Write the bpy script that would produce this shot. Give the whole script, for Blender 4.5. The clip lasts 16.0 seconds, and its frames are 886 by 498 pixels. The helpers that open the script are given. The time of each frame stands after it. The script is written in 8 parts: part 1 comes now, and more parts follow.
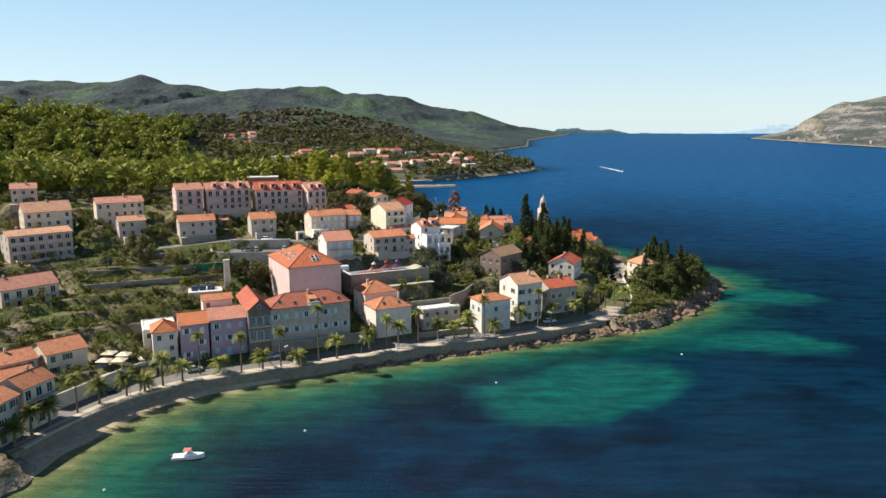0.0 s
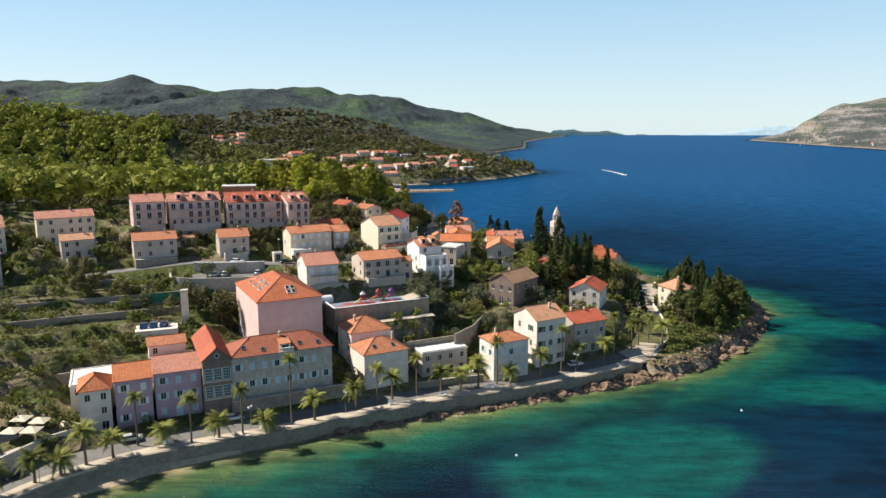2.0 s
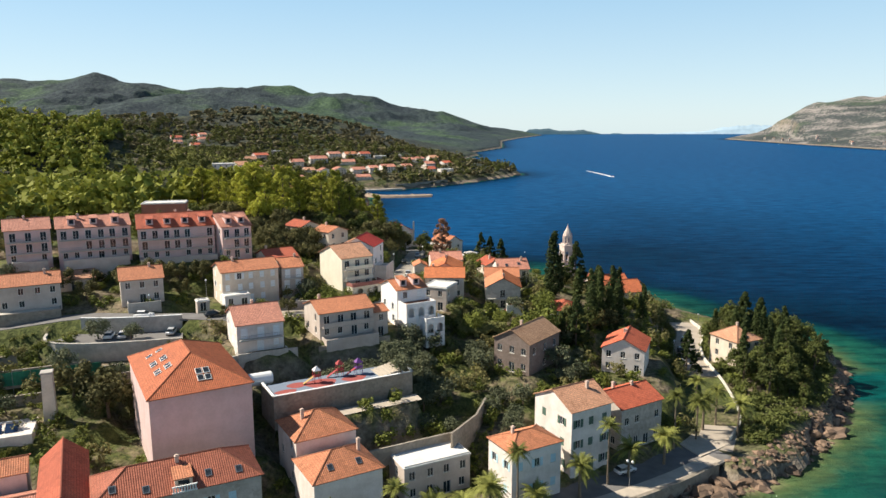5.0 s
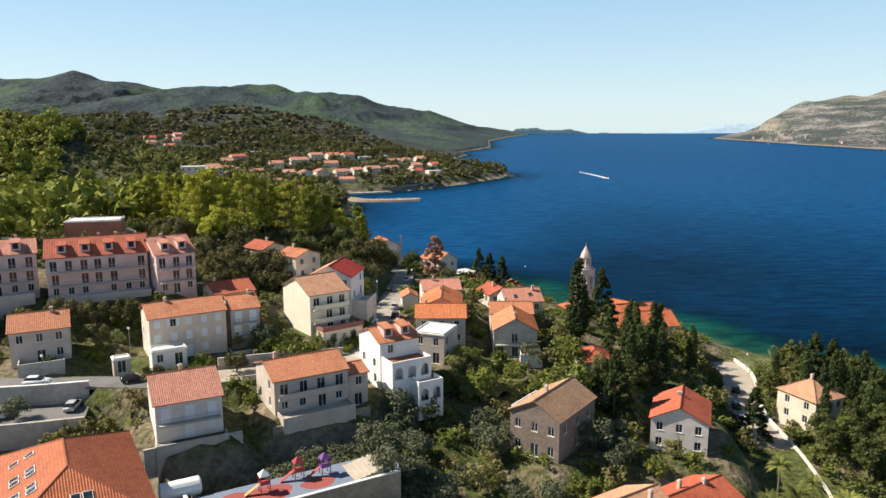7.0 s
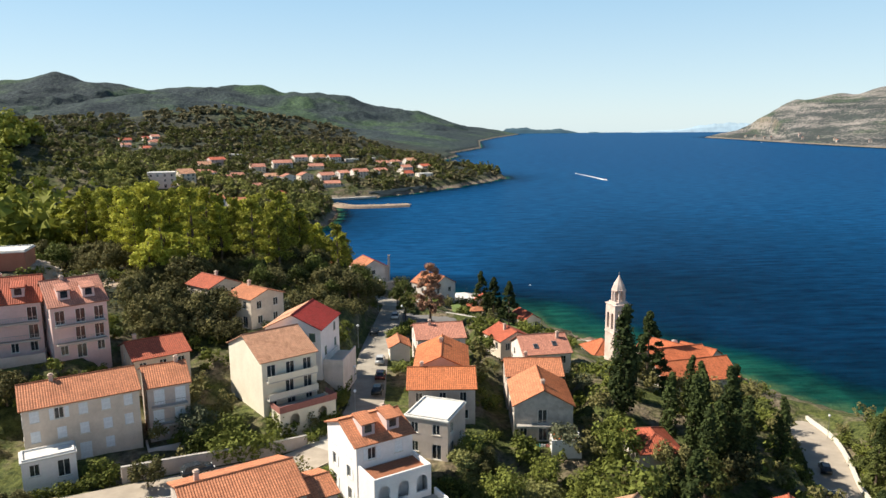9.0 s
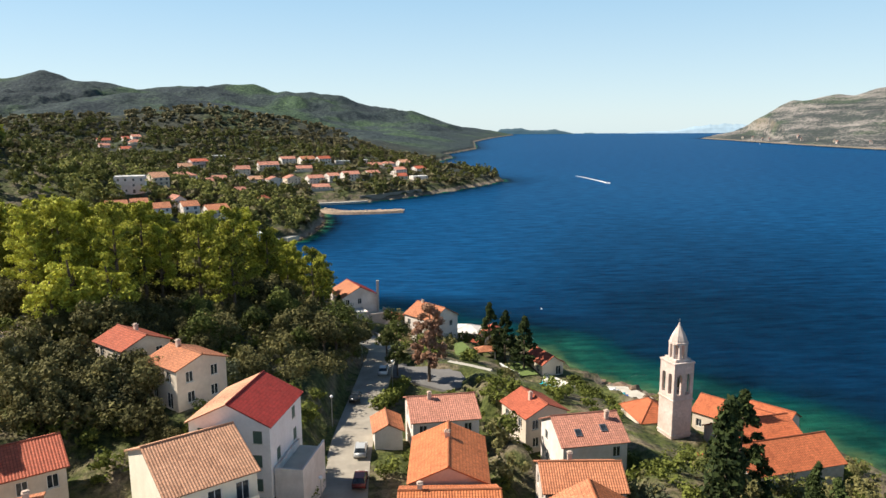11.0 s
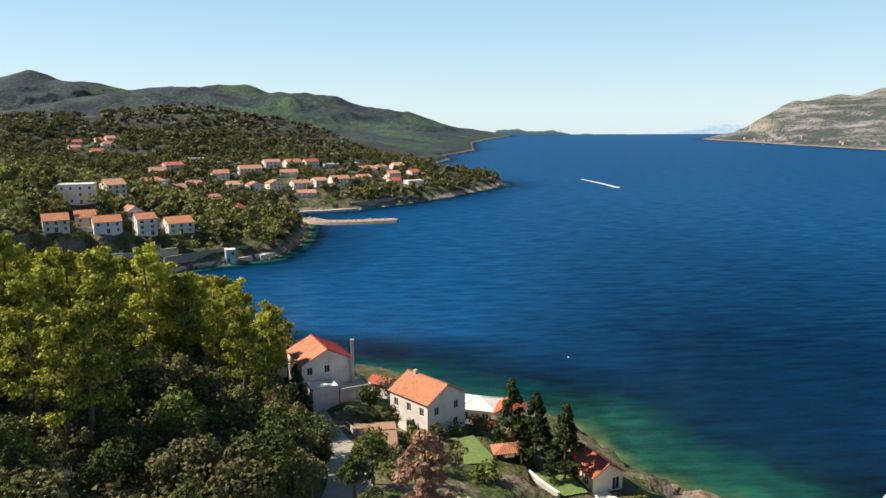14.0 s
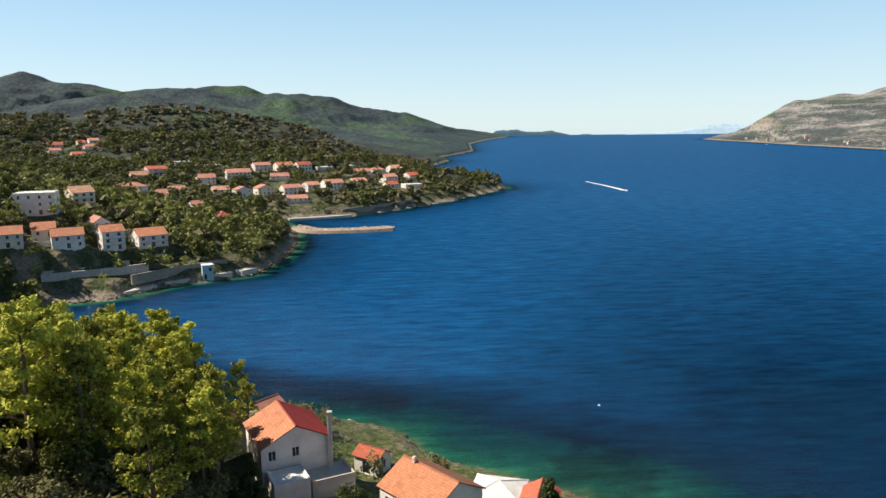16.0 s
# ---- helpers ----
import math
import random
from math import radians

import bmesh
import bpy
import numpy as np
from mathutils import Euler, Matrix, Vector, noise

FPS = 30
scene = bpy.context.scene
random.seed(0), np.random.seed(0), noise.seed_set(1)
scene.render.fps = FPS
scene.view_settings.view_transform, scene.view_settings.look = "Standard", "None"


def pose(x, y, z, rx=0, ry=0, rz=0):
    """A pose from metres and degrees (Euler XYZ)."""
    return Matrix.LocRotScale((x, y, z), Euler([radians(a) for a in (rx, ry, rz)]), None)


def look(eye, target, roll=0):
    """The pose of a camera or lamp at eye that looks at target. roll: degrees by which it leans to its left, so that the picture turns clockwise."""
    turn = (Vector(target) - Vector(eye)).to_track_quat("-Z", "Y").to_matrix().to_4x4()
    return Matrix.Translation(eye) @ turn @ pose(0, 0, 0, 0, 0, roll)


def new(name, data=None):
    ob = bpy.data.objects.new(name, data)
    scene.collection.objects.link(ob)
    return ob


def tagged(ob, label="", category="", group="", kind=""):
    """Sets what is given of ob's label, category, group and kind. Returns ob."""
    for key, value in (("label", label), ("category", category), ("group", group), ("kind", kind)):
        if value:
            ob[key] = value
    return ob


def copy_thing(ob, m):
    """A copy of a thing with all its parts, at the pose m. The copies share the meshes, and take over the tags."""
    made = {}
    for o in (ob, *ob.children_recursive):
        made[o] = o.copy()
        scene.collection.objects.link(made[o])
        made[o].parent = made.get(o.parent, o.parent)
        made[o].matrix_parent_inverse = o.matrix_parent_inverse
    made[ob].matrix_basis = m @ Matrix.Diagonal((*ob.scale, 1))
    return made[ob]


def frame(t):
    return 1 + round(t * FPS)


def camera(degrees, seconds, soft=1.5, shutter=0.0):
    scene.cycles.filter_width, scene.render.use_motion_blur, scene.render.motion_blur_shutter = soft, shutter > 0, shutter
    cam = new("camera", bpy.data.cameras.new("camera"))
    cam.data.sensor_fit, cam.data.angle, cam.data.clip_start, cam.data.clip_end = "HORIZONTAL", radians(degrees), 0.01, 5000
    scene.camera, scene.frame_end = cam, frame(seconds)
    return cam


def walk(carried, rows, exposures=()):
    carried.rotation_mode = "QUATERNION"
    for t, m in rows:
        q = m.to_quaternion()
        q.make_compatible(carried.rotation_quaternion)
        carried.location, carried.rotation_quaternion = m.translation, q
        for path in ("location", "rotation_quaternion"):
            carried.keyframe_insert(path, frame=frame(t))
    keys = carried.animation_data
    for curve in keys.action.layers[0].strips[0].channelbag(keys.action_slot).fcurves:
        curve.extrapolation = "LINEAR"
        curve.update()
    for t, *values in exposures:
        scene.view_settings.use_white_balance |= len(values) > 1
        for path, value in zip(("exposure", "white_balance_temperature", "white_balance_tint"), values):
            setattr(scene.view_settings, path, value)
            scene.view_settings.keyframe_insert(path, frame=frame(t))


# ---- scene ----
cam = camera(64.1, 16.0)
PATH = [
    (0, (1.285, -0.83, 65.061), (1.272, 1.14, 64.714), -0.1),
    (0.5, (0.664, 8.91, 65.101), (0.654, 10.88, 64.754), -0.1),
    (1, (0.056, 18.731, 65.173), (0.048, 20.701, 64.828), -0.1),
    (1.5, (-0.534, 28.542, 65.234), (-0.536, 30.512, 64.888), 0.0),
    (2, (-1.109, 38.493, 65.312), (-1.108, 40.463, 64.968), -0.0),
    (2.5, (-1.739, 48.424, 65.346), (-1.724, 50.393, 65.001), 0.0),
    (3, (-2.277, 58.392, 65.389), (-2.247, 60.361, 65.043), 0.0),
    (3.5, (-2.685, 68.346, 65.417), (-2.646, 70.316, 65.071), -0.1),
    (4, (-3.006, 78.282, 65.43), (-2.958, 80.251, 65.084), -0.1),
    (6.5, (-4.108, 128.346, 65.437), (-4.005, 130.312, 65.09), -0.1),
    (7, (-4.036, 138.313, 65.455), (-3.927, 140.279, 65.107), -0.1),
    (7.5, (-3.876, 148.191, 65.47), (-3.762, 150.157, 65.122), -0.2),
    (8, (-3.74, 158.079, 65.498), (-3.619, 160.045, 65.151), -0.3),
    (8.5, (-3.601, 167.978, 65.566), (-3.472, 169.943, 65.219), -0.4),
    (9, (-3.459, 177.807, 65.616), (-3.322, 179.772, 65.268), -0.4),
    (9.5, (-3.18, 187.548, 65.68), (-3.037, 189.513, 65.333), -0.5),
    (10, (-2.935, 197.206, 65.687), (-2.788, 199.171, 65.34), -0.5),
    (12.5, (-0.916, 245.189, 64.459), (-0.753, 247.152, 64.112), -0.0),
    (13, (-0.236, 254.451, 64.399), (-0.072, 256.414, 64.053), -0.1),
    (13.5, (0.537, 263.444, 64.363), (0.701, 265.407, 64.018), -0.3),
    (14, (1.18, 272.071, 64.345), (1.345, 274.034, 64.001), -0.3),
    (14.5, (1.658, 280.801, 64.345), (1.825, 282.764, 64.002), -0.3),
    (15, (2.138, 289.526, 64.297), (2.306, 291.489, 63.954), -0.4),
    (15.5, (2.559, 298.231, 64.213), (2.729, 300.194, 63.871), -0.4),
    (16, (2.827, 306.927, 64.167), (2.997, 308.891, 63.825), -0.5),
]
walk(cam, [(t, look(eye, target, roll)) for t, eye, target, roll in PATH], exposures=[(0, 0.86), (16, 0.86)])

# ---- world and light ----
SUN = Vector((-0.715, 0.152, 0.682)).normalized()
world = bpy.data.worlds.new("sky_world")
scene.world = world
world.use_nodes = True
wn, wl = world.node_tree.nodes, world.node_tree.links
sky = wn.new("ShaderNodeTexSky")
sky.sky_type, sky.sun_disc = "NISHITA", False
sky.sun_elevation = math.asin(SUN.z)
sky.sun_rotation = math.atan2(SUN.x, SUN.y)
sky.air_density, sky.dust_density, sky.ozone_density = 0.9, 0.3, 2.5
clear = wn.new("ShaderNodeMix")
clear.data_type, clear.blend_type = "RGBA", "MIX"
clear.inputs[0].default_value = 0.8
wc = wn.new("ShaderNodeTexCoord")
ws = wn.new("ShaderNodeSeparateXYZ")
wl.new(wc.outputs["Generated"], ws.inputs[0])
fall = wn.new("ShaderNodeValToRGB")
fall.color_ramp.elements.new(0.5)
fall.color_ramp.elements.new(0.6)
for e, (p, c) in zip(fall.color_ramp.elements, ((0.0, (0.78, 0.95, 1.0)), (0.16, (0.475, 0.75, 0.96)), (0.45, (0.095, 0.19, 0.345)), (1.0, (0.030, 0.074, 0.16)))):
    e.position, e.color = p, (*c, 1)
wl.new(ws.outputs[2], fall.inputs[0])
lift = wn.new("ShaderNodeMix")
lift.data_type, lift.blend_type = "RGBA", "MULTIPLY"
lift.inputs[0].default_value, lift.inputs[7].default_value = 1.0, (5.9, 5.9, 5.9, 1)
wl.new(fall.outputs[0], lift.inputs[6])
wl.new(lift.outputs[2], clear.inputs[7])
wl.new(sky.outputs[0], clear.inputs[6])
wl.new(clear.outputs[2], wn["Background"].inputs[0])
wn["Background"].inputs[1].default_value = 0.088
sun = new("sun", bpy.data.lights.new("sun", "SUN"))
sun.data.energy, sun.data.angle, sun.data.color = 4.6, radians(0.6), (1.0, 0.91, 0.77)
sun.matrix_world = look((0, 0, 300), Vector((0, 0, 300)) - SUN)

# ---- materials ----
MATS = {}


def ramp(nt, fac, stops):
    n = nt.nodes.new("ShaderNodeValToRGB")
    el = n.color_ramp.elements
    while len(el) < len(stops):
        el.new(0.5)
    for e, (p, c) in zip(el, stops):
        e.position, e.color = p, (*c, 1)
    nt.links.new(fac, n.inputs[0])
    return n.outputs[0]


def tex(nt, scale, detail=4, rough=0.6, src=None):
    n = nt.nodes.new("ShaderNodeTexNoise")
    n.inputs["Scale"].default_value, n.inputs["Detail"].default_value, n.inputs["Roughness"].default_value = scale, detail, rough
    if src is None:
        src = nt.nodes.new("ShaderNodeTexCoord").outputs["Object"]
    nt.links.new(src, n.inputs["Vector"])
    return n.outputs[0]


def mixc(nt, mode, fac, a, b):
    n = nt.nodes.new("ShaderNodeMix")
    n.data_type, n.blend_type = "RGBA", mode
    for sock, v in ((n.inputs[0], fac), (n.inputs[6], a), (n.inputs[7], b)):
        if isinstance(v, (int, float)):
            sock.default_value = v
        elif isinstance(v, tuple):
            sock.default_value = (*v, 1)
        else:
            nt.links.new(v, sock)
    return n.outputs[2]


def math_node(nt, op, a, b=0.0):
    n = nt.nodes.new("ShaderNodeMath")
    n.operation = op
    for sock, v in zip(n.inputs, (a, b)):
        if isinstance(v, (int, float)):
            sock.default_value = v
        else:
            nt.links.new(v, sock)
    return n.outputs[0]


def bump(nt, bsdf, height, strength, distance=0.05):
    n = nt.nodes.new("ShaderNodeBump")
    n.inputs["Strength"].default_value, n.inputs["Distance"].default_value = strength, distance
    nt.links.new(height, n.inputs["Height"])
    nt.links.new(n.outputs[0], bsdf.inputs["Normal"])


def mat(name, build):
    if name not in MATS:
        m = bpy.data.materials.new(name)
        m.use_nodes = True
        MATS[name] = m
        build(m.node_tree, m.node_tree.nodes["Principled BSDF"])
    return MATS[name]


def plain(name, col, rough=0.6, metal=0.0, var=0.12, scale=3.0, bumpy=0.0):
    def b(nt, p):
        f = tex(nt, scale)
        lo, hi = tuple(c * (1 - var) for c in col), tuple(min(1, c * (1 + var)) for c in col)
        nt.links.new(ramp(nt, f, [(0.3, lo), (0.7, hi)]), p.inputs["Base Color"])
        p.inputs["Roughness"].default_value, p.inputs["Metallic"].default_value = rough, metal
        if bumpy:
            bump(nt, p, tex(nt, scale * 4), bumpy)
    return mat(name, b)


def plaster(name, col, stain=0.5):
    def b(nt, p):
        big, small = tex(nt, 0.35, 5), tex(nt, 2.5, 6, 0.7)
        c = ramp(nt, small, [(0.25, tuple(v * 0.9 for v in col)), (0.7, tuple(min(1, v * 1.05) for v in col))])
        dirt = ramp(nt, big, [(0.35, (0.62, 0.58, 0.52)), (0.62, (1, 1, 1))])
        nt.links.new(mixc(nt, "MULTIPLY", stain, c, dirt), p.inputs["Base Color"])
        p.inputs["Roughness"].default_value = 0.85
        bump(nt, p, tex(nt, 9, 4), 0.25, 0.02)
    return mat(name, b)


def stone(name, col, size=0.45, lo=0.86, hi=1.1):
    def b(nt, p):
        co = nt.nodes.new("ShaderNodeTexCoord").outputs["Object"]
        v = nt.nodes.new("ShaderNodeTexVoronoi")
        v.inputs["Scale"].default_value = 1 / size
        nt.links.new(co, v.inputs["Vector"])
        grey = nt.nodes.new("ShaderNodeRGBToBW")
        nt.links.new(v.outputs["Color"], grey.inputs[0])
        c = ramp(nt, grey.outputs[0], [(0.2, tuple(x * lo for x in col)), (0.8, tuple(min(1, x * hi) for x in col))])
        g = ramp(nt, tex(nt, 0.4, 6, 0.7), [(0.35, (0.66, 0.63, 0.58)), (0.65, (1, 1, 1))])
        nt.links.new(mixc(nt, "MULTIPLY", 0.7, c, g), p.inputs["Base Color"])
        p.inputs["Roughness"].default_value = 0.9
        bump(nt, p, v.outputs["Distance"], 0.5, 0.06)
    return mat(name, b)


def tiles(name, col):
    def b(nt, p):
        uv = nt.nodes.new("ShaderNodeTexCoord").outputs["UV"]
        br = nt.nodes.new("ShaderNodeTexBrick")
        br.offset = 0.0
        br.inputs["Scale"].default_value = 1.0
        br.inputs["Brick Width"].default_value, br.inputs["Row Height"].default_value = 0.3, 0.42
        br.inputs["Mortar Size"].default_value, br.inputs["Mortar Smooth"].default_value = 0.035, 0.6
        for k, f in (("Color1", 0.84), ("Color2", 1.14), ("Mortar", 0.5)):
            br.inputs[k].default_value = (*[c * f for c in col], 1)
        nt.links.new(uv, br.inputs["Vector"])
        age = ramp(nt, tex(nt, 0.5, 6, 0.65), [(0.3, (0.62, 0.55, 0.5)), (0.5, (0.95, 0.93, 0.92)), (0.72, (1.0, 1.0, 1.0))])
        c = mixc(nt, "MULTIPLY", 0.75, br.outputs["Color"], age)
        spots = ramp(nt, tex(nt, 4.0, 3), [(0.35, (0.75, 0.72, 0.7)), (0.6, (1.08, 1.06, 1.04))])
        nt.links.new(mixc(nt, "MULTIPLY", 0.7, c, spots), p.inputs["Base Color"])
        p.inputs["Roughness"].default_value = 0.8
        w = nt.nodes.new("ShaderNodeSeparateXYZ")
        nt.links.new(uv, w.inputs[0])
        saw = math_node(nt, "FRACT", math_node(nt, "MULTIPLY", w.outputs[1], 1 / 0.42))
        bump(nt, p, saw, 0.6, 0.05)
    return mat(name, b)


def leafy(name, lo, hi):
    def b(nt, p):
        r = nt.nodes.new("ShaderNodeNewGeometry").outputs["Random Per Island"]
        o = nt.nodes.new("ShaderNodeObjectInfo").outputs["Random"]
        n = tex(nt, 0.35, 3)
        f = math_node(nt, "ADD", math_node(nt, "MULTIPLY", r, 0.38), math_node(nt, "MULTIPLY", o, 0.42))
        f = math_node(nt, "ADD", f, math_node(nt, "MULTIPLY", n, 0.4))
        nt.links.new(ramp(nt, f, [(0.18, lo), (0.98, hi)]), p.inputs["Base Color"])
        p.inputs["Roughness"].default_value = 0.75
        p.inputs["Specular IOR Level"].default_value = 0.12
        tr = nt.nodes.new("ShaderNodeBsdfTranslucent")
        nt.links.new(ramp(nt, f, [(0.18, lo), (0.98, hi)]), tr.inputs[0])
        mx = nt.nodes.new("ShaderNodeMixShader")
        mx.inputs[0].default_value = 0.17
        nt.links.new(p.outputs[0], mx.inputs[1])
        nt.links.new(tr.outputs[0], mx.inputs[2])
        nt.links.new(mx.outputs[0], nt.nodes["Material Output"].inputs[0])
    return mat(name, b)


def glassy(name="window_glass", col=(0.02, 0.025, 0.03)):
    def b(nt, p):
        nt.links.new(ramp(nt, tex(nt, 1.5, 2), [(0.4, col), (0.6, tuple(c * 2 for c in col))]), p.inputs["Base Color"])
        p.inputs["Roughness"].default_value = 0.06
    return mat(name, b)


PINE = leafy("pine_needles", (0.010, 0.016, 0.005), (0.600, 0.595, 0.082))
OAK = leafy("evergreen_leaves", (0.013, 0.017, 0.007), (0.225, 0.205, 0.080))
FARPINE = leafy("far_pine_needles", (0.008, 0.015, 0.005), (0.285, 0.300, 0.052))
OAKGREEN = leafy("village_tree_leaves", (0.020, 0.028, 0.010), (0.330, 0.330, 0.095))
CYP = leafy("cypress_leaves", (0.008, 0.016, 0.007), (0.085, 0.112, 0.034))
SHRUB = leafy("shrub_leaves", (0.022, 0.034, 0.008), (0.230, 0.255, 0.055))
OLIVE = leafy("olive_leaves", (0.060, 0.075, 0.040), (0.170, 0.180, 0.105))
DEAD = leafy("dead_needles", (0.16, 0.080, 0.050), (0.52, 0.31, 0.205))
FROND = leafy("palm_fronds", (0.045, 0.058, 0.014), (0.330, 0.340, 0.090))
MAQUIS = leafy("maquis_leaves", (0.052, 0.050, 0.030), (0.225, 0.195, 0.100))
POINT = leafy("point_pine_needles", (0.012, 0.020, 0.007), (0.150, 0.170, 0.048))
BARK = plain("bark", (0.12, 0.085, 0.06), 0.9, var=0.35, scale=6, bumpy=0.5)
PALMBARK = plain("palm_bark", (0.17, 0.13, 0.09), 0.9, var=0.35, scale=5, bumpy=0.6)
GLASS = glassy()
FRAME = plain("painted_frame", (0.75, 0.74, 0.70), 0.5, var=0.05)
STONEFRAME = plain("stone_frame", (0.62, 0.58, 0.50), 0.8)
SHUT_BLUE = plain("pale_blue_shutter", (0.42, 0.58, 0.64), 0.6)
SHUT_GREEN = plain("green_shutter", (0.07, 0.12, 0.09), 0.6)
SHUT_WHITE = plain("white_shutter", (0.72, 0.74, 0.74), 0.6)
CONC = plain("concrete", (0.42, 0.39, 0.35), 0.9, var=0.2, scale=0.8, bumpy=0.3)
RUBBLE = stone("rubble_wall", (0.31, 0.27, 0.22))
PAVE = plain("pale_paving", (0.45, 0.39, 0.315), 0.85, var=0.15, scale=0.5, bumpy=0.2)
ASPH = plain("worn_asphalt", (0.155, 0.148, 0.142), 0.9, var=0.2, scale=0.4, bumpy=0.3)
ROCK = stone("shore_rock", (0.205, 0.138, 0.095), 0.8, 0.5, 1.4)
METAL = plain("grey_metal", (0.35, 0.36, 0.37), 0.4, 0.8)
WHITE = plain("white_paint", (0.78, 0.78, 0.77), 0.5, var=0.05)

# ---- plan of the coast ----
SHORE_S = [(-420, -160), (-140, 60), (-85, 104), (-80, 120), (-78, 133), (-70, 154), (-62, 163), (-48, 171), (-28, 181), (-10, 189.5), (12, 198), (36, 208.5),
           (56, 217), (70, 226), (86, 241), (101, 261), (110, 281), (110.7, 294)]
SHORE_N = [(110.7, 294), (108.5, 301), (104, 312), (92, 322), (86, 332), (80, 348), (62, 369), (58, 376), (50, 386), (44.5, 391), (40, 412), (20, 427), (10, 434),
           (4, 447), (-8, 454), (-27, 458), (-42, 467), (-56, 474), (-72, 480), (-105, 502), (-148, 535)]
SHORE_V = [(-148, 535), (-133, 565), (-119, 576), (-102, 581), (-84, 603), (-65, 615), (-54, 622), (-47, 663), (-46, 700), (-55, 770), (-71, 810), (-28, 819), (13, 858), (64, 923),
           (133, 1035), (134, 1070), (115, 1100), (60, 1250), (80, 1450), (130, 1640), (118, 1765), (163, 1900), (238, 2136), (325, 2896), (490, 3594), (770, 4550), (800, 5600)]
SHORE_R = [(8000, 100), (1500, 300), (1180, 1300), (1211, 1920), (1258, 2398), (1328, 2886), (1367, 3229), (1480, 3400), (2000, 4200), (3000, 5600)]
RIDGE_A = [(-900, 1050, 84), (-484, 1153, 75), (-330, 1200, 79), (-237, 1230, 84), (-150, 1250, 73), (-56, 1257, 50), (40, 1300, 28)]
RIDGE_B = [(-2718, 3300, 249), (-2351, 3300, 271), (-2195, 3300, 273), (-2041, 3300, 268), (-1912, 3300, 265), (-1782, 3300, 270), (-1667, 3300, 252), (-1537, 3300, 257), (-1458, 3300, 274),
           (-1393, 3300, 282), (-1342, 3300, 271), (-1287, 3300, 250), (-1215, 3300, 253), (-1137, 3300, 248), (-1061, 3300, 228), (-997, 3280, 208), (-883, 3200, 168), (-756, 3100, 118)]
RIDGE_D = [(-1761, 4200, 229), (-1445, 4200, 235), (-1286, 4200, 256), (-1174, 4200, 275), (-1110, 4200, 287), (-1000, 4200, 275), (-888, 4200, 281), (-809, 4200, 275), (-697, 4200, 281), (-593, 4200, 250),
           (-539, 4200, 259), (-475, 4200, 253), (-411, 4200, 250), (-332, 4200, 228), (-236, 4200, 212), (-156, 4200, 183), (-75, 4200, 164), (21, 4200, 155), (151, 4200, 135), (280, 4200, 97), (378, 4200, 66),
           (443, 4200, 50), (558, 4200, 40), (640, 4200, 16)]
RIDGE_E = [(-1100, 2950, 178), (-904, 2900, 174), (-774, 2900, 174), (-666, 2900, 162), (-514, 2900, 136), (-339, 2900, 112), (-208, 2900, 80), (-75, 2900, 46)]
RIDGE_R = [(1400, 3290, 12), (1600, 3420, 72), (1763, 3213, 160), (1900, 3050, 172), (2150, 2850, 232), (2600, 2400, 280), (3400, 1600, 320)]


RIDGE_C = [(-1100, 520, 96), (-700, 560, 90), (-430, 600, 76), (-310, 635, 68), (-255, 655, 60)]


def seg_dist(X, Y, pts):
    """Distance to a polyline, and the place along it as index and fraction."""
    best, at = np.full(X.shape, 1e9), np.zeros(X.shape)
    for i, (a, b) in enumerate(zip(pts, pts[1:])):
        ax, ay, dx, dy = a[0], a[1], b[0] - a[0], b[1] - a[1]
        t = np.clip(((X - ax) * dx + (Y - ay) * dy) / (dx * dx + dy * dy), 0, 1)
        d = np.hypot(X - ax - t * dx, Y - ay - t * dy)
        near = d < best
        best, at = np.where(near, d, best), np.where(near, i + t, at)
    return best, at


def inside(X, Y, poly):
    c = np.zeros(X.shape, bool)
    for (x0, y0), (x1, y1) in zip(poly, poly[1:] + poly[:1]):
        if y0 != y1:
            c ^= ((y0 > Y) != (y1 > Y)) & (X < (x1 - x0) * (Y - y0) / (y1 - y0) + x0)
    return c


LAND = SHORE_S + SHORE_N[1:] + SHORE_V[1:] + [(-9000, 5600), (-9000, -160)]
LAND_R = SHORE_R + [(8000, 5600)]


def wavy(X, Y, s, seed=0.0):
    """Cheap smooth noise from sines, -1 to 1."""
    a = np.sin(X / s + 1.7 * np.sin(Y / s * 0.8 + seed) + seed * 2.1)
    b = np.sin(Y / s * 1.13 + 1.9 * np.sin(X / s * 0.7 + 2 * seed) + seed)
    c = np.sin((X + Y) / s * 1.9 + seed * 3.3 + 1.3 * np.sin((X - Y) / s))
    return (a + b + 0.6 * c) / 2.6


def smin(a, b, k):
    h = np.clip(0.5 + 0.5 * (b - a) / k, 0, 1)
    return b * (1 - h) + a * h - k * h * (1 - h)


def ridge(X, Y, pts, width, power=1.0):
    d, at = seg_dist(X, Y, [p[:2] for p in pts])
    top = np.interp(at, range(len(pts)), [p[2] for p in pts])
    return top * np.clip(1 - d / width, 0, 1) ** power


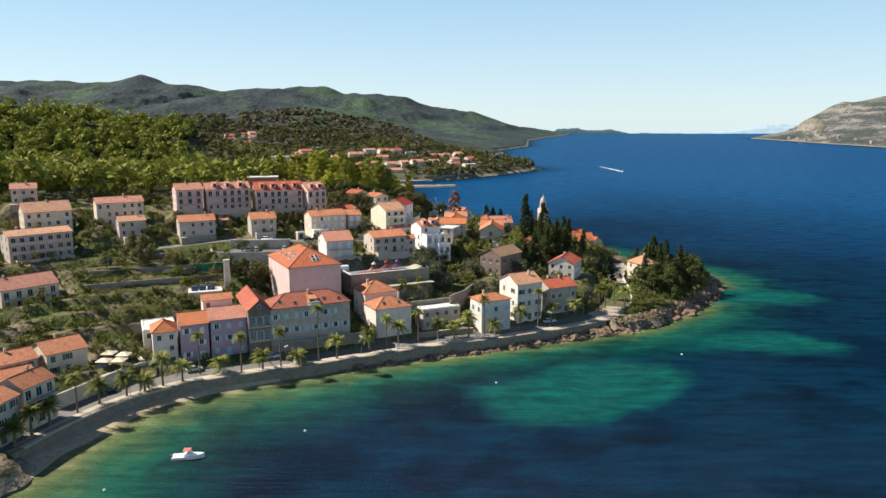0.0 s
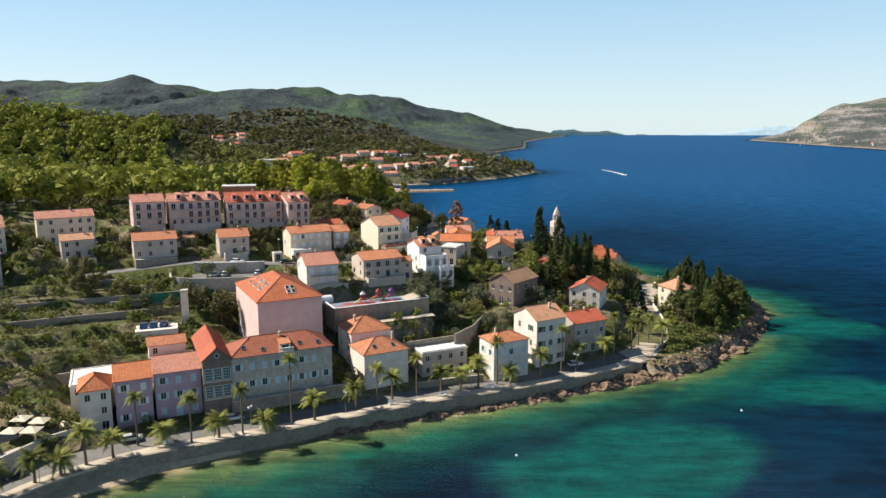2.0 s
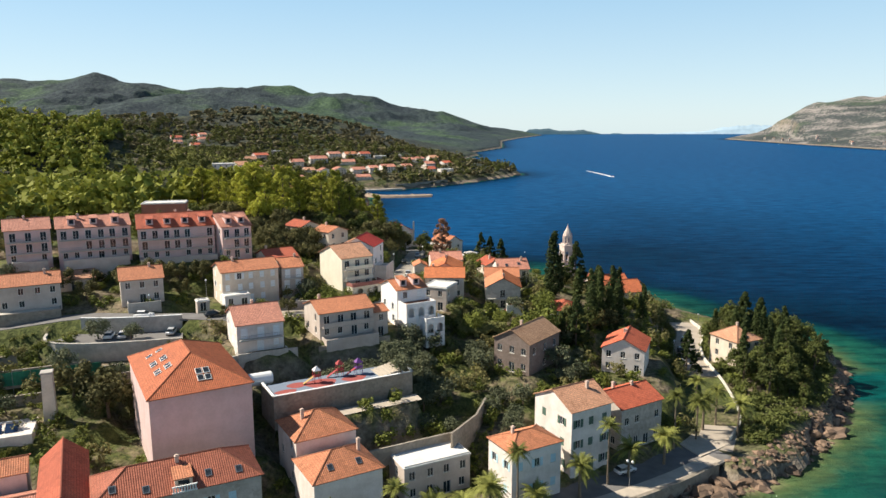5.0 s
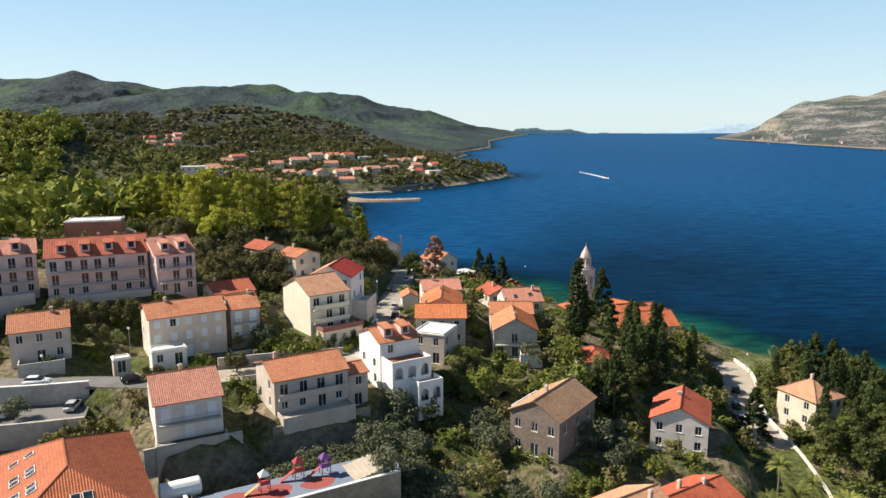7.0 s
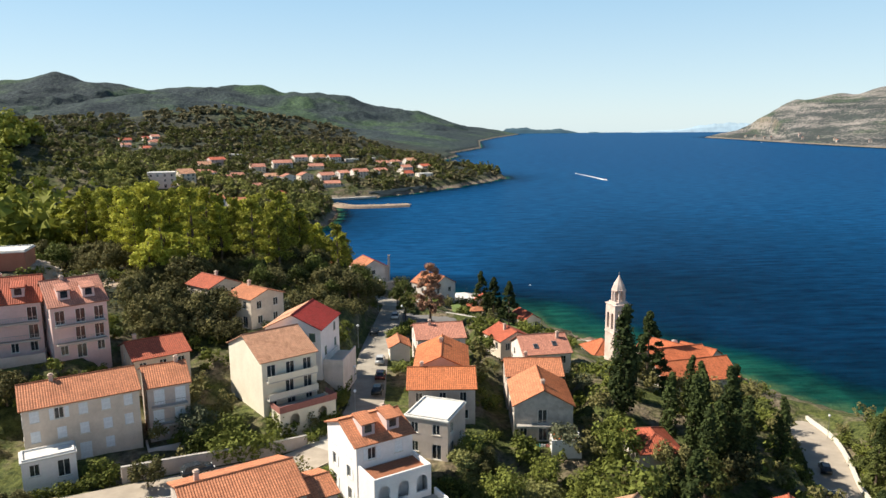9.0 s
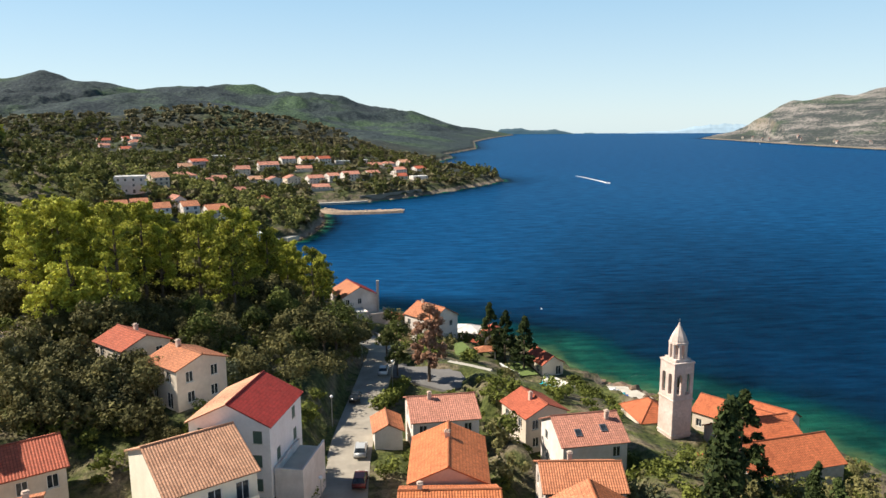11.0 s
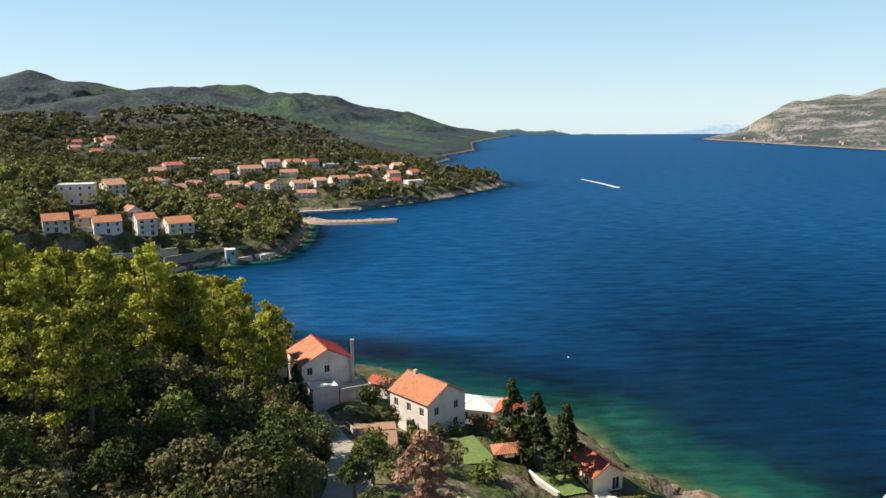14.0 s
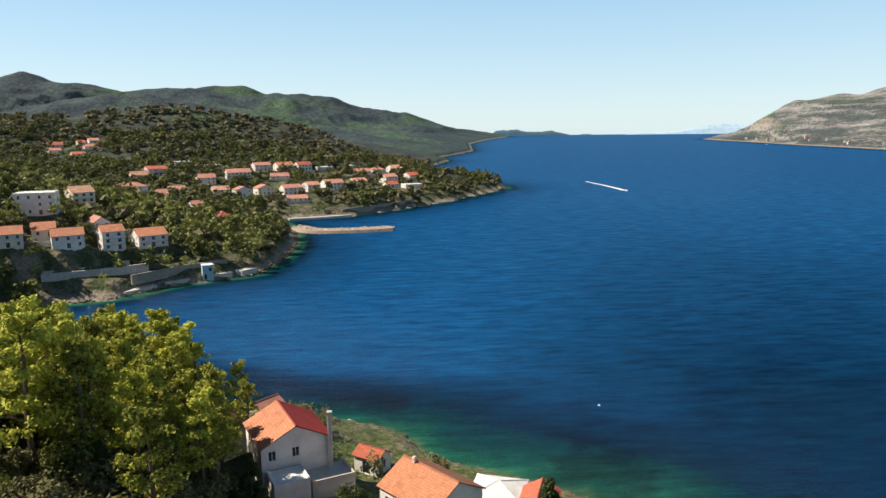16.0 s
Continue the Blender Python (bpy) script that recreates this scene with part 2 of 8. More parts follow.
def base_height(X, Y):
    X, Y = np.asarray(X, float), np.asarray(Y, float)
    jx, jy = X + 2.2 * wavy(X, Y, 9, 1.0), Y + 2.2 * wavy(X, Y, 9, 4.0)
    dS, dN, dV, dR = (seg_dist(jx, jy, s)[0] for s in (SHORE_S, SHORE_N, SHORE_V, SHORE_R))
    land, landR = inside(jx, jy, LAND), inside(jx, jy, LAND_R)
    east = np.clip((X + 60) / 45, 0, 1)
    up = np.where(dS < 75, 0.235 * dS, 17.6 + (0.24 * (1 - east) + 0.09 * east) * (dS - 75))
    up = np.where(dS > 160, 17.6 + (0.24 * (1 - east) + 0.09 * east) * 85 + 0.13 * (dS - 160), up)
    hS = np.minimum(dS * 0.9, 2.6) + up * np.clip((dS - 5) / 14, 0, 1)
    hN = np.where(dN < 75, 0.5 + 0.345 * dN, 26.4 + 0.17 * (dN - 75))
    hV = np.minimum(dV * 0.8, 4.5) + np.where(dV < 140, 0.165 * dV, 23 + 0.07 * (dV - 140))
    h = smin(smin(hS, hN, 4), hV, 4)
    C = ridge(X, Y, RIDGE_C, 190, 0.9)
    h = np.where(land & (dV > 20), -smin(-h, -C, 10), h)
    far = np.clip((dV - 150) / 500, 0, 1) * np.clip((Y - 700) / 400, 0, 1)
    A = ridge(X, Y, RIDGE_A, 420, 1.0)
    rough = 0.17 * wavy(X, Y, 150, 2.0) + 0.10 * wavy(X, Y, 62, 5.0) + 0.07 * wavy(X, Y, 27, 9.0)
    B = np.zeros(X.shape)
    for crest, width in ((RIDGE_B, 1300), (RIDGE_D, 1150), (RIDGE_E, 800)):
        away = seg_dist(X, Y, [q[:2] for q in crest])[0]
        B = np.maximum(B, ridge(X, Y, crest, width, 1.2) * (1 + np.clip(away / 380, 0, 1) * rough))
    coast = np.clip(dV / 260, 0, 1)
    h = np.where(Y > 700, np.maximum(h * (1 - far) + np.minimum(h, 45) * far, np.maximum(A * np.clip(dV / 120, 0, 1), B * coast)), h)
    h = h + np.clip((Y - 800) / 300, 0, 1) * coast * ((7 + 6 * np.clip((Y - 1300) / 500, 0, 1)) * wavy(X, Y, 75, 3.0) + 4 * wavy(X, Y, 31, 7.0))
    h = h + np.clip(np.minimum(np.minimum(dS, dN), dV) / 60, 0, 1) * (0.8 * wavy(X, Y, 14, 2.5))
    town = np.clip((X + 150) / 15, 0, 1) * np.clip((30 - X) / 15, 0, 1) * np.clip((300 - Y) / 15, 0, 1) * np.clip((dS - 18) / 8, 0, 1)
    k = (h + 0.5 * wavy(X, Y, 30, 8.0)) / 2.2
    fr = np.clip((k - np.floor(k) - 0.72) / 0.28, 0, 1)
    h = h * (1 - town) + town * 2.2 * (np.floor(k) + fr * fr * (3 - 2 * fr))
    R = ridge(X, Y, RIDGE_R, 1150, 0.95) * (1 + 0.09 * wavy(X, Y, 130, 1.5) + 0.05 * wavy(X, Y, 50, 3.5)) * np.clip(dR / 320, 0.12, 1) + np.minimum(dR * 0.3, 6) + 5 * wavy(X, Y, 45, 6.0) * np.clip(dR / 90, 0, 1)
    sea = -np.minimum(0.12 * np.minimum(np.minimum(dS, dN), np.minimum(dV, dR)) + 0.15, 14)
    return np.where(land, np.maximum(h, 0.05), np.where(landR, R, sea))


PADS = []


def pad(x, y, ux, uy, L, D, z, soft=4.0):
    PADS.append((x, y, ux, uy, L, D, z, soft))


def ground(X, Y):
    """The height of the ground with its terraces."""
    X, Y = np.asarray(X, float), np.asarray(Y, float)
    h = base_height(X, Y)
    if X.size > 100000:
        town = np.nonzero((np.abs(X) < 420) & (Y < 1150))
        h[town] = ground_pads(X[town], Y[town], h[town])
        return h
    return ground_pads(X, Y, h)


def ground_pads(X, Y, h):
    for x, y, ux, uy, L, D, z, soft in PADS:
        a, b = (X - x) * ux + (Y - y) * uy, -(X - x) * uy + (Y - y) * ux
        d = np.hypot(np.maximum(np.maximum(-a, a - L), 0), np.maximum(np.maximum(-b, b - D), 0))
        w = np.clip(1 - d / soft, 0, 1)
        w = w * w * (3 - 2 * w)
        h = h * (1 - w) + z * w
    return h


def gz(x, y):
    return float(ground(np.array([x]), np.array([y]))[0])


# ---- mesh helpers ----
def mesh_object(name, verts, faces, material, parent=None, label=""):
    me = bpy.data.meshes.new(name)
    me.from_pydata([tuple(v) for v in verts], [], faces)
    me.materials.append(material)
    me.update()
    ob = new(name, me)
    ob.parent = parent
    if label:
        ob["label"] = label
    return ob


def part(name, bm, material, parent, label="", smooth=False):
    bmesh.ops.remove_doubles(bm, verts=bm.verts, dist=0.0004)
    me = bpy.data.meshes.new(name)
    bm.to_mesh(me)
    bm.free()
    for m in material if isinstance(material, (list, tuple)) else [material]:
        me.materials.append(m)
    if smooth:
        me.shade_smooth()
    ob = new(name, me)
    ob.parent = parent
    if label:
        ob["label"] = label
    return ob


def empty(name, m, label, category, group=""):
    ob = new(name)
    ob.matrix_world = m
    return tagged(ob, label, category, group)


def box(bm, x0, y0, z0, x1, y1, z1, bevel=0.0):
    vs = [bm.verts.new(p) for p in ((x0, y0, z0), (x1, y0, z0), (x1, y1, z0), (x0, y1, z0), (x0, y0, z1), (x1, y0, z1), (x1, y1, z1), (x0, y1, z1))]
    fs = [bm.faces.new([vs[i] for i in f]) for f in ((3, 2, 1, 0), (4, 5, 6, 7), (0, 1, 5, 4), (1, 2, 6, 5), (2, 3, 7, 6), (3, 0, 4, 7))]
    if bevel:
        bmesh.ops.bevel(bm, geom=list({e for f in fs for e in f.edges}), offset=bevel, segments=1, affect="EDGES")


def tube(bm, pts, radii, sides=8, cap=True):
    rings = []
    for i, p in enumerate(pts):
        p = Vector(p)
        d = (Vector(pts[min(i + 1, len(pts) - 1)]) - Vector(pts[max(i - 1, 0)])).normalized()
        a = d.orthogonal().normalized()
        b = d.cross(a)
        rings.append([bm.verts.new(p + radii[i] * (math.cos(t) * a + math.sin(t) * b)) for t in (2 * math.pi * k / sides for k in range(sides))])
    for r, s in zip(rings, rings[1:]):
        for k in range(sides):
            bm.faces.new((r[k], r[(k + 1) % sides], s[(k + 1) % sides], s[k]))
    if cap:
        bm.faces.new(rings[0][::-1])
        bm.faces.new(rings[-1])


# ---- houses ----
def quad(bm, a, b, c, d):
    bm.faces.new([bm.verts.new(p) for p in (a, b, c, d)])


def facade(bm, o, u, L, z0, z1, openings, depth=0.2):
    """A wall from o along u, with openings (s0, s1, za, zb) cut through and their reveals."""
    o, u = Vector(o), Vector(u)
    inn = Vector((-u.y, u.x, 0)) * depth
    us = sorted({0.0, L, *(v for w in openings for v in w[:2])})
    vs = sorted({z0, z1, *(v for w in openings for v in w[2:])})

    def P(s, z, d=0):
        q = o + u * s
        return (q.x + inn.x * d, q.y + inn.y * d, z)
    for s0, s1 in zip(us, us[1:]):
        for a, b in zip(vs, vs[1:]):
            sm, zm = (s0 + s1) / 2, (a + b) / 2
            if not any(w[0] < sm < w[1] and w[2] < zm < w[3] for w in openings):
                quad(bm, P(s0, a), P(s1, a), P(s1, b), P(s0, b))
    for s0, s1, a, b in openings:
        quad(bm, P(s0, a), P(s0, a, 1), P(s0, b, 1), P(s0, b))
        quad(bm, P(s1, a, 1), P(s1, a), P(s1, b), P(s1, b, 1))
        quad(bm, P(s0, a), P(s1, a), P(s1, a, 1), P(s0, a, 1))
        quad(bm, P(s0, b, 1), P(s1, b, 1), P(s1, b), P(s0, b))


def louvres(bm, x0, x1, y, z0, z1, step=0.16):
    """A louvred panel: one sheet folded in a sawtooth, closed at the back."""
    n = max(3, int((z1 - z0) / step))
    zz = [z0 + (z1 - z0) * i / n for i in range(n + 1)]
    front = []
    for a, b in zip(zz, zz[1:]):
        front += [(y - 0.03, a), (y, b)]
    L = [bm.verts.new((x0, q, z)) for q, z in front]
    R = [bm.verts.new((x1, q, z)) for q, z in front]
    for i in range(len(front) - 1):
        bm.faces.new((L[i], R[i], R[i + 1], L[i + 1]))
    B = [bm.verts.new(p) for p in ((x0, y + 0.03, z0), (x1, y + 0.03, z0), (x1, y + 0.03, z1), (x0, y + 0.03, z1))]
    bm.faces.new((B[1], B[0], B[3], B[2]))
    bm.faces.new((B[0], B[1], R[0], L[0]))
    bm.faces.new((L[-1], R[-1], B[2], B[3]))
    bm.faces.new((*L[::-1], B[0], B[3])[::-1])
    bm.faces.new((*R, B[2], B[1])[::-1])


def window_part(parent, o, u, w, shutter, opened, door=False, sill=True):
    """A window in its opening: stone frame, glazing bars, pane and, where wanted, shutters."""
    s0, s1, a, b = w
    o, u = Vector(o), Vector(u)
    m = Matrix(((u.x, -u.y, 0, o.x + u.x * s0), (u.y, u.x, 0, o.y + u.y * s0), (0, 0, 1, a), (0, 0, 0, 1)))
    W, H = s1 - s0, b - a
    bm = bmesh.new()
    f = 0.07
    facade(bm, (0, 0.08, 0), (1, 0, 0), W, 0, H, [(f, W / 2 - 0.03, f, H - f), (W / 2 + 0.03, W - f, f, H - f)] if W > 0.7 else [(f, W - f, f, H - f)], 0.06)
    if not (sill or shutter):
        k = len(bm.faces)
        box(bm, f, 0.115, f, W - f, 0.125, H - f)
        bm.faces.ensure_lookup_table()
        for face in bm.faces[k:]:
            face.material_index = 1
        win = part("door" if door else "window", bm, [FRAME, GLASS], parent)
        win.matrix_basis = m
        return win
    win = part("door" if door else "window", bm, FRAME, parent)
    win.matrix_basis = m
    bm = bmesh.new()
    box(bm, f, 0.115, f, W - f, 0.125, H - f)
    part("pane", bm, GLASS, win)
    if sill:
        bm = bmesh.new()
        box(bm, -0.12, -0.06, -0.1, W + 0.12, 0.02, -0.005)
        part("sill", bm, STONEFRAME, win)
    if shutter:
        if opened:
            for k in (-1, 1):
                bm = bmesh.new()
                x0 = -W / 2 - 0.03 if k < 0 else W + 0.03
                louvres(bm, x0, x0 + W / 2, -0.05, 0.01, H)
                part("shutter", bm, shutter, win)
        else:
            bm = bmesh.new()
            louvres(bm, 0.02, W - 0.02, 0.03, 0.01, H - 0.02)
            part("shutter", bm, shutter, win)
    return win


def slope(bm, uvl, e0, e1, t0, a, b, rib=0.3, lift=0.05, thick=0.14):
    """A tiled roof slope: eave e0 to e1, the way up t0; a and b: how far the hips run in along the eave by the top."""
    e0, e1, t0 = Vector(e0), Vector(e1), Vector(t0)
    L = (e1 - e0).length
    ev, up = (e1 - e0) / L, t0.length
    nrm = ev.cross(t0).normalized()
    n = max(2, int(L / rib) * 2)
    cuts = sorted({i * L / n for i in range(n + 1)} | {x for x in (a, L - b) if 0 < x < L})

    def vmax(s):
        return max(0.0, min(1.0, s / a if a > 1e-6 else 1.0, (L - s) / b if b > 1e-6 else 1.0))

    def put(s, v, h):
        q = bm.verts.new(e0 + ev * s + t0 * v + nrm * h)
        return q, (s, v * up)
    pts = []
    for i, s in enumerate(cuts):
        h = lift if round(s / (L / n)) % 2 else 0.0
        pts.append((put(s, 0, h), put(s, vmax(s), h)))
    for (p, q), (r, s2) in zip(pts, pts[1:]):
        loop = [p, r, s2, q]
        f = bm.faces.new([v for v, _ in loop])
        for lp, (_, uv) in zip(f.loops, loop):
            lp[uvl].uv = uv
    lower = [e0 - nrm * thick, e1 - nrm * thick, e1 - ev * b + t0 - nrm * thick, e0 + ev * a + t0 - nrm * thick]
    upper = [e0, e1, e1 - ev * b + t0, e0 + ev * a + t0]
    if (lower[2] - lower[3]).length < 0.05:
        lower, upper = lower[:3], upper[:3]
    bm.faces.new([bm.verts.new(p) for p in reversed(lower)])
    k = len(lower)
    for i in range(k):
        quad(bm, lower[i], lower[(i + 1) % k], upper[(i + 1) % k], upper[i])


def ridge_caps(bm, pts_pairs):
    for p, q in pts_pairs:
        tube(bm, [p, q], [0.13, 0.13], 6)


def house(x, y, yaw, L, D, e, r, typ="u", wall=None, roof=None, storeys=2, label="", shutter=None, seed=0, over=0.35, chimneys=1, skip=(), win=2.6, h=2.8, name="house",
          balcony=0, closed=0.5, skylights=0, low=None, group="houses of the town", sills=True, roof2=None):
    """A house whose front eave runs from (x, y) along yaw. typ: u ridge along the front, n gable to the front, p hipped, f flat."""
    rnd = random.Random(seed or int(abs(x * 7 + y * 13)))
    g = e - storeys * h - 0.15
    a = radians(yaw)
    ux, uy = math.cos(a), math.sin(a)
    x, y = x + over * (ux - uy), y + over * (uy + ux)
    L, D = L - 2 * over, D - 2 * over
    if low is None:
        PADS.append((x - ux * 1.0 + uy * 1.5, y - uy * 1.0 - ux * 1.5, ux, uy, L + 2, D + 2.5, g, 4.5))
    z0 = -3.5 if low is None else -low
    skip = {*skip, "back"} | ({"right"} if x > 10 and yaw >= 5 else set())
    m = Matrix(((ux, -uy, 0, x), (uy, ux, 0, y), (0, 0, 1, g), (0, 0, 0, 1)))
    ob = empty(name, m, label, "house", group)
    H = e - g
    sides = {"front": ((0, 0), (1, 0), L), "right": ((L, 0), (0, 1), D), "back": ((L, D), (-1, 0), L), "left": ((0, D), (0, -1), D)}
    bm = bmesh.new()
    for key, (o, u, W) in sides.items():
        ops = []
        if key not in skip:
            n = max(1, int(W / win)) if key in ("front", "back") else max(1, int(W / (win * 1.35)))
            for k in range(storeys):
                zb = k * h
                for i in range(n):
                    if rnd.random() < 0.12:
                        continue
                    c = W * (i + 0.5) / n + rnd.uniform(-0.15, 0.15)
                    door = (k == 0 and i == n // 2 and key == "front") or (balcony and key == "front" and k > 0)
                    ww = 1.1 if not door else 1.4
                    ops.append((c - ww / 2, c + ww / 2, zb + (0.08 if door else 0.85), zb + (2.25 if door else 2.35), door))
        facade(bm, (*o, 0), (*u, 0), W, z0, H, [w[:4] for w in ops])
        for w in ops:
            window_part(ob, (*o, 0), (*u, 0), w[:4], shutter, rnd.random() > closed, w[4], sills)
    pit = r
    if typ == "u":
        for X in (0, L):
            tri = [(X, 0, H), (X, D, H), (X, D / 2, H + pit * (D / 2) / (D / 2 + over))]
            bm.faces.new([bm.verts.new(p) for p in (tri if X else tri[::-1])])
    if typ == "n":
        for Y in (0, D):
            tri = [(0, Y, H), (L, Y, H), (L / 2, Y, H + pit * (L / 2) / (L / 2 + over))]
            bm.faces.new([bm.verts.new(p) for p in (tri if not Y else tri[::-1])])
    quad(bm, (0, 0, H - 0.02), (L, 0, H - 0.02), (L, D, H - 0.02), (0, D, H - 0.02))
    part("wall", bm, wall, ob)
    o = over
    bm = bmesh.new()
    uvl = bm.loops.layers.uv.new("UVMap")
    zb = H - 0.02
    c00, c10, c11, c01 = (-o, -o, zb), (L + o, -o, zb), (L + o, D + o, zb), (-o, D + o, zb)
    caps = []
    if typ == "u":
        hw = D / 2 + o
        slope(bm, uvl, c00, c10, (0, hw, pit), 0, 0)
        slope(bm, uvl, c11, c01, (0, -hw, pit), 0, 0)
        caps = [((-o, D / 2, zb + pit + 0.03), (L + o, D / 2, zb + pit + 0.03))]
    elif typ == "n":
        hw = L / 2 + o
        slope(bm, uvl, c01, c00, (hw, 0, pit), 0, 0)
        if roof2:
            for f in bm.faces:
                f.material_index = 1
        slope(bm, uvl, c10, c11, (-hw, 0, pit), 0, 0)
        caps = [((L / 2, -o, zb + pit + 0.03), (L / 2, D + o, zb + pit + 0.03))]
    elif typ == "p":
        k = min(L, D) / 2 + o
        slope(bm, uvl, c00, c10, (0, k, pit), k, k)
        slope(bm, uvl, c10, c11, (-k, 0, pit), k, k)
        slope(bm, uvl, c11, c01, (0, -k, pit), k, k)
        slope(bm, uvl, c01, c00, (k, 0, pit), k, k)
        zt = zb + pit
        if L >= D:
            r0, r1 = (-o + k, D / 2, zt), (L + o - k, D / 2, zt)
            caps = [(r0, r1), (c00, r0), (c01, r0), (c10, r1), (c11, r1)]
        else:
            r0, r1 = (L / 2, -o + k, zt), (L / 2, D + o - k, zt)
            caps = [(r0, r1), (c00, r0), (c10, r0), (c01, r1), (c11, r1)]
        caps = [c for c in caps if (Vector(c[0]) - Vector(c[1])).length > 0.1]
    else:
        box(bm, -0.15, -0.15, H - 0.02, L + 0.15, D + 0.15, H + 0.22, 0.03)
        for q in ((0.1, 0.1, L - 0.1, 0.3), (0.1, D - 0.3, L - 0.1, D - 0.1), (0.1, 0.3, 0.3, D - 0.3), (L - 0.3, 0.3, L - 0.1, D - 0.3)):
            box(bm, q[0], q[1], H + 0.22, q[2], q[3], H + 0.42)
    part("roof", bm, [roof, roof2] if roof2 else roof, ob)
    if caps:
        bm = bmesh.new()
        ridge_caps(bm, caps)
        part("ridge_tiles", bm, roof, ob)
    for i in range(chimneys):
        cx, cy = (L * rnd.uniform(0.15, 0.85), D * rnd.uniform(0.35, 0.65)) if typ != "n" else (L * rnd.uniform(0.35, 0.65), D * rnd.uniform(0.2, 0.8))
        bm = bmesh.new()
        zt = H + (pit if typ != "f" else 0) * 0.75
        box(bm, cx - 0.25, cy - 0.25, H - 0.3, cx + 0.25, cy + 0.25, zt + 1.1)
        box(bm, cx - 0.33, cy - 0.33, zt + 1.1, cx + 0.33, cy + 0.33, zt + 1.2)
        box(bm, cx - 0.2, cy - 0.2, zt + 1.2, cx + 0.2, cy + 0.2, zt + 1.35)
        part("chimney", bm, plain("chimney_render", (0.55, 0.42, 0.34), 0.9), ob)
    for i in range(skylights):
        s, v = L * (i + 0.7) / (skylights + 0.4), rnd.uniform(0.25, 0.5)
        if typ in ("u", "p"):
            hw = (D / 2 if typ == "u" else min(L, D) / 2) + o
            ang = math.atan2(pit, hw)
            bm = bmesh.new()
            box(bm, -0.45, -0.6, 0.06, 0.45, 0.6, 0.16)
            sk = part("skylight", bm, METAL, ob)
            sk.matrix_basis = Matrix.Translation((s, -o + hw * v, zb + pit * v)) @ Matrix.Rotation(ang, 4, "X")
            bm = bmesh.new()
            box(bm, -0.36, -0.5, 0.162, 0.36, 0.5, 0.17)
            part("pane", bm, GLASS, sk)
    if balcony:
        for k in range(1, storeys):
            bm = bmesh.new()
            box(bm, 0.4, -1.3, k * h - 0.16, L - 0.4, 0.0, k * h + 0.02)
            part("balcony_slab", bm, CONC, ob)
            bm = bmesh.new()
            box(bm, 0.4, -1.3, k * h + 0.02, L - 0.4, -1.2, k * h + (0.95 if balcony > 1 else 0.12))
            if balcony == 1:
                n = int((L - 0.8) / 0.35)
                for i in range(n + 1):
                    xx = 0.42 + (L - 0.86) * i / n
                    box(bm, xx, -1.27, k * h + 0.12, xx + 0.03, -1.24, k * h + 0.95)
                box(bm, 0.4, -1.29, k * h + 0.95, L - 0.4, -1.22, k * h + 1.0)
            part("railing", bm, wall if balcony > 1 else METAL, ob)
    return ob


W_WHITE = plaster("white_render", (0.77, 0.70, 0.65), 0.5)
W_BRIGHT = plaster("fresh_white_render", (0.82, 0.79, 0.77), 0.2)
W_PALE = plaster("pale_lemon_render", (0.76, 0.70, 0.57), 0.25)
W_CREAM = plaster("cream_render", (0.71, 0.61, 0.50), 0.45)
W_GREY = plaster("grey_render", (0.57, 0.49, 0.435), 0.5)
W_PINK = plaster("pale_pink_render", (0.69, 0.515, 0.49), 0.35)
W_LILAC = plaster("lilac_render", (0.50, 0.36, 0.45), 0.4)
W_STONE = stone("ashlar_stone", (0.50, 0.45, 0.40), 0.5, 0.9, 1.08)
W_BROWN = stone("brown_rubble", (0.22, 0.17, 0.145), 0.35)
T_ORANGE = tiles("orange_tiles", (0.60, 0.235, 0.115))
T_BRIGHT = tiles("bright_orange_tiles", (0.64, 0.205, 0.075))
T_RED = tiles("red_tiles", (0.52, 0.125, 0.062))
T_CRIMSON = tiles("crimson_tiles", (0.47, 0.045, 0.035))
T_HOTEL = tiles("hotel_tiles", (0.58, 0.165, 0.065))
T_BRICK = tiles("brick_red_tiles", (0.44, 0.135, 0.075))
T_PALE = tiles("pale_old_tiles", (0.62, 0.33, 0.20))
T_ROSE = tiles("rose_tiles", (0.60, 0.265, 0.185))
T_OLD = tiles("weathered_tiles", (0.42, 0.26, 0.16))
FLAT = plain("flat_roof", (0.66, 0.64, 0.60), 0.9, var=0.12, scale=0.7)

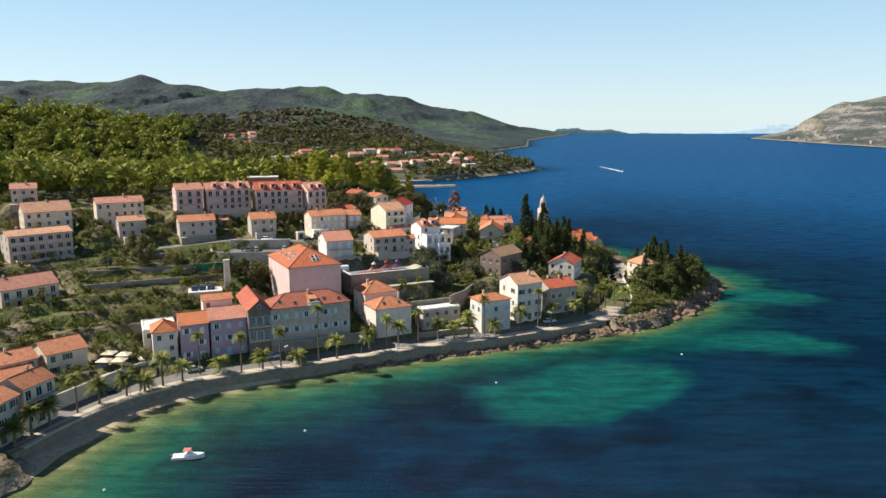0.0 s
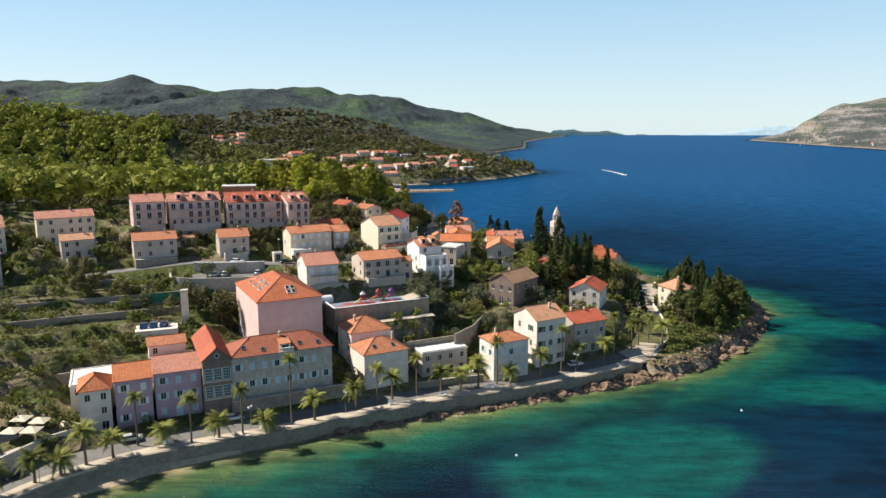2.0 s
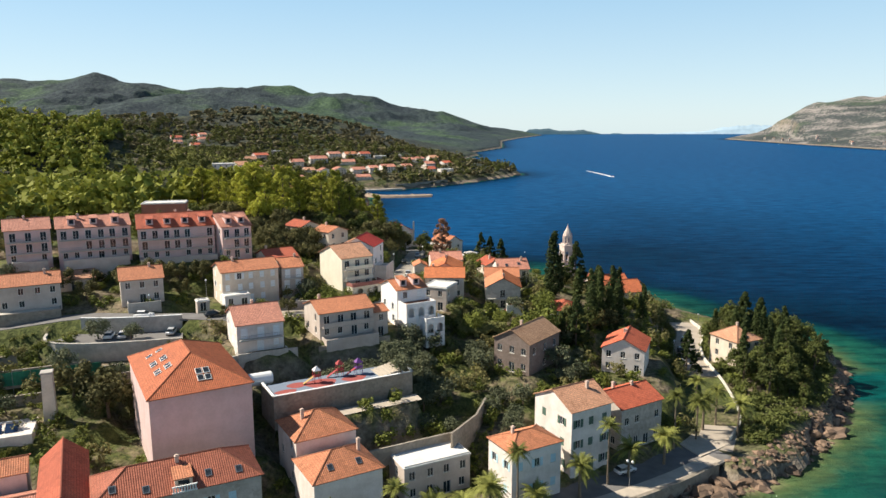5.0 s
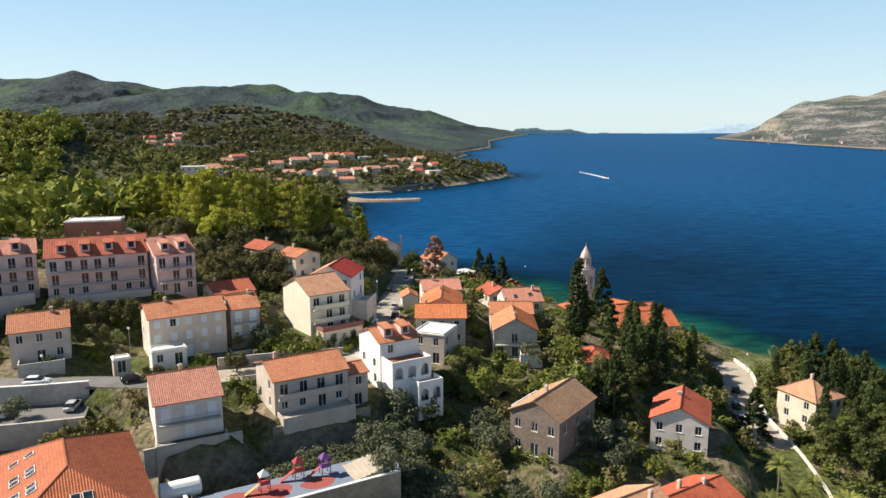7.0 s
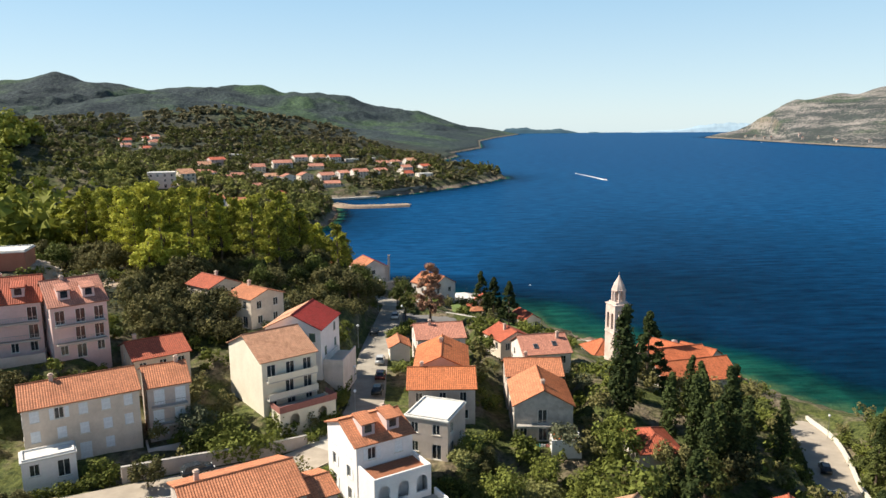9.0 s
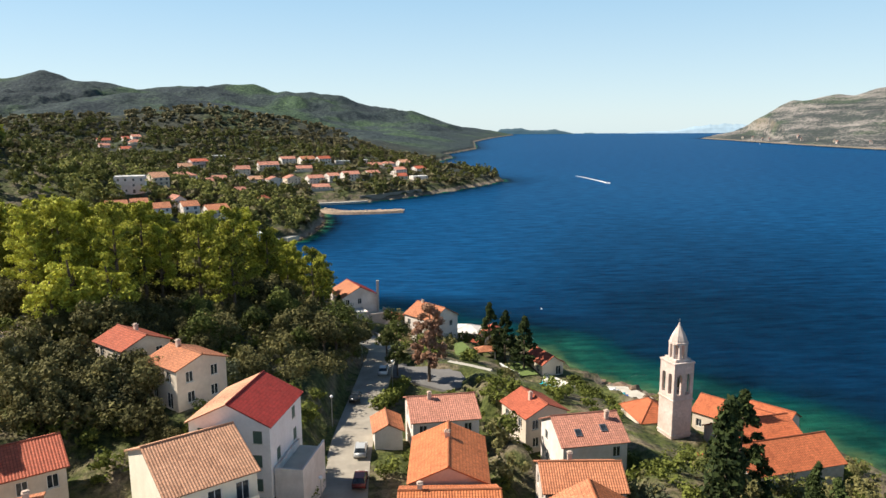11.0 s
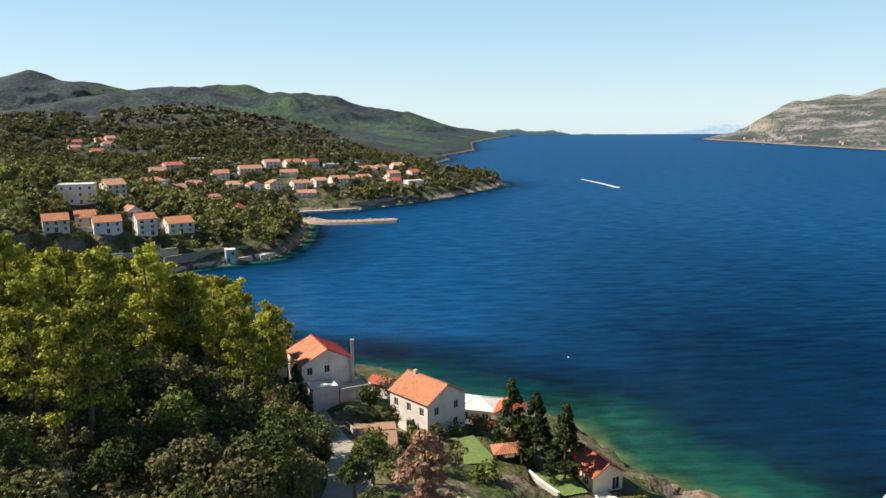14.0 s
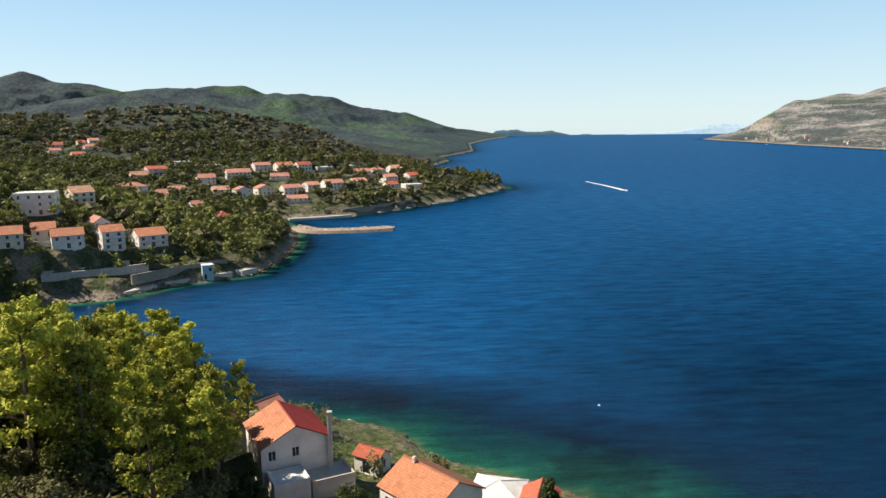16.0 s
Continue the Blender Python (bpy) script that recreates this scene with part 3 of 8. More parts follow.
# x, y, yaw, length, depth, eave, rise, type, wall, roof, storeys, label, extras
HOUSES = [
    (-94.3, 159.6, 48, 10.0, 11, 11.0, 2.3, "u", W_CREAM, T_ORANGE, 3, "cream waterfront house with an orange tiled roof", dict(shutter=SHUT_GREEN)),
    (-101.6, 153.4, 48, 8.6, 10, 10.6, 1.9, "u", W_GREY, T_ORANGE, 3, "grey waterfront house with an orange tiled roof", dict(shutter=SHUT_GREEN, low=3)),
    (-112.5, 143.5, 42, 12.0, 9, 10.2, 1.8, "u", W_CREAM, T_ORANGE, 3, "cream waterfront house beside a dark awning", {}),
    (-99.6, 146.6, 44, 9.5, 8.0, 8.8, 1.7, "u", W_CREAM, T_ORANGE, 2, "low cream waterfront house beside a dark veranda", dict(chimneys=0, low=2)),
    (-4.2, 375.6, 2, 7.0, 10.5, 14.6, 0.9, "u", W_CREAM, T_OLD, 1, "low carport with a brown tiled roof", dict(chimneys=0, h=2.4)),
    (-123.9, 191.0, 50, 16.0, 11.5, 19.2, 2.8, "u", W_CREAM, T_ROSE, 3, "apartment house with balconies and a rose tiled roof", dict(balcony=1)),
    (-137.1, 217.7, 45, 19.5, 11, 30.4, 1.4, "u", W_GREY, T_PALE, 3, "long apartment house with continuous balconies", dict(balcony=2)),
    (-144.2, 238.8, 38, 15.6, 13, 35.3, 3.2, "u", W_CREAM, T_PALE, 3, "cream house with a broad pale tiled roof", {}),
    (-158.4, 255.7, 30, 9.0, 9, 42.0, 1.9, "u", W_GREY, T_ROSE, 2, "small hillside house with dark windows", {}),
    (-128.5, 257.9, 33, 17.0, 10, 36.4, 2.0, "u", W_CREAM, T_ROSE, 3, "yellowish hillside house with loggias", {}),
    (-116.3, 248.5, 32, 9.6, 8.5, 31.0, 1.6, "u", W_GREY, T_PALE, 2, "low hillside house with a terrace", {}),
    (-103.3, 269.8, 29, 10.5, 11, 40.3, 2.3, "u", W_PINK, T_ROSE, 3, "end of a pink terrace row with dormers", dict(balcony=1)),
    (-93.2, 274.6, 27, 17.5, 11, 40.1, 2.4, "u", W_PINK, T_ROSE, 3, "pink terrace house with dormer windows", dict(chimneys=2, balcony=1)),
    (-75.6, 280.2, 22, 19.5, 12, 39.2, 3.2, "u", W_PINK, T_RED, 3, "pink terrace house with red dormers and balconies", dict(chimneys=2, balcony=1)),
    (-55.2, 284.0, 34, 8.6, 12.5, 38.9, 3.1, "u", W_PINK, T_ROSE, 3, "pink end house of the terrace row", dict(balcony=1)),
    (-95.7, 251.2, 27, 13.2, 10, 30.5, 2.0, "u", W_GREY, T_ORANGE, 2, "grey house with an orange roof on a terrace", {}),
    (-90.8, 266.4, 27, 9.5, 8.0, 28.8, 1.5, "u", W_GREY, T_PALE, 1, "low annexe with a pale tiled roof", dict(chimneys=0)),
    (-71.4, 257.3, 24, 9.8, 10, 30.6, 2.2, "u", W_GREY, T_ORANGE, 2, "small grey house with an orange roof", {}),
    (-50.4, 264.1, 28, 14.4, 10, 30.8, 1.9, "u", W_CREAM, T_ORANGE, 3, "long cream house with white shutters", dict(h=2.65, shutter=SHUT_WHITE, closed=0.9)),
    (-37.8, 272.0, 24, 6.2, 9.5, 30.3, 1.8, "u", W_GREY, T_ORANGE, 3, "grey house joined to a longer one", dict(h=2.6, balcony=1, shutter=SHUT_WHITE, closed=0.9)),
    (-43.3, 283.1, 32, 9.0, 10, 30.6, 1.8, "u", W_CREAM, T_RED, 2, "house with a red tiled roof behind another", {}),
    (-40.0, 235.3, 24, 10.0, 12.5, 26.0, 2.7, "u", W_WHITE, T_ROSE, 2, "white house with a balcony on a retaining wall", dict(balcony=1, shutter=SHUT_WHITE, closed=0.9)),
    (-24.8, 244.5, 27, 13.1, 11, 25.8, 1.9, "u", W_GREY, T_ORANGE, 2, "grey house with a rounded balcony and orange roof", dict(balcony=2)),
    (-13.8, 251.4, 27, 4.2, 7, 24.2, 1.0, "u", W_GREY, T_ORANGE, 2, "low wing with an orange lean-to roof", dict(chimneys=0)),
    (-8.6, 256.6, 28, 8.4, 9.4, 27.9, 1.8, "u", W_BRIGHT, T_ORANGE, 3, "bright white house with arches and dormers", dict(shutter=SHUT_WHITE)),
    (-23.4, 278.6, 34, 9.6, 13.4, 31.2, 2.8, "u", W_PALE, T_PALE, 3, "cream house with wide balconies and pale tiles", dict(balcony=2, chimneys=0, skip=("left",))),
    (-25.9, 294.6, -12.7, 10.4, 11.0, 32.0, 2.5, "n", W_BRIGHT, T_CRIMSON, 3, "white gabled house with a bright red roof", dict(shutter=SHUT_GREEN, closed=1.0, roof2=T_PALE, chimneys=0, h=2.9)),
    (-35.9, 311.6, -43, 8.0, 8.2, 34.0, 1.4, "u", W_CREAM, T_ORANGE, 2, "small house with an orange roof among trees", {}),
    (-45.5, 319.0, -43, 8.4, 8.0, 34.6, 1.6, "u", W_CREAM, T_RED, 2, "house with a red roof half hidden by trees", {}),
    (-2.1, 280.2, -3, 10.9, 9.4, 25.8, 2.0, "u", W_GREY, T_BRIGHT, 2, "stone house with a bright orange roof", {}),
    (-0.8, 289.8, -5, 9.4, 12.4, 25.8, 2.1, "n", W_GREY, T_BRIGHT, 2, "gabled stone house with an orange ribbed roof", dict(chimneys=2)),
    (0.3, 307.8, 5, 10.0, 10, 25.0, 1.9, "u", W_WHITE, T_ROSE, 2, "white house with a rose tiled roof by the street", {}),
    (-5.0, 309.5, 5, 4.6, 6, 23.0, 1.2, "n", W_WHITE, T_ORANGE, 1, "small white side wing with an orange roof", dict(chimneys=0)),
    (20.1, 302.7, 6, 9.8, 9.9, 23.0, 2.5, "u", W_WHITE, T_ROSE, 2, "white gabled house with roof windows", dict(skylights=2)),
    (17.5, 314.5, 20, 8.0, 8.0, 22.0, 1.8, "n", W_CREAM, T_RED, 2, "cream house with a red roof", {}),
    (14.7, 289.9, -4, 10.0, 8.4, 23.8, 1.9, "u", W_GREY, T_ORANGE, 2, "house with an orange roof and a brick chimney", {}),
    (13.8, 277.8, -5, 9.6, 11.4, 23.6, 2.6, "n", W_STONE, T_BRIGHT, 2, "gabled stone house with a railed balcony", dict(balcony=1, roof2=T_ORANGE)),
    (-3.0, 271.2, -25, 7.2, 8.0, 25.4, 0.1, "f", W_GREY, FLAT, 2, "grey house with a white flat roof", dict(chimneys=0)),
    (30.4, 268.4, 0, 6.6, 8.6, 19.7, 1.6, "p", W_GREY, T_RED, 1, "low house with a red roof among cypresses", dict(chimneys=0)),
    (14.0, 254.6, -40, 4.4, 9.0, 16.8, 0.1, "f", W_GREY, FLAT, 2, "grey annexe with a flat roof beside an old house", dict(chimneys=1, low=2)),
    (12.4, 246.3, -40, 9.6, 13.5, 19.8, 2.6, "n", W_BROWN, T_OLD, 2, "old brown stone house with a weathered roof", dict(h=3.4)),
    (37.4, 250.4, -24, 10.0, 11.4, 15.9, 2.5, "n", W_WHITE, T_RED, 2, "white gabled house with a red ribbed roof", dict(chimneys=2)),
    (23.0, 213.8, 29, 10.0, 11, 15.8, 2.7, "u", W_WHITE, T_PALE, 3, "tall white waterfront house with green shutters", dict(h=3.9, shutter=SHUT_GREEN)),
    (34.4, 222.3, 29, 11.5, 10, 12.6, 2.2, "u", W_STONE, T_RED, 2, "stone waterfront house with a red roof", dict(h=4.2, chimneys=2)),
    (11.4, 205.5, 27, 10.8, 7.8, 12.4, 1.7, "p", W_WHITE, T_ORANGE, 2, "white waterfront house with a hipped orange roof", dict(h=4.2, shutter=SHUT_BLUE)),
    (-6.3, 206.4, 25, 13.1, 7.1, 9.5, 0.1, "f", W_GREY, FLAT, 2, "low house with a flat pale roof terrace", dict(h=3.0, chimneys=0)),
    (-19.6, 196.8, 28, 12.0, 10.0, 12.3, 2.6, "p", W_WHITE, T_ORANGE, 3, "white house with a hipped orange roof", dict(skylights=2, skip=("front", "left"))),
    (-23.8, 206.4, 28, 11.2, 10.4, 14.7, 2.8, "p", W_WHITE, T_ORANGE, 3, "white house with a pyramid roof behind another", dict(skip=("front",))),
    (-45.9, 203.9, 28, 16.8, 25, 23.2, 4.2, "p", W_PINK, T_HOTEL, 4, "large pale pink hotel block with a hipped roof", dict(skip=("front", "left"), chimneys=0, h=3.3)),
    (-46.9, 184.4, 25, 23.0, 10.6, 15.8, 2.9, "p", W_STONE, T_BRICK, 3, "grey stone hotel wing with roof windows", dict(h=3.9, shutter=SHUT_BLUE, skylights=5)),
    (-52.2, 181.6, 25, 6.6, 20, 16.0, 2.8, "n", W_BROWN, T_RED, 3, "patterned brick gabled wing with a red roof", dict(h=3.9, chimneys=0, skip=("front",))),
    (-62.0, 180.2, 24, 10.0, 12, 13.8, 2.2, "u", W_LILAC, T_ROSE, 3, "lilac waterfront house with pale blue shutters", dict(h=3.3, shutter=SHUT_BLUE, chimneys=0)),
    (-68.8, 176.6, 25, 7.8, 11, 13.4, 2.2, "u", W_LILAC, T_BRIGHT, 3, "lilac waterfront house with an orange roof", dict(h=3.2, shutter=SHUT_WHITE, chimneys=0)),
    (-74.9, 173.8, 25, 6.6, 9, 12.2, 2.2, "p", W_WHITE, T_BRIGHT, 3, "pale waterfront house with a hipped end roof", dict(h=3.0, chimneys=0)),
    (-67.6, 191.4, 25, 8.6, 6.7, 16.3, 1.3, "u", W_WHITE, T_ORANGE, 3, "white rear wing with an orange roof", dict(chimneys=0)),
    (-80.5, 181.0, 25, 9.0, 12.0, 10.5, 0.1, "f", W_WHITE, FLAT, 2, "white rear house with a flat roof", dict(chimneys=0)),
    (-15.0, 401.0, 22, 10.8, 11.0, 19.8, 2.7, "n", W_WHITE, T_CRIMSON, 3, "cream shore house with a red and orange roof", dict(chimneys=0, roof2=T_ORANGE)),
    (1.2, 395.4, -51, 10.8, 10.0, 16.8, 2.7, "u", W_WHITE, T_ORANGE, 2, "white gabled shore house with an orange roof", dict(h=3.2)),
    (14.6, 405.8, -20, 8.4, 8.0, 8.4, 1.4, "p", W_WHITE, FLAT, 1, "low white shore house with a pale roof", dict(chimneys=0)),
    (21.6, 402.0, -20, 6.0, 7.0, 8.6, 1.6, "n", W_WHITE, T_RED, 1, "small white shore house with a red roof", dict(chimneys=0)),
    (17.2, 399.2, -20, 5.0, 3.0, 7.6, 0.7, "u", W_CREAM, T_RED, 1, "low shed with a red roof beside a white house", dict(chimneys=0)),
    (33.2, 373.4, 18, 6.4, 8.8, 9.2, 2.0, "n", W_CREAM, T_RED, 1, "pool house with a red gabled roof", dict(chimneys=0)),
    (-30.6, 417.6, -43, 9.0, 7.0, 18.2, 1.6, "u", W_GREY, T_RED, 2, "shore house with an old red roof among pines", dict(chimneys=1)),
    (-23.4, 433.0, -42, 5.4, 6.0, 13.4, 1.5, "n", W_CREAM, T_ROSE, 1, "small shore house with a pointed rose roof", dict(chimneys=0)),
    (-3.4, 421.8, -36, 5.6, 4.6, 8.6, 1.2, "u", W_WHITE, T_RED, 1, "low white bathing house with a red roof", dict(chimneys=0)),
    (-86.6, 124.5, 80, 10.0, 9.0, 11.6, 1.6, "u", W_GREY, T_ORANGE, 3, "grey waterfront house beside the mole", dict(shutter=SHUT_GREEN, low=2)),
    (-85.0, 135.2, 74, 8.6, 8.0, 12.0, 2.0, "u", W_CREAM, T_ORANGE, 3, "narrow cream waterfront house with a dark balcony", dict(balcony=1, low=2)),
    (-48.6, 259.4, 28, 6.6, 4.0, 25.9, 0.1, "f", W_BRIGHT, FLAT, 1, "low white garage with a flat roof beside the lane", dict(chimneys=0, low=2, h=2.6, skip=("left", "right"))),
    (-54.2, 256.8, 28, 3.4, 3.0, 25.5, 0.1, "f", W_GREY, FLAT, 1, "small grey shed beside the lane", dict(chimneys=0, low=2, h=2.2, skip=("left", "right"))),
    (-92.4, 209.4, 21, 10.5, 7.0, 10.4, 0.1, "f", W_PALE, FLAT, 1, "cream outbuilding with a flat sunlit roof", dict(chimneys=0, low=2, h=3.0)),
    (74.6, 262.6, 22, 8.6, 9.4, 12.4, 2.7, "p", W_CREAM, T_PALE, 2, "pale villa with a hipped roof on the wooded point", dict(skylights=1)),
    (-88.0, 315.5, 12, 13.5, 8.0, 41.6, 0.1, "f", plaster("terracotta_block", (0.40, 0.17, 0.11), 0.4), FLAT, 1, "long block shed with a white flat roof", dict(chimneys=0, h=3.4, skip=("front", "right", "left"))),
]
BUILT = {}
for i, (x, y, yaw, L, D, e, r, typ, wall, roof, st, label, extra) in enumerate(HOUSES):
    BUILT[label] = house(x, y, yaw, L, D, e, r, typ, wall, roof, st, label, seed=i + 11, sills=not (x < -85 and y > 210), **extra)

# church and its bell tower
church = house(50.5, 309.5, 11, 17.5, 10, 13.6, 3.1, "u", W_STONE, T_HOTEL, 1, "stone church with a long orange tiled roof", h=7.0, name="church", chimneys=0, win=4.5, group="church buildings")
church["category"] = "church"
nave = house(51.8, 317.6, 11, 13.6, 8.6, 14.8, 2.3, "u", W_STONE, T_HOTEL, 1, "stone church wing with an orange roof", h=7.0, name="church", chimneys=0, win=4.5, group="church buildings")
nave["category"] = "church"
for cx, cy, cyaw, cL, cD, ce, cr, ct, cl in ((54.4, 339.8, -51, 14.5, 8.0, 11.4, 2.5, "u", "long church annexe with an orange roof"), (65.4, 342.6, -51, 9.5, 7.0, 9.4, 1.9, "u", "low church annexe near the shore with an orange roof"),
                                             (43.0, 334.8, 6, 8.2, 9.8, 11.3, 2.6, "p", "white church house with a hipped orange roof"), (46.6, 320.6, 14, 4.6, 4.4, 11.8, 1.1, "p", "small porch at the foot of the bell tower")):
    house(cx, cy, cyaw, cL, cD, ce, cr, ct, W_CREAM, T_HOTEL, 1, cl, h=3.4, chimneys=0, group="church buildings")


def bell_tower(x, y, yaw, g):
    pad(x - 4, y - 4, 1, 0, 8, 8, g)
    t = empty("bell_tower", pose(x, y, g, 0, 0, yaw), "pale stone bell tower with arched openings and a dome", "bell tower")
    m = stone("tower_stone", (0.68, 0.555, 0.50), 0.4, 0.92, 1.06)
    w, hs = 1.9, 13.2
    bm = bmesh.new()
    for k, (o, u) in enumerate((((-w, -w), (1, 0)), ((w, -w), (0, 1)), ((w, w), (-1, 0)), ((-w, w), (0, -1)))):
        facade(bm, (*o, 0), (*u, 0), 2 * w, -3, hs, [(0.6, 1.5, 7.6, 11.2), (2.3, 3.2, 7.6, 11.2)], 0.5)
    quad(bm, (-w, -w, hs), (w, -w, hs), (w, w, hs), (-w, w, hs))
    part("shaft", bm, m, t)
    for k in range(4):
        for s in (-0.85, 0.85):
            bm = bmesh.new()
            n = 8
            top = [(s + 0.45 * math.cos(math.pi * i / n), -w + 0.05, 11.2 - 0.5 + 0.5 * math.sin(math.pi * i / n)) for i in range(n + 1)]
            for p, q in zip(top, top[1:]):
                quad(bm, p, (p[0], p[1], 11.2), (q[0], q[1], 11.2), q)
            a = part("arch", bm, m, t)
            a.matrix_basis = Matrix.Rotation(k * math.pi / 2, 4, "Z")
    bm = bmesh.new()
    for z, e2 in ((0.4, 0.12), (6.6, 0.15), (hs - 0.25, 0.14)):
        box(bm, -w - e2, -w - e2, z, w + e2, w + e2, z + 0.28, 0.04)
        part("cornice", bm, m, t)
        bm = bmesh.new()
    box(bm, -1.5, -1.5, hs + 0.03, 1.5, 1.5, hs + 0.5, 0.05)
    part("lantern_base", bm, m, t)
    for i in range(8):
        a = math.pi / 4 * i + math.pi / 8
        bm = bmesh.new()
        tube(bm, [(1.25 * math.cos(a), 1.25 * math.sin(a), hs + 0.5), (1.25 * math.cos(a), 1.25 * math.sin(a), hs + 2.9)], [0.3, 0.3], 8)
        part("column", bm, m, t)
    bm = bmesh.new()
    tube(bm, [(0, 0, hs + 2.9), (0, 0, hs + 3.2)], [1.6, 1.6], 8)
    part("lantern", bm, m, t)
    bm = bmesh.new()
    prof = [(1.42, 3.2), (1.36, 3.6), (1.15, 4.2), (0.86, 4.8), (0.52, 5.4), (0.24, 5.9), (0.10, 6.4)]
    tube(bm, [(0, 0, hs + z) for _, z in prof], [r for r, _ in prof], 8)
    part("dome", bm, m, t)
    bm = bmesh.new()
    tube(bm, [(0, 0, hs + 6.3), (0, 0, hs + 7.1)], [0.05, 0.04], 6)
    box(bm, -0.25, -0.03, hs + 6.75, 0.25, 0.03, hs + 6.82)
    part("cross", bm, METAL, t)
    bm = bmesh.new()
    tube(bm, [(0, 0, 8.6), (0, 0, 9.0), (0, 0, 9.9), (0, 0, 10.1)], [0.75, 0.6, 0.4, 0.1], 12)
    part("bell", bm, plain("bronze", (0.12, 0.09, 0.05), 0.4, 0.9), t)


bell_tower(45.6, 326.5, 14, 13.2)

# ---- village across the bay ----
# x, y, yaw, length, storeys, type, wall, roof
VILLAGE = [
    (-152.2, 618.6, 14, 16.5, 3, "f", W_WHITE, FLAT), (-142, 653, 40, 10.7, 3, "u", W_CREAM, T_PALE), (-172.9, 792.3, 30, 21.4, 2, "p", W_WHITE, T_ROSE), (-180.9, 887.4, 34, 16.1, 2, "u", W_PINK, T_RED),
    (-151.3, 797.2, 30, 11.7, 1, "u", W_CREAM, T_ROSE), (-137.4, 600.3, 24, 9.3, 1, "u", W_CREAM, T_ORANGE), (-126.8, 593.4, 27, 12.3, 2, "u", W_WHITE, T_ORANGE), (-143, 581.9, 27, 10.8, 2, "u", W_CREAM, T_ORANGE),
    (-121.4, 621.3, 35, 7.6, 2, "n", W_WHITE, T_ROSE), (-111.9, 604.8, 32, 9.5, 3, "u", W_WHITE, T_ORANGE), (-101.8, 617.8, 34, 13, 2, "u", W_WHITE, T_ORANGE), (-89.8, 717.3, 34, 8.5, 1, "p", W_CREAM, T_RED),
    (-322.2, 1038.8, 30, 14.6, 1, "u", W_CREAM, T_RED), (-311.2, 1015.1, 30, 11.3, 1, "u", W_PINK, T_ROSE), (-285, 1003.3, 34, 12.4, 1, "u", W_CREAM, T_RED), (-286.3, 1036.5, 34, 15.2, 1, "p", W_CREAM, T_ROSE),
    (-295.6, 1072.7, 34, 10.5, 1, "u", W_WHITE, T_ROSE), (-300.5, 1056.7, 34, 8.1, 1, "u", W_WHITE, T_RED), (-159.2, 959.1, 18, 20.2, 1, "f", W_GREY, FLAT), (-140.2, 874.5, 22, 14.8, 2, "u", W_CREAM, T_ROSE),
    (-123.2, 903.3, 22, 20, 2, "u", W_WHITE, T_ROSE), (-120.3, 839.6, 24, 12.6, 2, "u", W_GREY, T_PALE), (-105.4, 846.8, 28, 13.2, 2, "n", W_WHITE, T_ROSE), (-106.9, 940.4, 30, 15.7, 2, "u", W_WHITE, T_ROSE),
    (-88.4, 950.3, 32, 16, 2, "u", W_WHITE, T_ORANGE), (-71.4, 957.6, 32, 14.2, 2, "u", W_WHITE, T_RED), (-88.8, 911.5, 18, 15.8, 1, "u", W_CREAM, T_ROSE), (-91, 857.6, 28, 13.7, 2, "n", W_CREAM, T_ROSE),
    (-72.1, 862.5, 28, 15.1, 2, "u", W_WHITE, T_ROSE), (-67.2, 839.5, 16, 16.3, 1, "u", W_CREAM, T_ROSE), (-55, 873.8, 30, 11.5, 2, "u", W_WHITE, T_ROSE), (-41.8, 887, 28, 16.8, 2, "u", W_WHITE, T_ROSE),
    (-55.1, 967.2, 22, 15.9, 1, "f", W_GREY, FLAT), (-20.7, 920.5, 26, 13.6, 1, "u", W_WHITE, T_ROSE), (-20.3, 973.1, 26, 15.2, 1, "u", W_CREAM, T_ROSE), (-4.6, 976.4, 28, 14, 2, "p", W_WHITE, T_ROSE),
    (7.2, 946, 34, 13.8, 2, "u", W_WHITE, T_ROSE), (13.8, 1003.4, 30, 12.4, 2, "u", W_WHITE, T_PALE), (29.7, 974.5, 34, 12.8, 2, "u", W_WHITE, T_RED), (24.3, 930.2, 22, 16.7, 1, "f", W_WHITE, FLAT),
    (8.4, 921.7, 24, 11.6, 1, "u", W_CREAM, T_RED), (-31.5, 990.9, 26, 10.1, 1, "f", W_GREY, FLAT), (-176.2, 946.4, 20, 13.9, 2, "f", W_GREY, FLAT), (-148.7, 829.4, 26, 12.4, 1, "u", W_CREAM, T_ROSE),
    (-187.6, 868.3, 28, 13, 1, "u", W_CREAM, T_PALE), (-114.8, 757.1, 30, 8.4, 1, "u", W_WHITE, T_ROSE),
]
vr = random.Random(5)
for i, (x, y, yaw, L, st, typ, wall, roof) in enumerate(VILLAGE):
    b = float(base_height(np.array([x]), np.array([y]))[0])
    D = vr.uniform(10.5, 13.5)
    house(x, y, yaw, L, D, b + st * (3.0 if typ == "f" else 2.55) + 0.2, 0.1 if typ == "f" else vr.uniform(2.4, 3.1), typ, wall, roof, st, "tile-roofed house in the village across the bay" if typ != "f" else "flat-roofed pale house across the bay",
          seed=i + 200, chimneys=0, win=3.2, h=3.0 if typ == "f" else 2.55, group="houses across the bay", skip=("back", "right"), sills=False, balcony=2 if i in (1, 3, 9, 10, 20, 23, 24, 25, 30, 31, 36, 38) else 0)

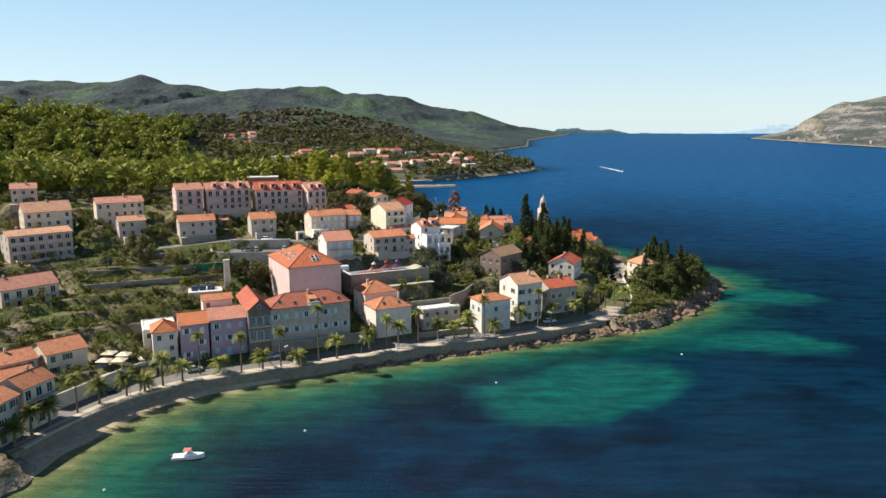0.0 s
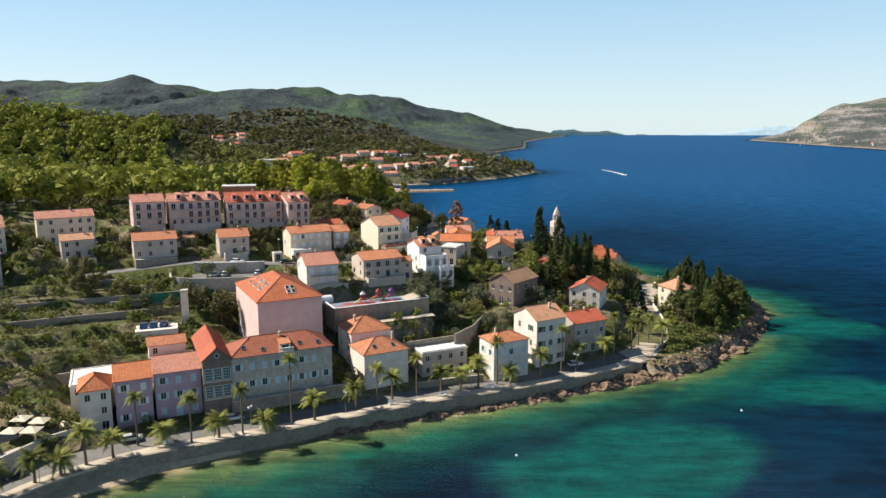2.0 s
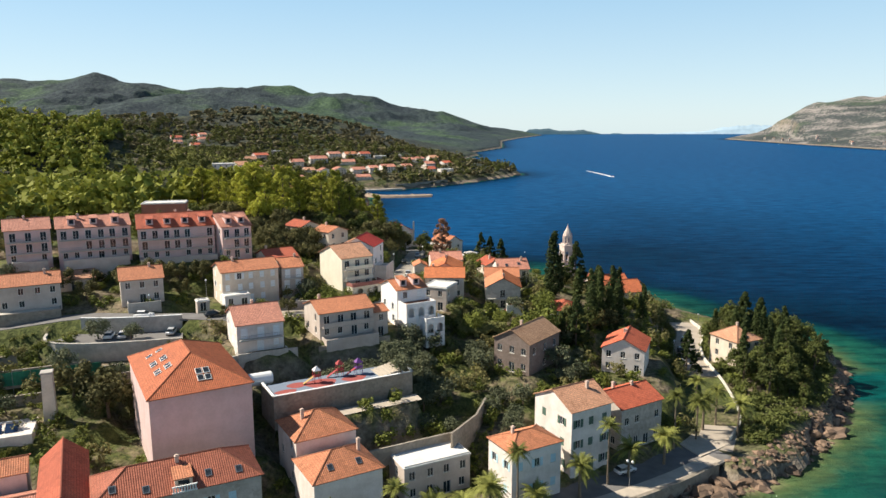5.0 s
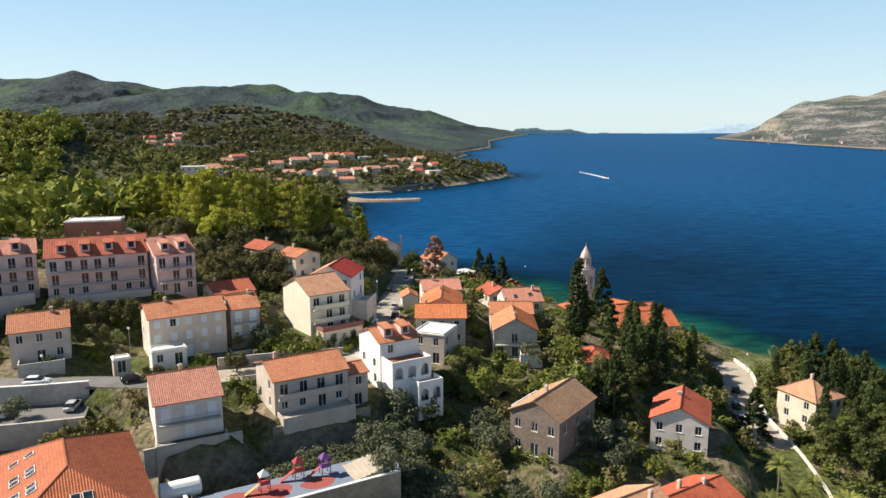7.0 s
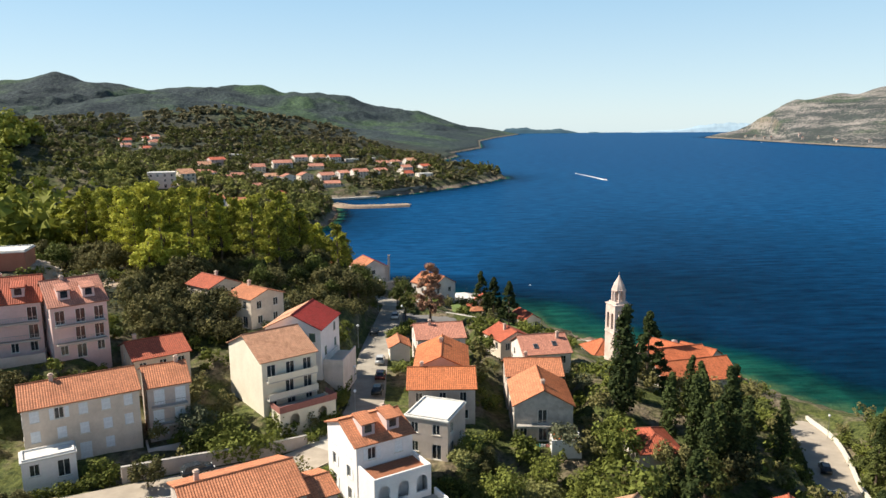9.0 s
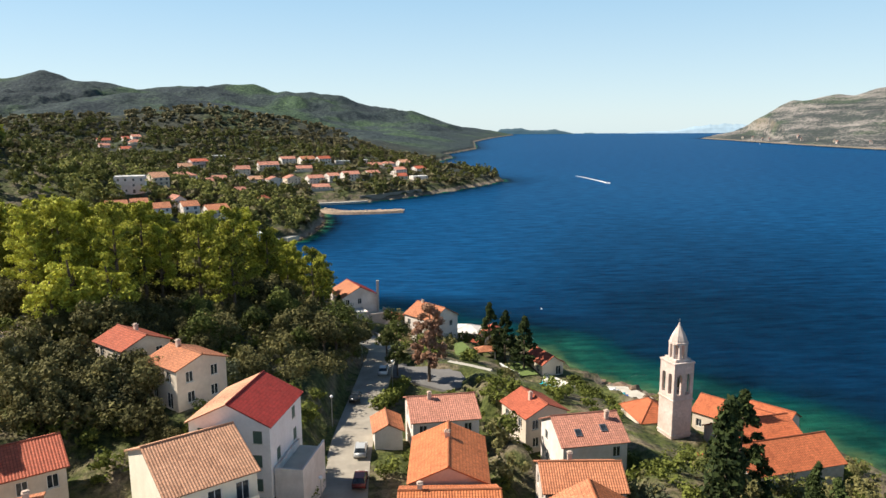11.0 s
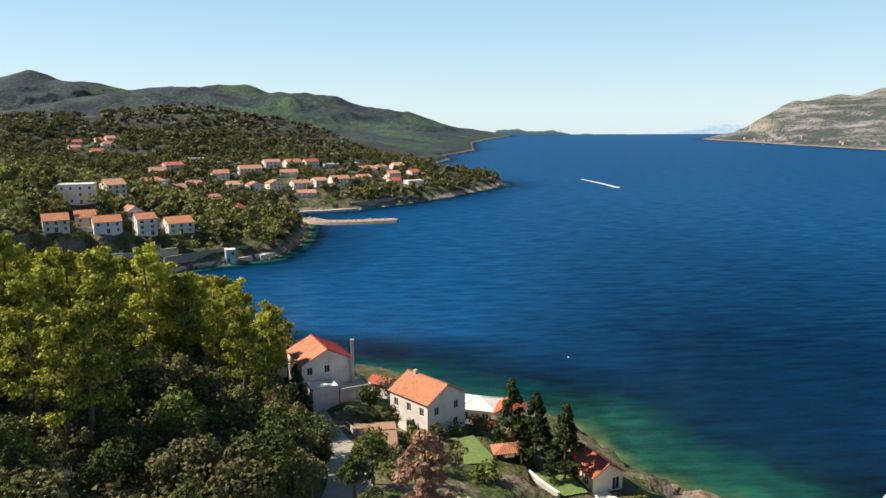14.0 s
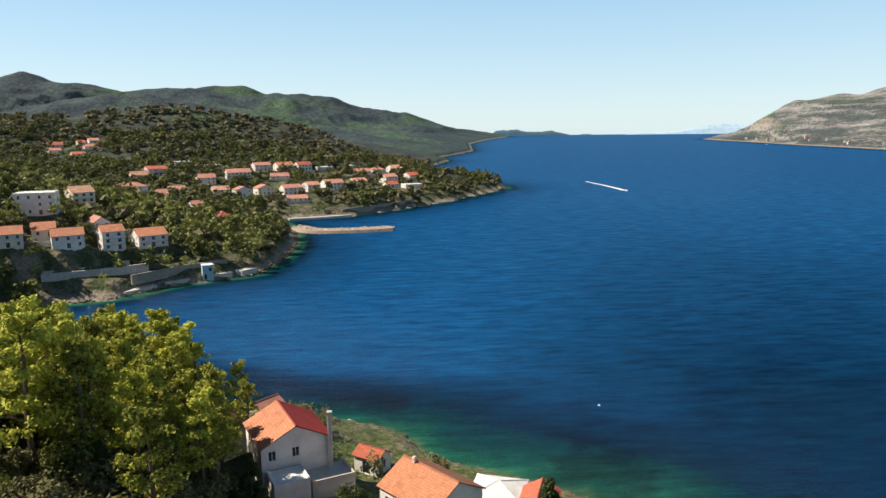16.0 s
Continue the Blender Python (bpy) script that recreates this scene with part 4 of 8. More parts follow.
# ---- streets and open places: the ground is levelled along them ----
STREETS = {
    "promenade": [(-87.5, 127), (-82.4, 145), (-74.5, 159.5), (-60, 169.5), (-42, 178), (-24, 187), (-6, 196), (16, 205), (36, 215), (54, 226), (61.5, 240), (64.6, 255), (66.2, 270), (70.0, 283), (75.1, 294), (78.6, 304), (79.5, 314)],
    "street": [(-14, 270), (-9, 286), (-8, 312), (-5, 345), (-4, 362), (-9, 380), (-14, 400)],
    "junction": [(-12.4, 274.5), (-17.5, 267.8), (-25.5, 263.2), (-34.5, 258.2), (-44, 253)],
    "lane": [(-44, 253), (-56, 253), (-66, 252), (-78, 253.5), (-86, 251), (-100, 247), (-118, 240)],
}


PALE_STRIP = [(-83.0, 128.5), (-79.6, 141), (-72.4, 155.6), (-59, 167.1), (-41, 175.6), (-22.8, 184.6), (-4.8, 193.5), (17.2, 202.5), (37.6, 212.6), (52.5, 222)]


def smooth_line(pts, step=3.0):
    out = []
    P = [Vector((*p, 0)) for p in pts]
    P = [2 * P[0] - P[1]] + P + [2 * P[-1] - P[-2]]
    for a, b, c, d in zip(P, P[1:], P[2:], P[3:]):
        n = max(2, int((c - b).length / step))
        for i in range(n):
            t = i / n
            out.append(0.5 * ((2 * b) + (c - a) * t + (2 * a - 5 * b + 4 * c - d) * t * t + (3 * b - a - 3 * c + d) * t ** 3))
    return out + [P[-2]]


def street(name, pts, width, heights, material, label, kind="structure", soft=4.0):
    line = smooth_line(pts)
    n = len(line)
    heights = heights if isinstance(heights, list) else [heights]
    zs = np.interp([i / (n - 1) for i in range(n)], np.linspace(0, 1, len(heights)), heights)
    verts, faces = [], []
    for i, p in enumerate(line):
        d = (line[min(i + 1, n - 1)] - line[max(i - 1, 0)]).normalized()
        s = Vector((-d.y, d.x, 0)) * width / 2
        z = float(zs[i])
        if i < n - 1:
            PADS.append((p.x + d.y * width / 2, p.y - d.x * width / 2, d.x, d.y, (line[i + 1] - p).length, width, z - 0.12, soft))
        verts += [(p.x + s.x, p.y + s.y, z), (p.x - s.x, p.y - s.y, z), (p.x + s.x, p.y + s.y, z - 0.4), (p.x - s.x, p.y - s.y, z - 0.4)]
        if i:
            k = 4 * i
            faces += [(k - 4, k - 3, k + 1, k), (k - 2, k - 4, k, k + 2), (k - 3, k - 1, k + 3, k + 1)]
    return tagged(mesh_object(name, verts, faces, material), label, "road", kind=kind)


street("road", STREETS["promenade"][:10], 9.0, 2.82, ASPH, "grey seafront road in front of the houses", soft=1.2)
street("promenade", PALE_STRIP, 3.0, 2.95, PAVE, "pale paved promenade strip along the quay wall", soft=0.6)
street("road", STREETS["promenade"][9:], 7.0, [2.85, 3.4, 4.6, 5.6, 5.3, 4.5, 3.8, 3.2], plain("beige_concrete", (0.36, 0.31, 0.25), 0.9, var=0.15, scale=0.3, bumpy=0.2), "beige concrete road rounding the point", soft=7.0)
street("road", STREETS["street"], 6.0, [20, 20.3, 20.6, 19.8, 19.2, 16, 12], plain("street_concrete", (0.32, 0.285, 0.235), 0.9, var=0.2, scale=0.4, bumpy=0.3), "worn beige-grey street between the houses")
street("road", STREETS["junction"], 6.4, [20.16, 20.9, 21.7, 22.4, 23.06], plain("junction_paving", (0.40, 0.34, 0.27), 0.9, var=0.2, scale=0.4, bumpy=0.3), "sunlit beige paving where the lane meets the street")
street("road", STREETS["lane"], 5.0, [23, 23.5, 23.8, 23.6, 22.5, 21.5, 21], ASPH, "grey lane above a parking place")

# ---- quay, walls, open places ----
KEEP = []


def keep(x, y, yaw, L, D):
    KEEP.append((x, y, radians(yaw), L, D))


def wall_run(name, pts, z0, z1, thick, material, label, category="wall", kind="", cap=None, smooth=True):
    """A wall along a line; z0 and z1 may be numbers or lists along it."""
    line = smooth_line(pts, 2.5) if smooth else [Vector((*p, 0)) for p in pts]
    n = len(line)

    def along(z):
        return np.interp(np.linspace(0, 1, n), np.linspace(0, 1, len(z)), z) if isinstance(z, (list, tuple)) else np.full(n, z)
    a, b = along(z0), along(z1)
    bm = bmesh.new()
    rings = []
    for i, p in enumerate(line):
        d = (line[min(i + 1, n - 1)] - line[max(i - 1, 0)]).normalized()
        s = Vector((-d.y, d.x, 0)) * thick / 2
        rings.append([bm.verts.new((q.x, q.y, z)) for q, z in ((p - s * 1.3, a[i]), (p - s, b[i]), (p + s, b[i]), (p + s * 1.3, a[i]))])
    for r, t in zip(rings, rings[1:]):
        for k in range(3):
            bm.faces.new((r[k], t[k], t[k + 1], r[k + 1]))
    bm.faces.new(rings[0][::-1])
    bm.faces.new(rings[-1])
    bmesh.ops.recalc_face_normals(bm, faces=bm.faces)
    if kind == "structure":
        return tagged(part(name, bm, material, None), label, category, kind=kind)
    ob = empty(name, Matrix(), label, category, "walls of the town")
    part("masonry", bm, material, ob)
    if cap:
        bm = bmesh.new()
        for i, (p, q) in enumerate(zip(line, line[1:])):
            d = (q - p).normalized()
            s = Vector((-d.y, d.x, 0)) * (thick / 2 + 0.06)
            za, zb = b[i], b[i + 1]
            v = [bm.verts.new((w.x, w.y, z)) for w, z in ((p - s, za), (q - s, zb), (q + s, zb), (p + s, za), (p - s, za + 0.1), (q - s, zb + 0.1), (q + s, zb + 0.1), (p + s, za + 0.1))]
            for f in ((3, 2, 1, 0), (4, 5, 6, 7), (0, 1, 5, 4), (2, 3, 7, 6)):
                bm.faces.new([v[k] for k in f])
        part("coping", bm, cap, ob)
    return ob


QUAY = stone("quay_stone", (0.27, 0.235, 0.19), 0.7)
quay = [(-83.9, 126), (-78.2, 143), (-70.6, 156.6), (-58, 165.6), (-40.2, 173.9), (-22, 182.9), (-4, 191.8), (18, 200.8), (38.4, 210.9), (52, 219.5)]
for a, b in zip(smooth_line(quay, 3.0), smooth_line(quay, 3.0)[1:]):
    d = (b - a).normalized()
    PADS.append((a.x - d.x * 0.5 + d.y * 5.0, a.y - d.y * 0.5 - d.x * 5.0, d.x, d.y, (b - a).length + 1.0, 7.0, -0.7, 0.6))
wall_run("quay_wall", quay, -0.9, 3.05, 0.8, QUAY, "weathered stone quay wall below the promenade", kind="structure")
wall_run("garden_wall", [(-46.5, 183.2), (-36, 188.0), (-26.5, 192.4), (-20, 195.2)], 2.5, 6.6, 0.5, RUBBLE, "tall pale garden wall in front of the hotel", cap=CONC, smooth=False)
wall_run("garden_wall", [(-7, 200.5), (2, 204.0), (9, 206.0)], 2.5, 4.4, 0.4, RUBBLE, "garden wall beside the promenade", cap=CONC, smooth=False)
wall_run("garden_wall", [(-85.5, 147.0), (-80.6, 158.7), (-77.6, 166.5), (-71.6, 173.0)], 2.5, 6.2, 0.4, W_CREAM, "rendered garden wall along the promenade", cap=CONC, smooth=False)
# parking place with its curved retaining walls
PADS.append((-80, 240.2, 0.985, 0.174, 26, 7.5, 20.9, 1.2))
keep(-80, 240, 10, 27, 8)
wall_run("retaining_wall", [(-76.5, 249.0), (-70, 248.6), (-63, 249.4), (-55.5, 250.8)], 20.2, 24.4, 0.4, CONC, "concrete retaining wall above the parking place", cap=WHITE, smooth=False)
wall_run("retaining_wall", [(-83, 247), (-80.5, 241.6), (-74, 239.6), (-64, 240.6), (-53, 243.0)], 16.5, 21.5, 0.4, CONC, "curved retaining wall of the parking place", cap=CONC)
lot = mesh_object("parking_ground", [(-81, 241.5, 21.05), (-75, 239.9, 21.05), (-64, 240.9, 21.05), (-53.2, 243.2, 21.05), (-55.3, 250.4, 21.05), (-63, 249.1, 21.05), (-70, 248.3, 21.05), (-77, 248.8, 21.05)],
                  [(0, 1, 2, 3, 4, 5, 6, 7)], ASPH)
tagged(lot, "grey asphalt of the small parking place", "pavement", kind="structure")
# playground terrace
PU = (math.cos(radians(25.5)), math.sin(radians(25.5)))
PADS.append((-28.3, 219.5, *PU, 26, 6.5, 17.6, 0.8))
keep(-30, 214.5, 25.5, 29, 12)
wall_run("retaining_wall", [(-32.8, 224.6), (-29.2, 217.5), (-5.0, 229.5), (-6.6, 235.2)], 12.0, 18.3, 0.35, RUBBLE, "stone retaining wall of the playground", cap=WHITE, smooth=False)
PADS.append((-19, 216.0, *PU, 17, 4.5, 14.3, 1.0))
path = mesh_object("paved_path", [(-18.5, 217.2, 14.45), (-3, 224.8, 14.45), (-4.2, 227.6, 14.45), (-19.6, 220.0, 14.45)], [(0, 1, 2, 3)], PAVE)
tagged(path, "pale concrete ramp below the playground", "pavement", kind="structure")
wall_run("retaining_wall", [(-41, 233.5), (-28.5, 239.2)], 16, 20.4, 0.35, CONC, "retaining wall below a white house", smooth=False)
wall_run("retaining_wall", [(-24.5, 241.8), (-10, 249.3)], 15.5, 19.6, 0.35, RUBBLE, "stone retaining wall below a grey house", smooth=False)
wall_run("garden_wall", [(-13.5, 209.5), (-3, 214.8), (3, 217.6)], 8, 11.2, 0.4, RUBBLE, "old stone garden wall", smooth=False)
wall_run("garden_wall", [(2.0, 214), (7, 222), (9.5, 230)], 6, 12.5, 0.35, RUBBLE, "old stone wall climbing between gardens", smooth=False)
for k, (p, q, a, b) in enumerate((((-118, 190), (-86, 206), 9, 12.2), ((-112, 198), (-84, 212), 12, 15), ((-110, 207), (-72, 224), 14, 17.4), ((-112, 217), (-70, 234), 16, 19.6), ((-128, 225), (-92, 240), 17.5, 21.5), ((-104, 193), (-80, 204.5), 8, 10.8), ((-100, 203), (-78, 213.5), 12, 13.8), ((-120, 213.5), (-86, 229), 15, 18.2), ((-90, 222), (-62, 235), 17, 18.9), ((-116, 222), (-84, 237), 18, 20.2), ((-125, 205), (-108, 213), 12.5, 15.5),
                                  ((-100, 187), (-82, 196), 6.5, 9.5), ((-66, 228), (-48, 236), 16, 18.6))):
    wall_run("terrace_wall", [p, q], a, b, 0.45, RUBBLE, "dry-stone terrace wall between vegetable gardens", smooth=False)
# pool terrace and lawns
PU = (math.cos(radians(-8)), math.sin(radians(-8)))
QU = (math.cos(radians(-63)), math.sin(radians(-63)))
PADS.append((26.2, 370.4, *QU, 9.6, 10.6, 6.3, 2.0))
keep(19, 350, 0, 25, 28)
PADS.append((23, 355.0, 1, 0, 18, 6.0, 7.4, 6.0))
PADS.append((24, 371, 1, 0, 8.5, 10, 7.3, 1.5))
PADS.append((17, 379.5, 1, 0, 7, 6, 8.6, 1.5))
keep(10, 371, 0, 26, 14)
keep(-16, 390, 0, 30, 16)
keep(13, 397, 0, 18, 18)
keep(46, 354, 0, 22, 27)
keep(-6, 336, 0, 17, 22)
keep(8, 346, -36, 10, 6)
TEAL = plain("pool_water", (0.02, 0.48, 0.62), 0.08, var=0.08, scale=2)
pool = empty("swimming_pool", pose(28.9, 369.6, 6.42, 0, 0, -63), "turquoise swimming pool set in a pale terrace", "swimming pool")
bm = bmesh.new()
facade(bm, (-2.0, -1.6, 0), (1, 0, 0), 9.2, -1.5, 0.1, [])
facade(bm, (7.2, -1.6, 0), (0, 1, 0), 10.0, -3.5, 0.1, [])
for q in ((-2.0, -1.6, 7.2, -0.2), (-2.0, 4.2, 7.2, 8.4), (-2.0, -0.2, -0.2, 4.2), (6.0, -0.2, 7.2, 4.2)):
    quad(bm, (q[0], q[1], 0.1), (q[2], q[1], 0.1), (q[2], q[3], 0.1), (q[0], q[3], 0.1))
part("terrace", bm, plain("pale_terrace", (0.68, 0.64, 0.56), 0.8), pool)
bm = bmesh.new()
for q in ((-0.5, -0.5, 6.3, -0.2), (-0.5, 4.2, 6.3, 4.5), (-0.5, -0.2, -0.2, 4.2), (6.0, -0.2, 6.3, 4.2)):
    box(bm, q[0], q[1], 0.104, q[2], q[3], 0.2)
part("coping", bm, WHITE, pool)
bm = bmesh.new()
box(bm, -0.2, -0.2, -1.0, 6.0, 4.2, 0.06)
part("water", bm, TEAL, pool)
LAWN = plain("lawn_grass", (0.125, 0.175, 0.045), 0.95, var=0.25, scale=2.0, bumpy=0.4)
lawn = mesh_object("lawn", [(25.0, 379.6, 7.55), (27.2, 371.6, 7.55), (32.3, 372.6, 7.55), (31.2, 377.5, 7.55), (28.8, 381, 7.55)], [(0, 1, 2, 3, 4)], LAWN)
tagged(lawn, "mown green lawn above the pool", "lawn", kind="structure")
PADS.append((12.0, 375, 1, 0, 6.5, 11.0, 11.3, 1.5))
lawn = mesh_object("lawn", [(13.0, 375.6, 11.7), (17.6, 375.6, 11.7), (18.0, 378.0, 11.7), (15.8, 386.0, 11.7), (13.4, 385.0, 11.7)], [(0, 1, 2, 3, 4)], LAWN)
tagged(lawn, "small sloping lawn beside the garden pavilion", "lawn", kind="structure")
wall_run("garden_wall", [(24.0, 380.0), (25.6, 375.5), (27.4, 371.8)], 6.0, 8.1, 0.35, CONC, "pale garden wall beside the lawn", cap=WHITE)
keep(41, 318, 11, 32, 14)
keep(47, 237, 0, 12, 10)
# church quay with boats
def slab(name, outline, z0, z1, material, label, category="pavement"):
    """A flat slab over an outline that runs anticlockwise."""
    bm = bmesh.new()
    top = [bm.verts.new((x, y, z1)) for x, y in outline]
    low = [bm.verts.new((x, y, z0)) for x, y in outline]
    bm.faces.new(top)
    for k in range(len(top)):
        q = (k + 1) % len(top)
        bm.faces.new((low[k], low[q], top[q], top[k]))
    return tagged(part(name, bm, material, None), label, category, kind="structure")


PALEC = plain("pale_concrete", (0.50, 0.46, 0.39), 0.9, var=0.15, scale=0.5, bumpy=0.2)
PADS.append((41, 369, 0.27, -0.963, 18, 5.0, 4.6, 4.0))
PADS.append((46.6, 380, 0.4, -0.916, 25, 11, 0.6, 2.0))
PADS.append((-2, 316, 1, 0, 14, 20, 18.4, 3.0))
slab("boat_quay", [(49.8, 378.4), (55.6, 363.6), (60.0, 354.6), (66.4, 357.2), (60.6, 368.0), (56.6, 379.0), (50.2, 379.8)], -1.0, 1.25, PALEC, "pale concrete boat quay below the church", "quay")
slab("boat_yard", [(47.0, 377.0), (52.4, 363.5), (55.5, 363.6), (49.8, 378.3)], -0.5, 0.95, ASPH, "dull concrete yard with boats stored on it")
PADS.append((-6, 338, 0.9, -0.43, 14, 13, 18.3, 2.5))
slab("street_junction", [(-4.5, 345.5), (7.6, 335.5), (12.0, 338.0), (11.0, 345.0), (1.0, 355.0), (-3.0, 358.0)], 17.0, 18.75, ASPH, "worn grey paving where the street widens")
PADS.append((-12, 274, 0.1, 0.99, 14, 7, 20.0, 2.0))
slab("street_junction", [(-16.5, 268.5), (-6.0, 270.5), (-5.6, 282), (-13.5, 283), (-17.5, 276)], 19.0, 20.32, PALEC, "pale concrete where the street begins")
# road edge walls on the point
wall_run("parapet", [(58.5, 229), (65.0, 238.6), (68.3, 254.2), (69.8, 269.3), (73.4, 281.4), (78.4, 292.4), (82.2, 302.8), (83.3, 314)], [2.0, 2.4, 3.6, 4.4, 4.2, 3.4, 2.8, 2.2], [3.7, 4.2, 5.4, 6.3, 6.0, 5.2, 4.6, 4.0], 0.4, plain("pale_parapet", (0.62, 0.58, 0.50), 0.85), "pale stone parapet beside the road", kind="structure")
wall_run("quay_wall", [(90, 312), (98, 306), (103, 300)], -0.5, 2.2, 1.2, CONC, "low stone quay on the point", kind="structure", smooth=False)
# pier across the bay
pier_line = [(-52, 765), (-38, 748), (-15, 747), (8, 752)]
wall_run("pier", pier_line, -1.0, 1.6, 12.0, plain("pier_rubble", (0.30, 0.225, 0.165), 0.95, var=0.3, scale=0.6, bumpy=0.6), "rubble-stone pier in the bay", kind="structure")
wall_run("quay_wall", [(-62, 806), (-40, 812), (-20, 822)], -0.5, 1.6, 5.0, CONC, "concrete quay across the bay", kind="structure", smooth=False)
wall_run("retaining_wall", [(-26, 824), (2, 852), (30, 886)], 1.0, 5.5, 0.8, RUBBLE, "stone wall above the far shore", smooth=False)
wall_run("retaining_wall", [(-97, 592), (-80, 612), (-66, 622)], 3.0, 7.0, 0.8, RUBBLE, "stone wall above the bay", smooth=False)
wall_run("retaining_wall", [(-128, 585), (-108, 594), (-94, 604)], 6.0, 9.5, 0.8, CONC, "wall of a shore terrace", smooth=False)

# ---- the ground, one sheet ----


def axis(lo, mid0, mid1, hi, step, grow, most=1e9, until=0.0):
    """Grid lines: even in the middle, then wider apart, but no wider than most as far out as until."""
    def steps(start, end):
        out, s = [start], step
        while abs(out[-1] - start) < abs(end - start):
            s = s * grow if s * grow < most or abs(out[-1]) > until else s
            out.append(out[-1] + math.copysign(s, end - start))
        return out[1:]
    return np.array(steps(mid0, lo)[::-1] + list(np.arange(mid0, mid1 + 0.1, step)) + steps(mid1, hi))


def sheet(name, xs, ys, height, material):
    X, Y = np.meshgrid(xs, ys)
    Z = height(X, Y)
    nx, ny = len(xs), len(ys)
    idx = np.arange(nx * ny).reshape(ny, nx)
    f = np.stack([idx[:-1, :-1], idx[:-1, 1:], idx[1:, 1:], idx[1:, :-1]], -1).reshape(-1, 4)
    me = bpy.data.meshes.new(name)
    me.from_pydata(np.stack([X, Y, Z], -1).reshape(-1, 3).tolist(), [], f.tolist())
    me.materials.append(material)
    me.shade_smooth()
    ob = new(name, me)
    return ob, X, Y


def ground_mat(nt, p):
    geo = nt.nodes.new("ShaderNodeNewGeometry")
    pos = geo.outputs["Position"]
    sep = nt.nodes.new("ShaderNodeSeparateXYZ")
    nt.links.new(pos, sep.inputs[0])
    nrm = nt.nodes.new("ShaderNodeSeparateXYZ")
    nt.links.new(geo.outputs["Normal"], nrm.inputs[0])
    n1, n2, n3 = tex(nt, 0.012, 6, 0.6, pos), tex(nt, 0.11, 6, 0.65, pos), tex(nt, 0.9, 5, 0.7, pos)
    scrub = ramp(nt, n2, [(0.36, (0.020, 0.027, 0.019)), (0.52, (0.050, 0.057, 0.036)), (0.66, (0.098, 0.102, 0.058))])
    # the bluer, darker patches take some distance haze into the scrub colour
    tint = ramp(nt, n1, [(0.38, (0.64, 0.64, 0.82)), (0.52, (0.88, 0.88, 1.0)), (0.62, (1.15, 1.32, 0.98))])
    scrub = mixc(nt, "MULTIPLY", 1.0, scrub, tint)
    # far wood: conifer greens with the blue of distance haze put in
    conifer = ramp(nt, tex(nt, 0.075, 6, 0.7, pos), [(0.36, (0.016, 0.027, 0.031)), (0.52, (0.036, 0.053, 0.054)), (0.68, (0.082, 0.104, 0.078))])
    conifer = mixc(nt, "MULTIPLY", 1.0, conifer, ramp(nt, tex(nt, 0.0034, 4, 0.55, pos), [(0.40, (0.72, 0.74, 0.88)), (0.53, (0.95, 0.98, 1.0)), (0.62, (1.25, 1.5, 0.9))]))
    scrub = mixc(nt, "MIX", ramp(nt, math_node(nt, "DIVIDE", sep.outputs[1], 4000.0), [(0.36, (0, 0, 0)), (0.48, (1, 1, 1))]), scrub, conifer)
    earth = ramp(nt, n3, [(0.35, (0.08, 0.064, 0.042)), (0.65, (0.27, 0.215, 0.145))])
    grass = ramp(nt, n3, [(0.35, (0.026, 0.038, 0.010)), (0.65, (0.120, 0.135, 0.040))])
    near = mixc(nt, "MIX", ramp(nt, n2, [(0.47, (0, 0, 0)), (0.61, (1, 1, 1))]), grass, earth)
    town = ramp(nt, math_node(nt, "DIVIDE", sep.outputs[1], 1000.0), [(0.43, (0, 0, 0)), (0.50, (1, 1, 1))])
    wood = math_node(nt, "MULTIPLY", ramp(nt, math_node(nt, "DIVIDE", sep.outputs[1], 1000.0), [(0.300, (0, 0, 0)), (0.325, (1, 1, 1))]),
                     ramp(nt, math_node(nt, "DIVIDE", math_node(nt, "ADD", sep.outputs[0], 200.0), 400.0), [(0.44, (1, 1, 1)), (0.475, (0, 0, 0))]))
    vale = math_node(nt, "MULTIPLY", ramp(nt, math_node(nt, "DIVIDE", sep.outputs[1], 1200.0), [(0.465, (0, 0, 0)), (0.48, (0.7, 0.7, 0.7)), (0.80, (0.7, 0.7, 0.7)), (0.86, (0, 0, 0))]),
                     ramp(nt, math_node(nt, "DIVIDE", math_node(nt, "ADD", sep.outputs[0], 400.0), 800.0), [(0.18, (0, 0, 0)), (0.24, (1, 1, 1))]))
    c = mixc(nt, "MIX", math_node(nt, "MULTIPLY", math_node(nt, "MAXIMUM", town, wood), math_node(nt, "SUBTRACT", 1.0, vale)), near, scrub)
    # limestone on the far shore and wherever the ground is steep or by the water
    rock = ramp(nt, n3, [(0.3, (0.12, 0.095, 0.07)), (0.7, (0.31, 0.26, 0.20))])
    right = ramp(nt, math_node(nt, "DIVIDE", sep.outputs[0], 2000.0), [(0.52, (0, 0, 0)), (0.56, (1, 1, 1))])
    mp = nt.nodes.new("ShaderNodeMapping")
    mp.inputs["Scale"].default_value = (0.004, 0.004, 0.045)
    nt.links.new(pos, mp.inputs[0])
    band = tex(nt, 1.0, 6, 0.65, mp.outputs[0])
    bare = ramp(nt, mixc(nt, "MIX", 0.45, band, n2), [(0.48, (0, 0, 0)), (0.58, (1, 1, 1))])
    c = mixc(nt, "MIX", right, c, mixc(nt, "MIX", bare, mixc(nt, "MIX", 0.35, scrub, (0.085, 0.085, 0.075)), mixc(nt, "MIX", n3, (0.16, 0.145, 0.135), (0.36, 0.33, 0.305))))
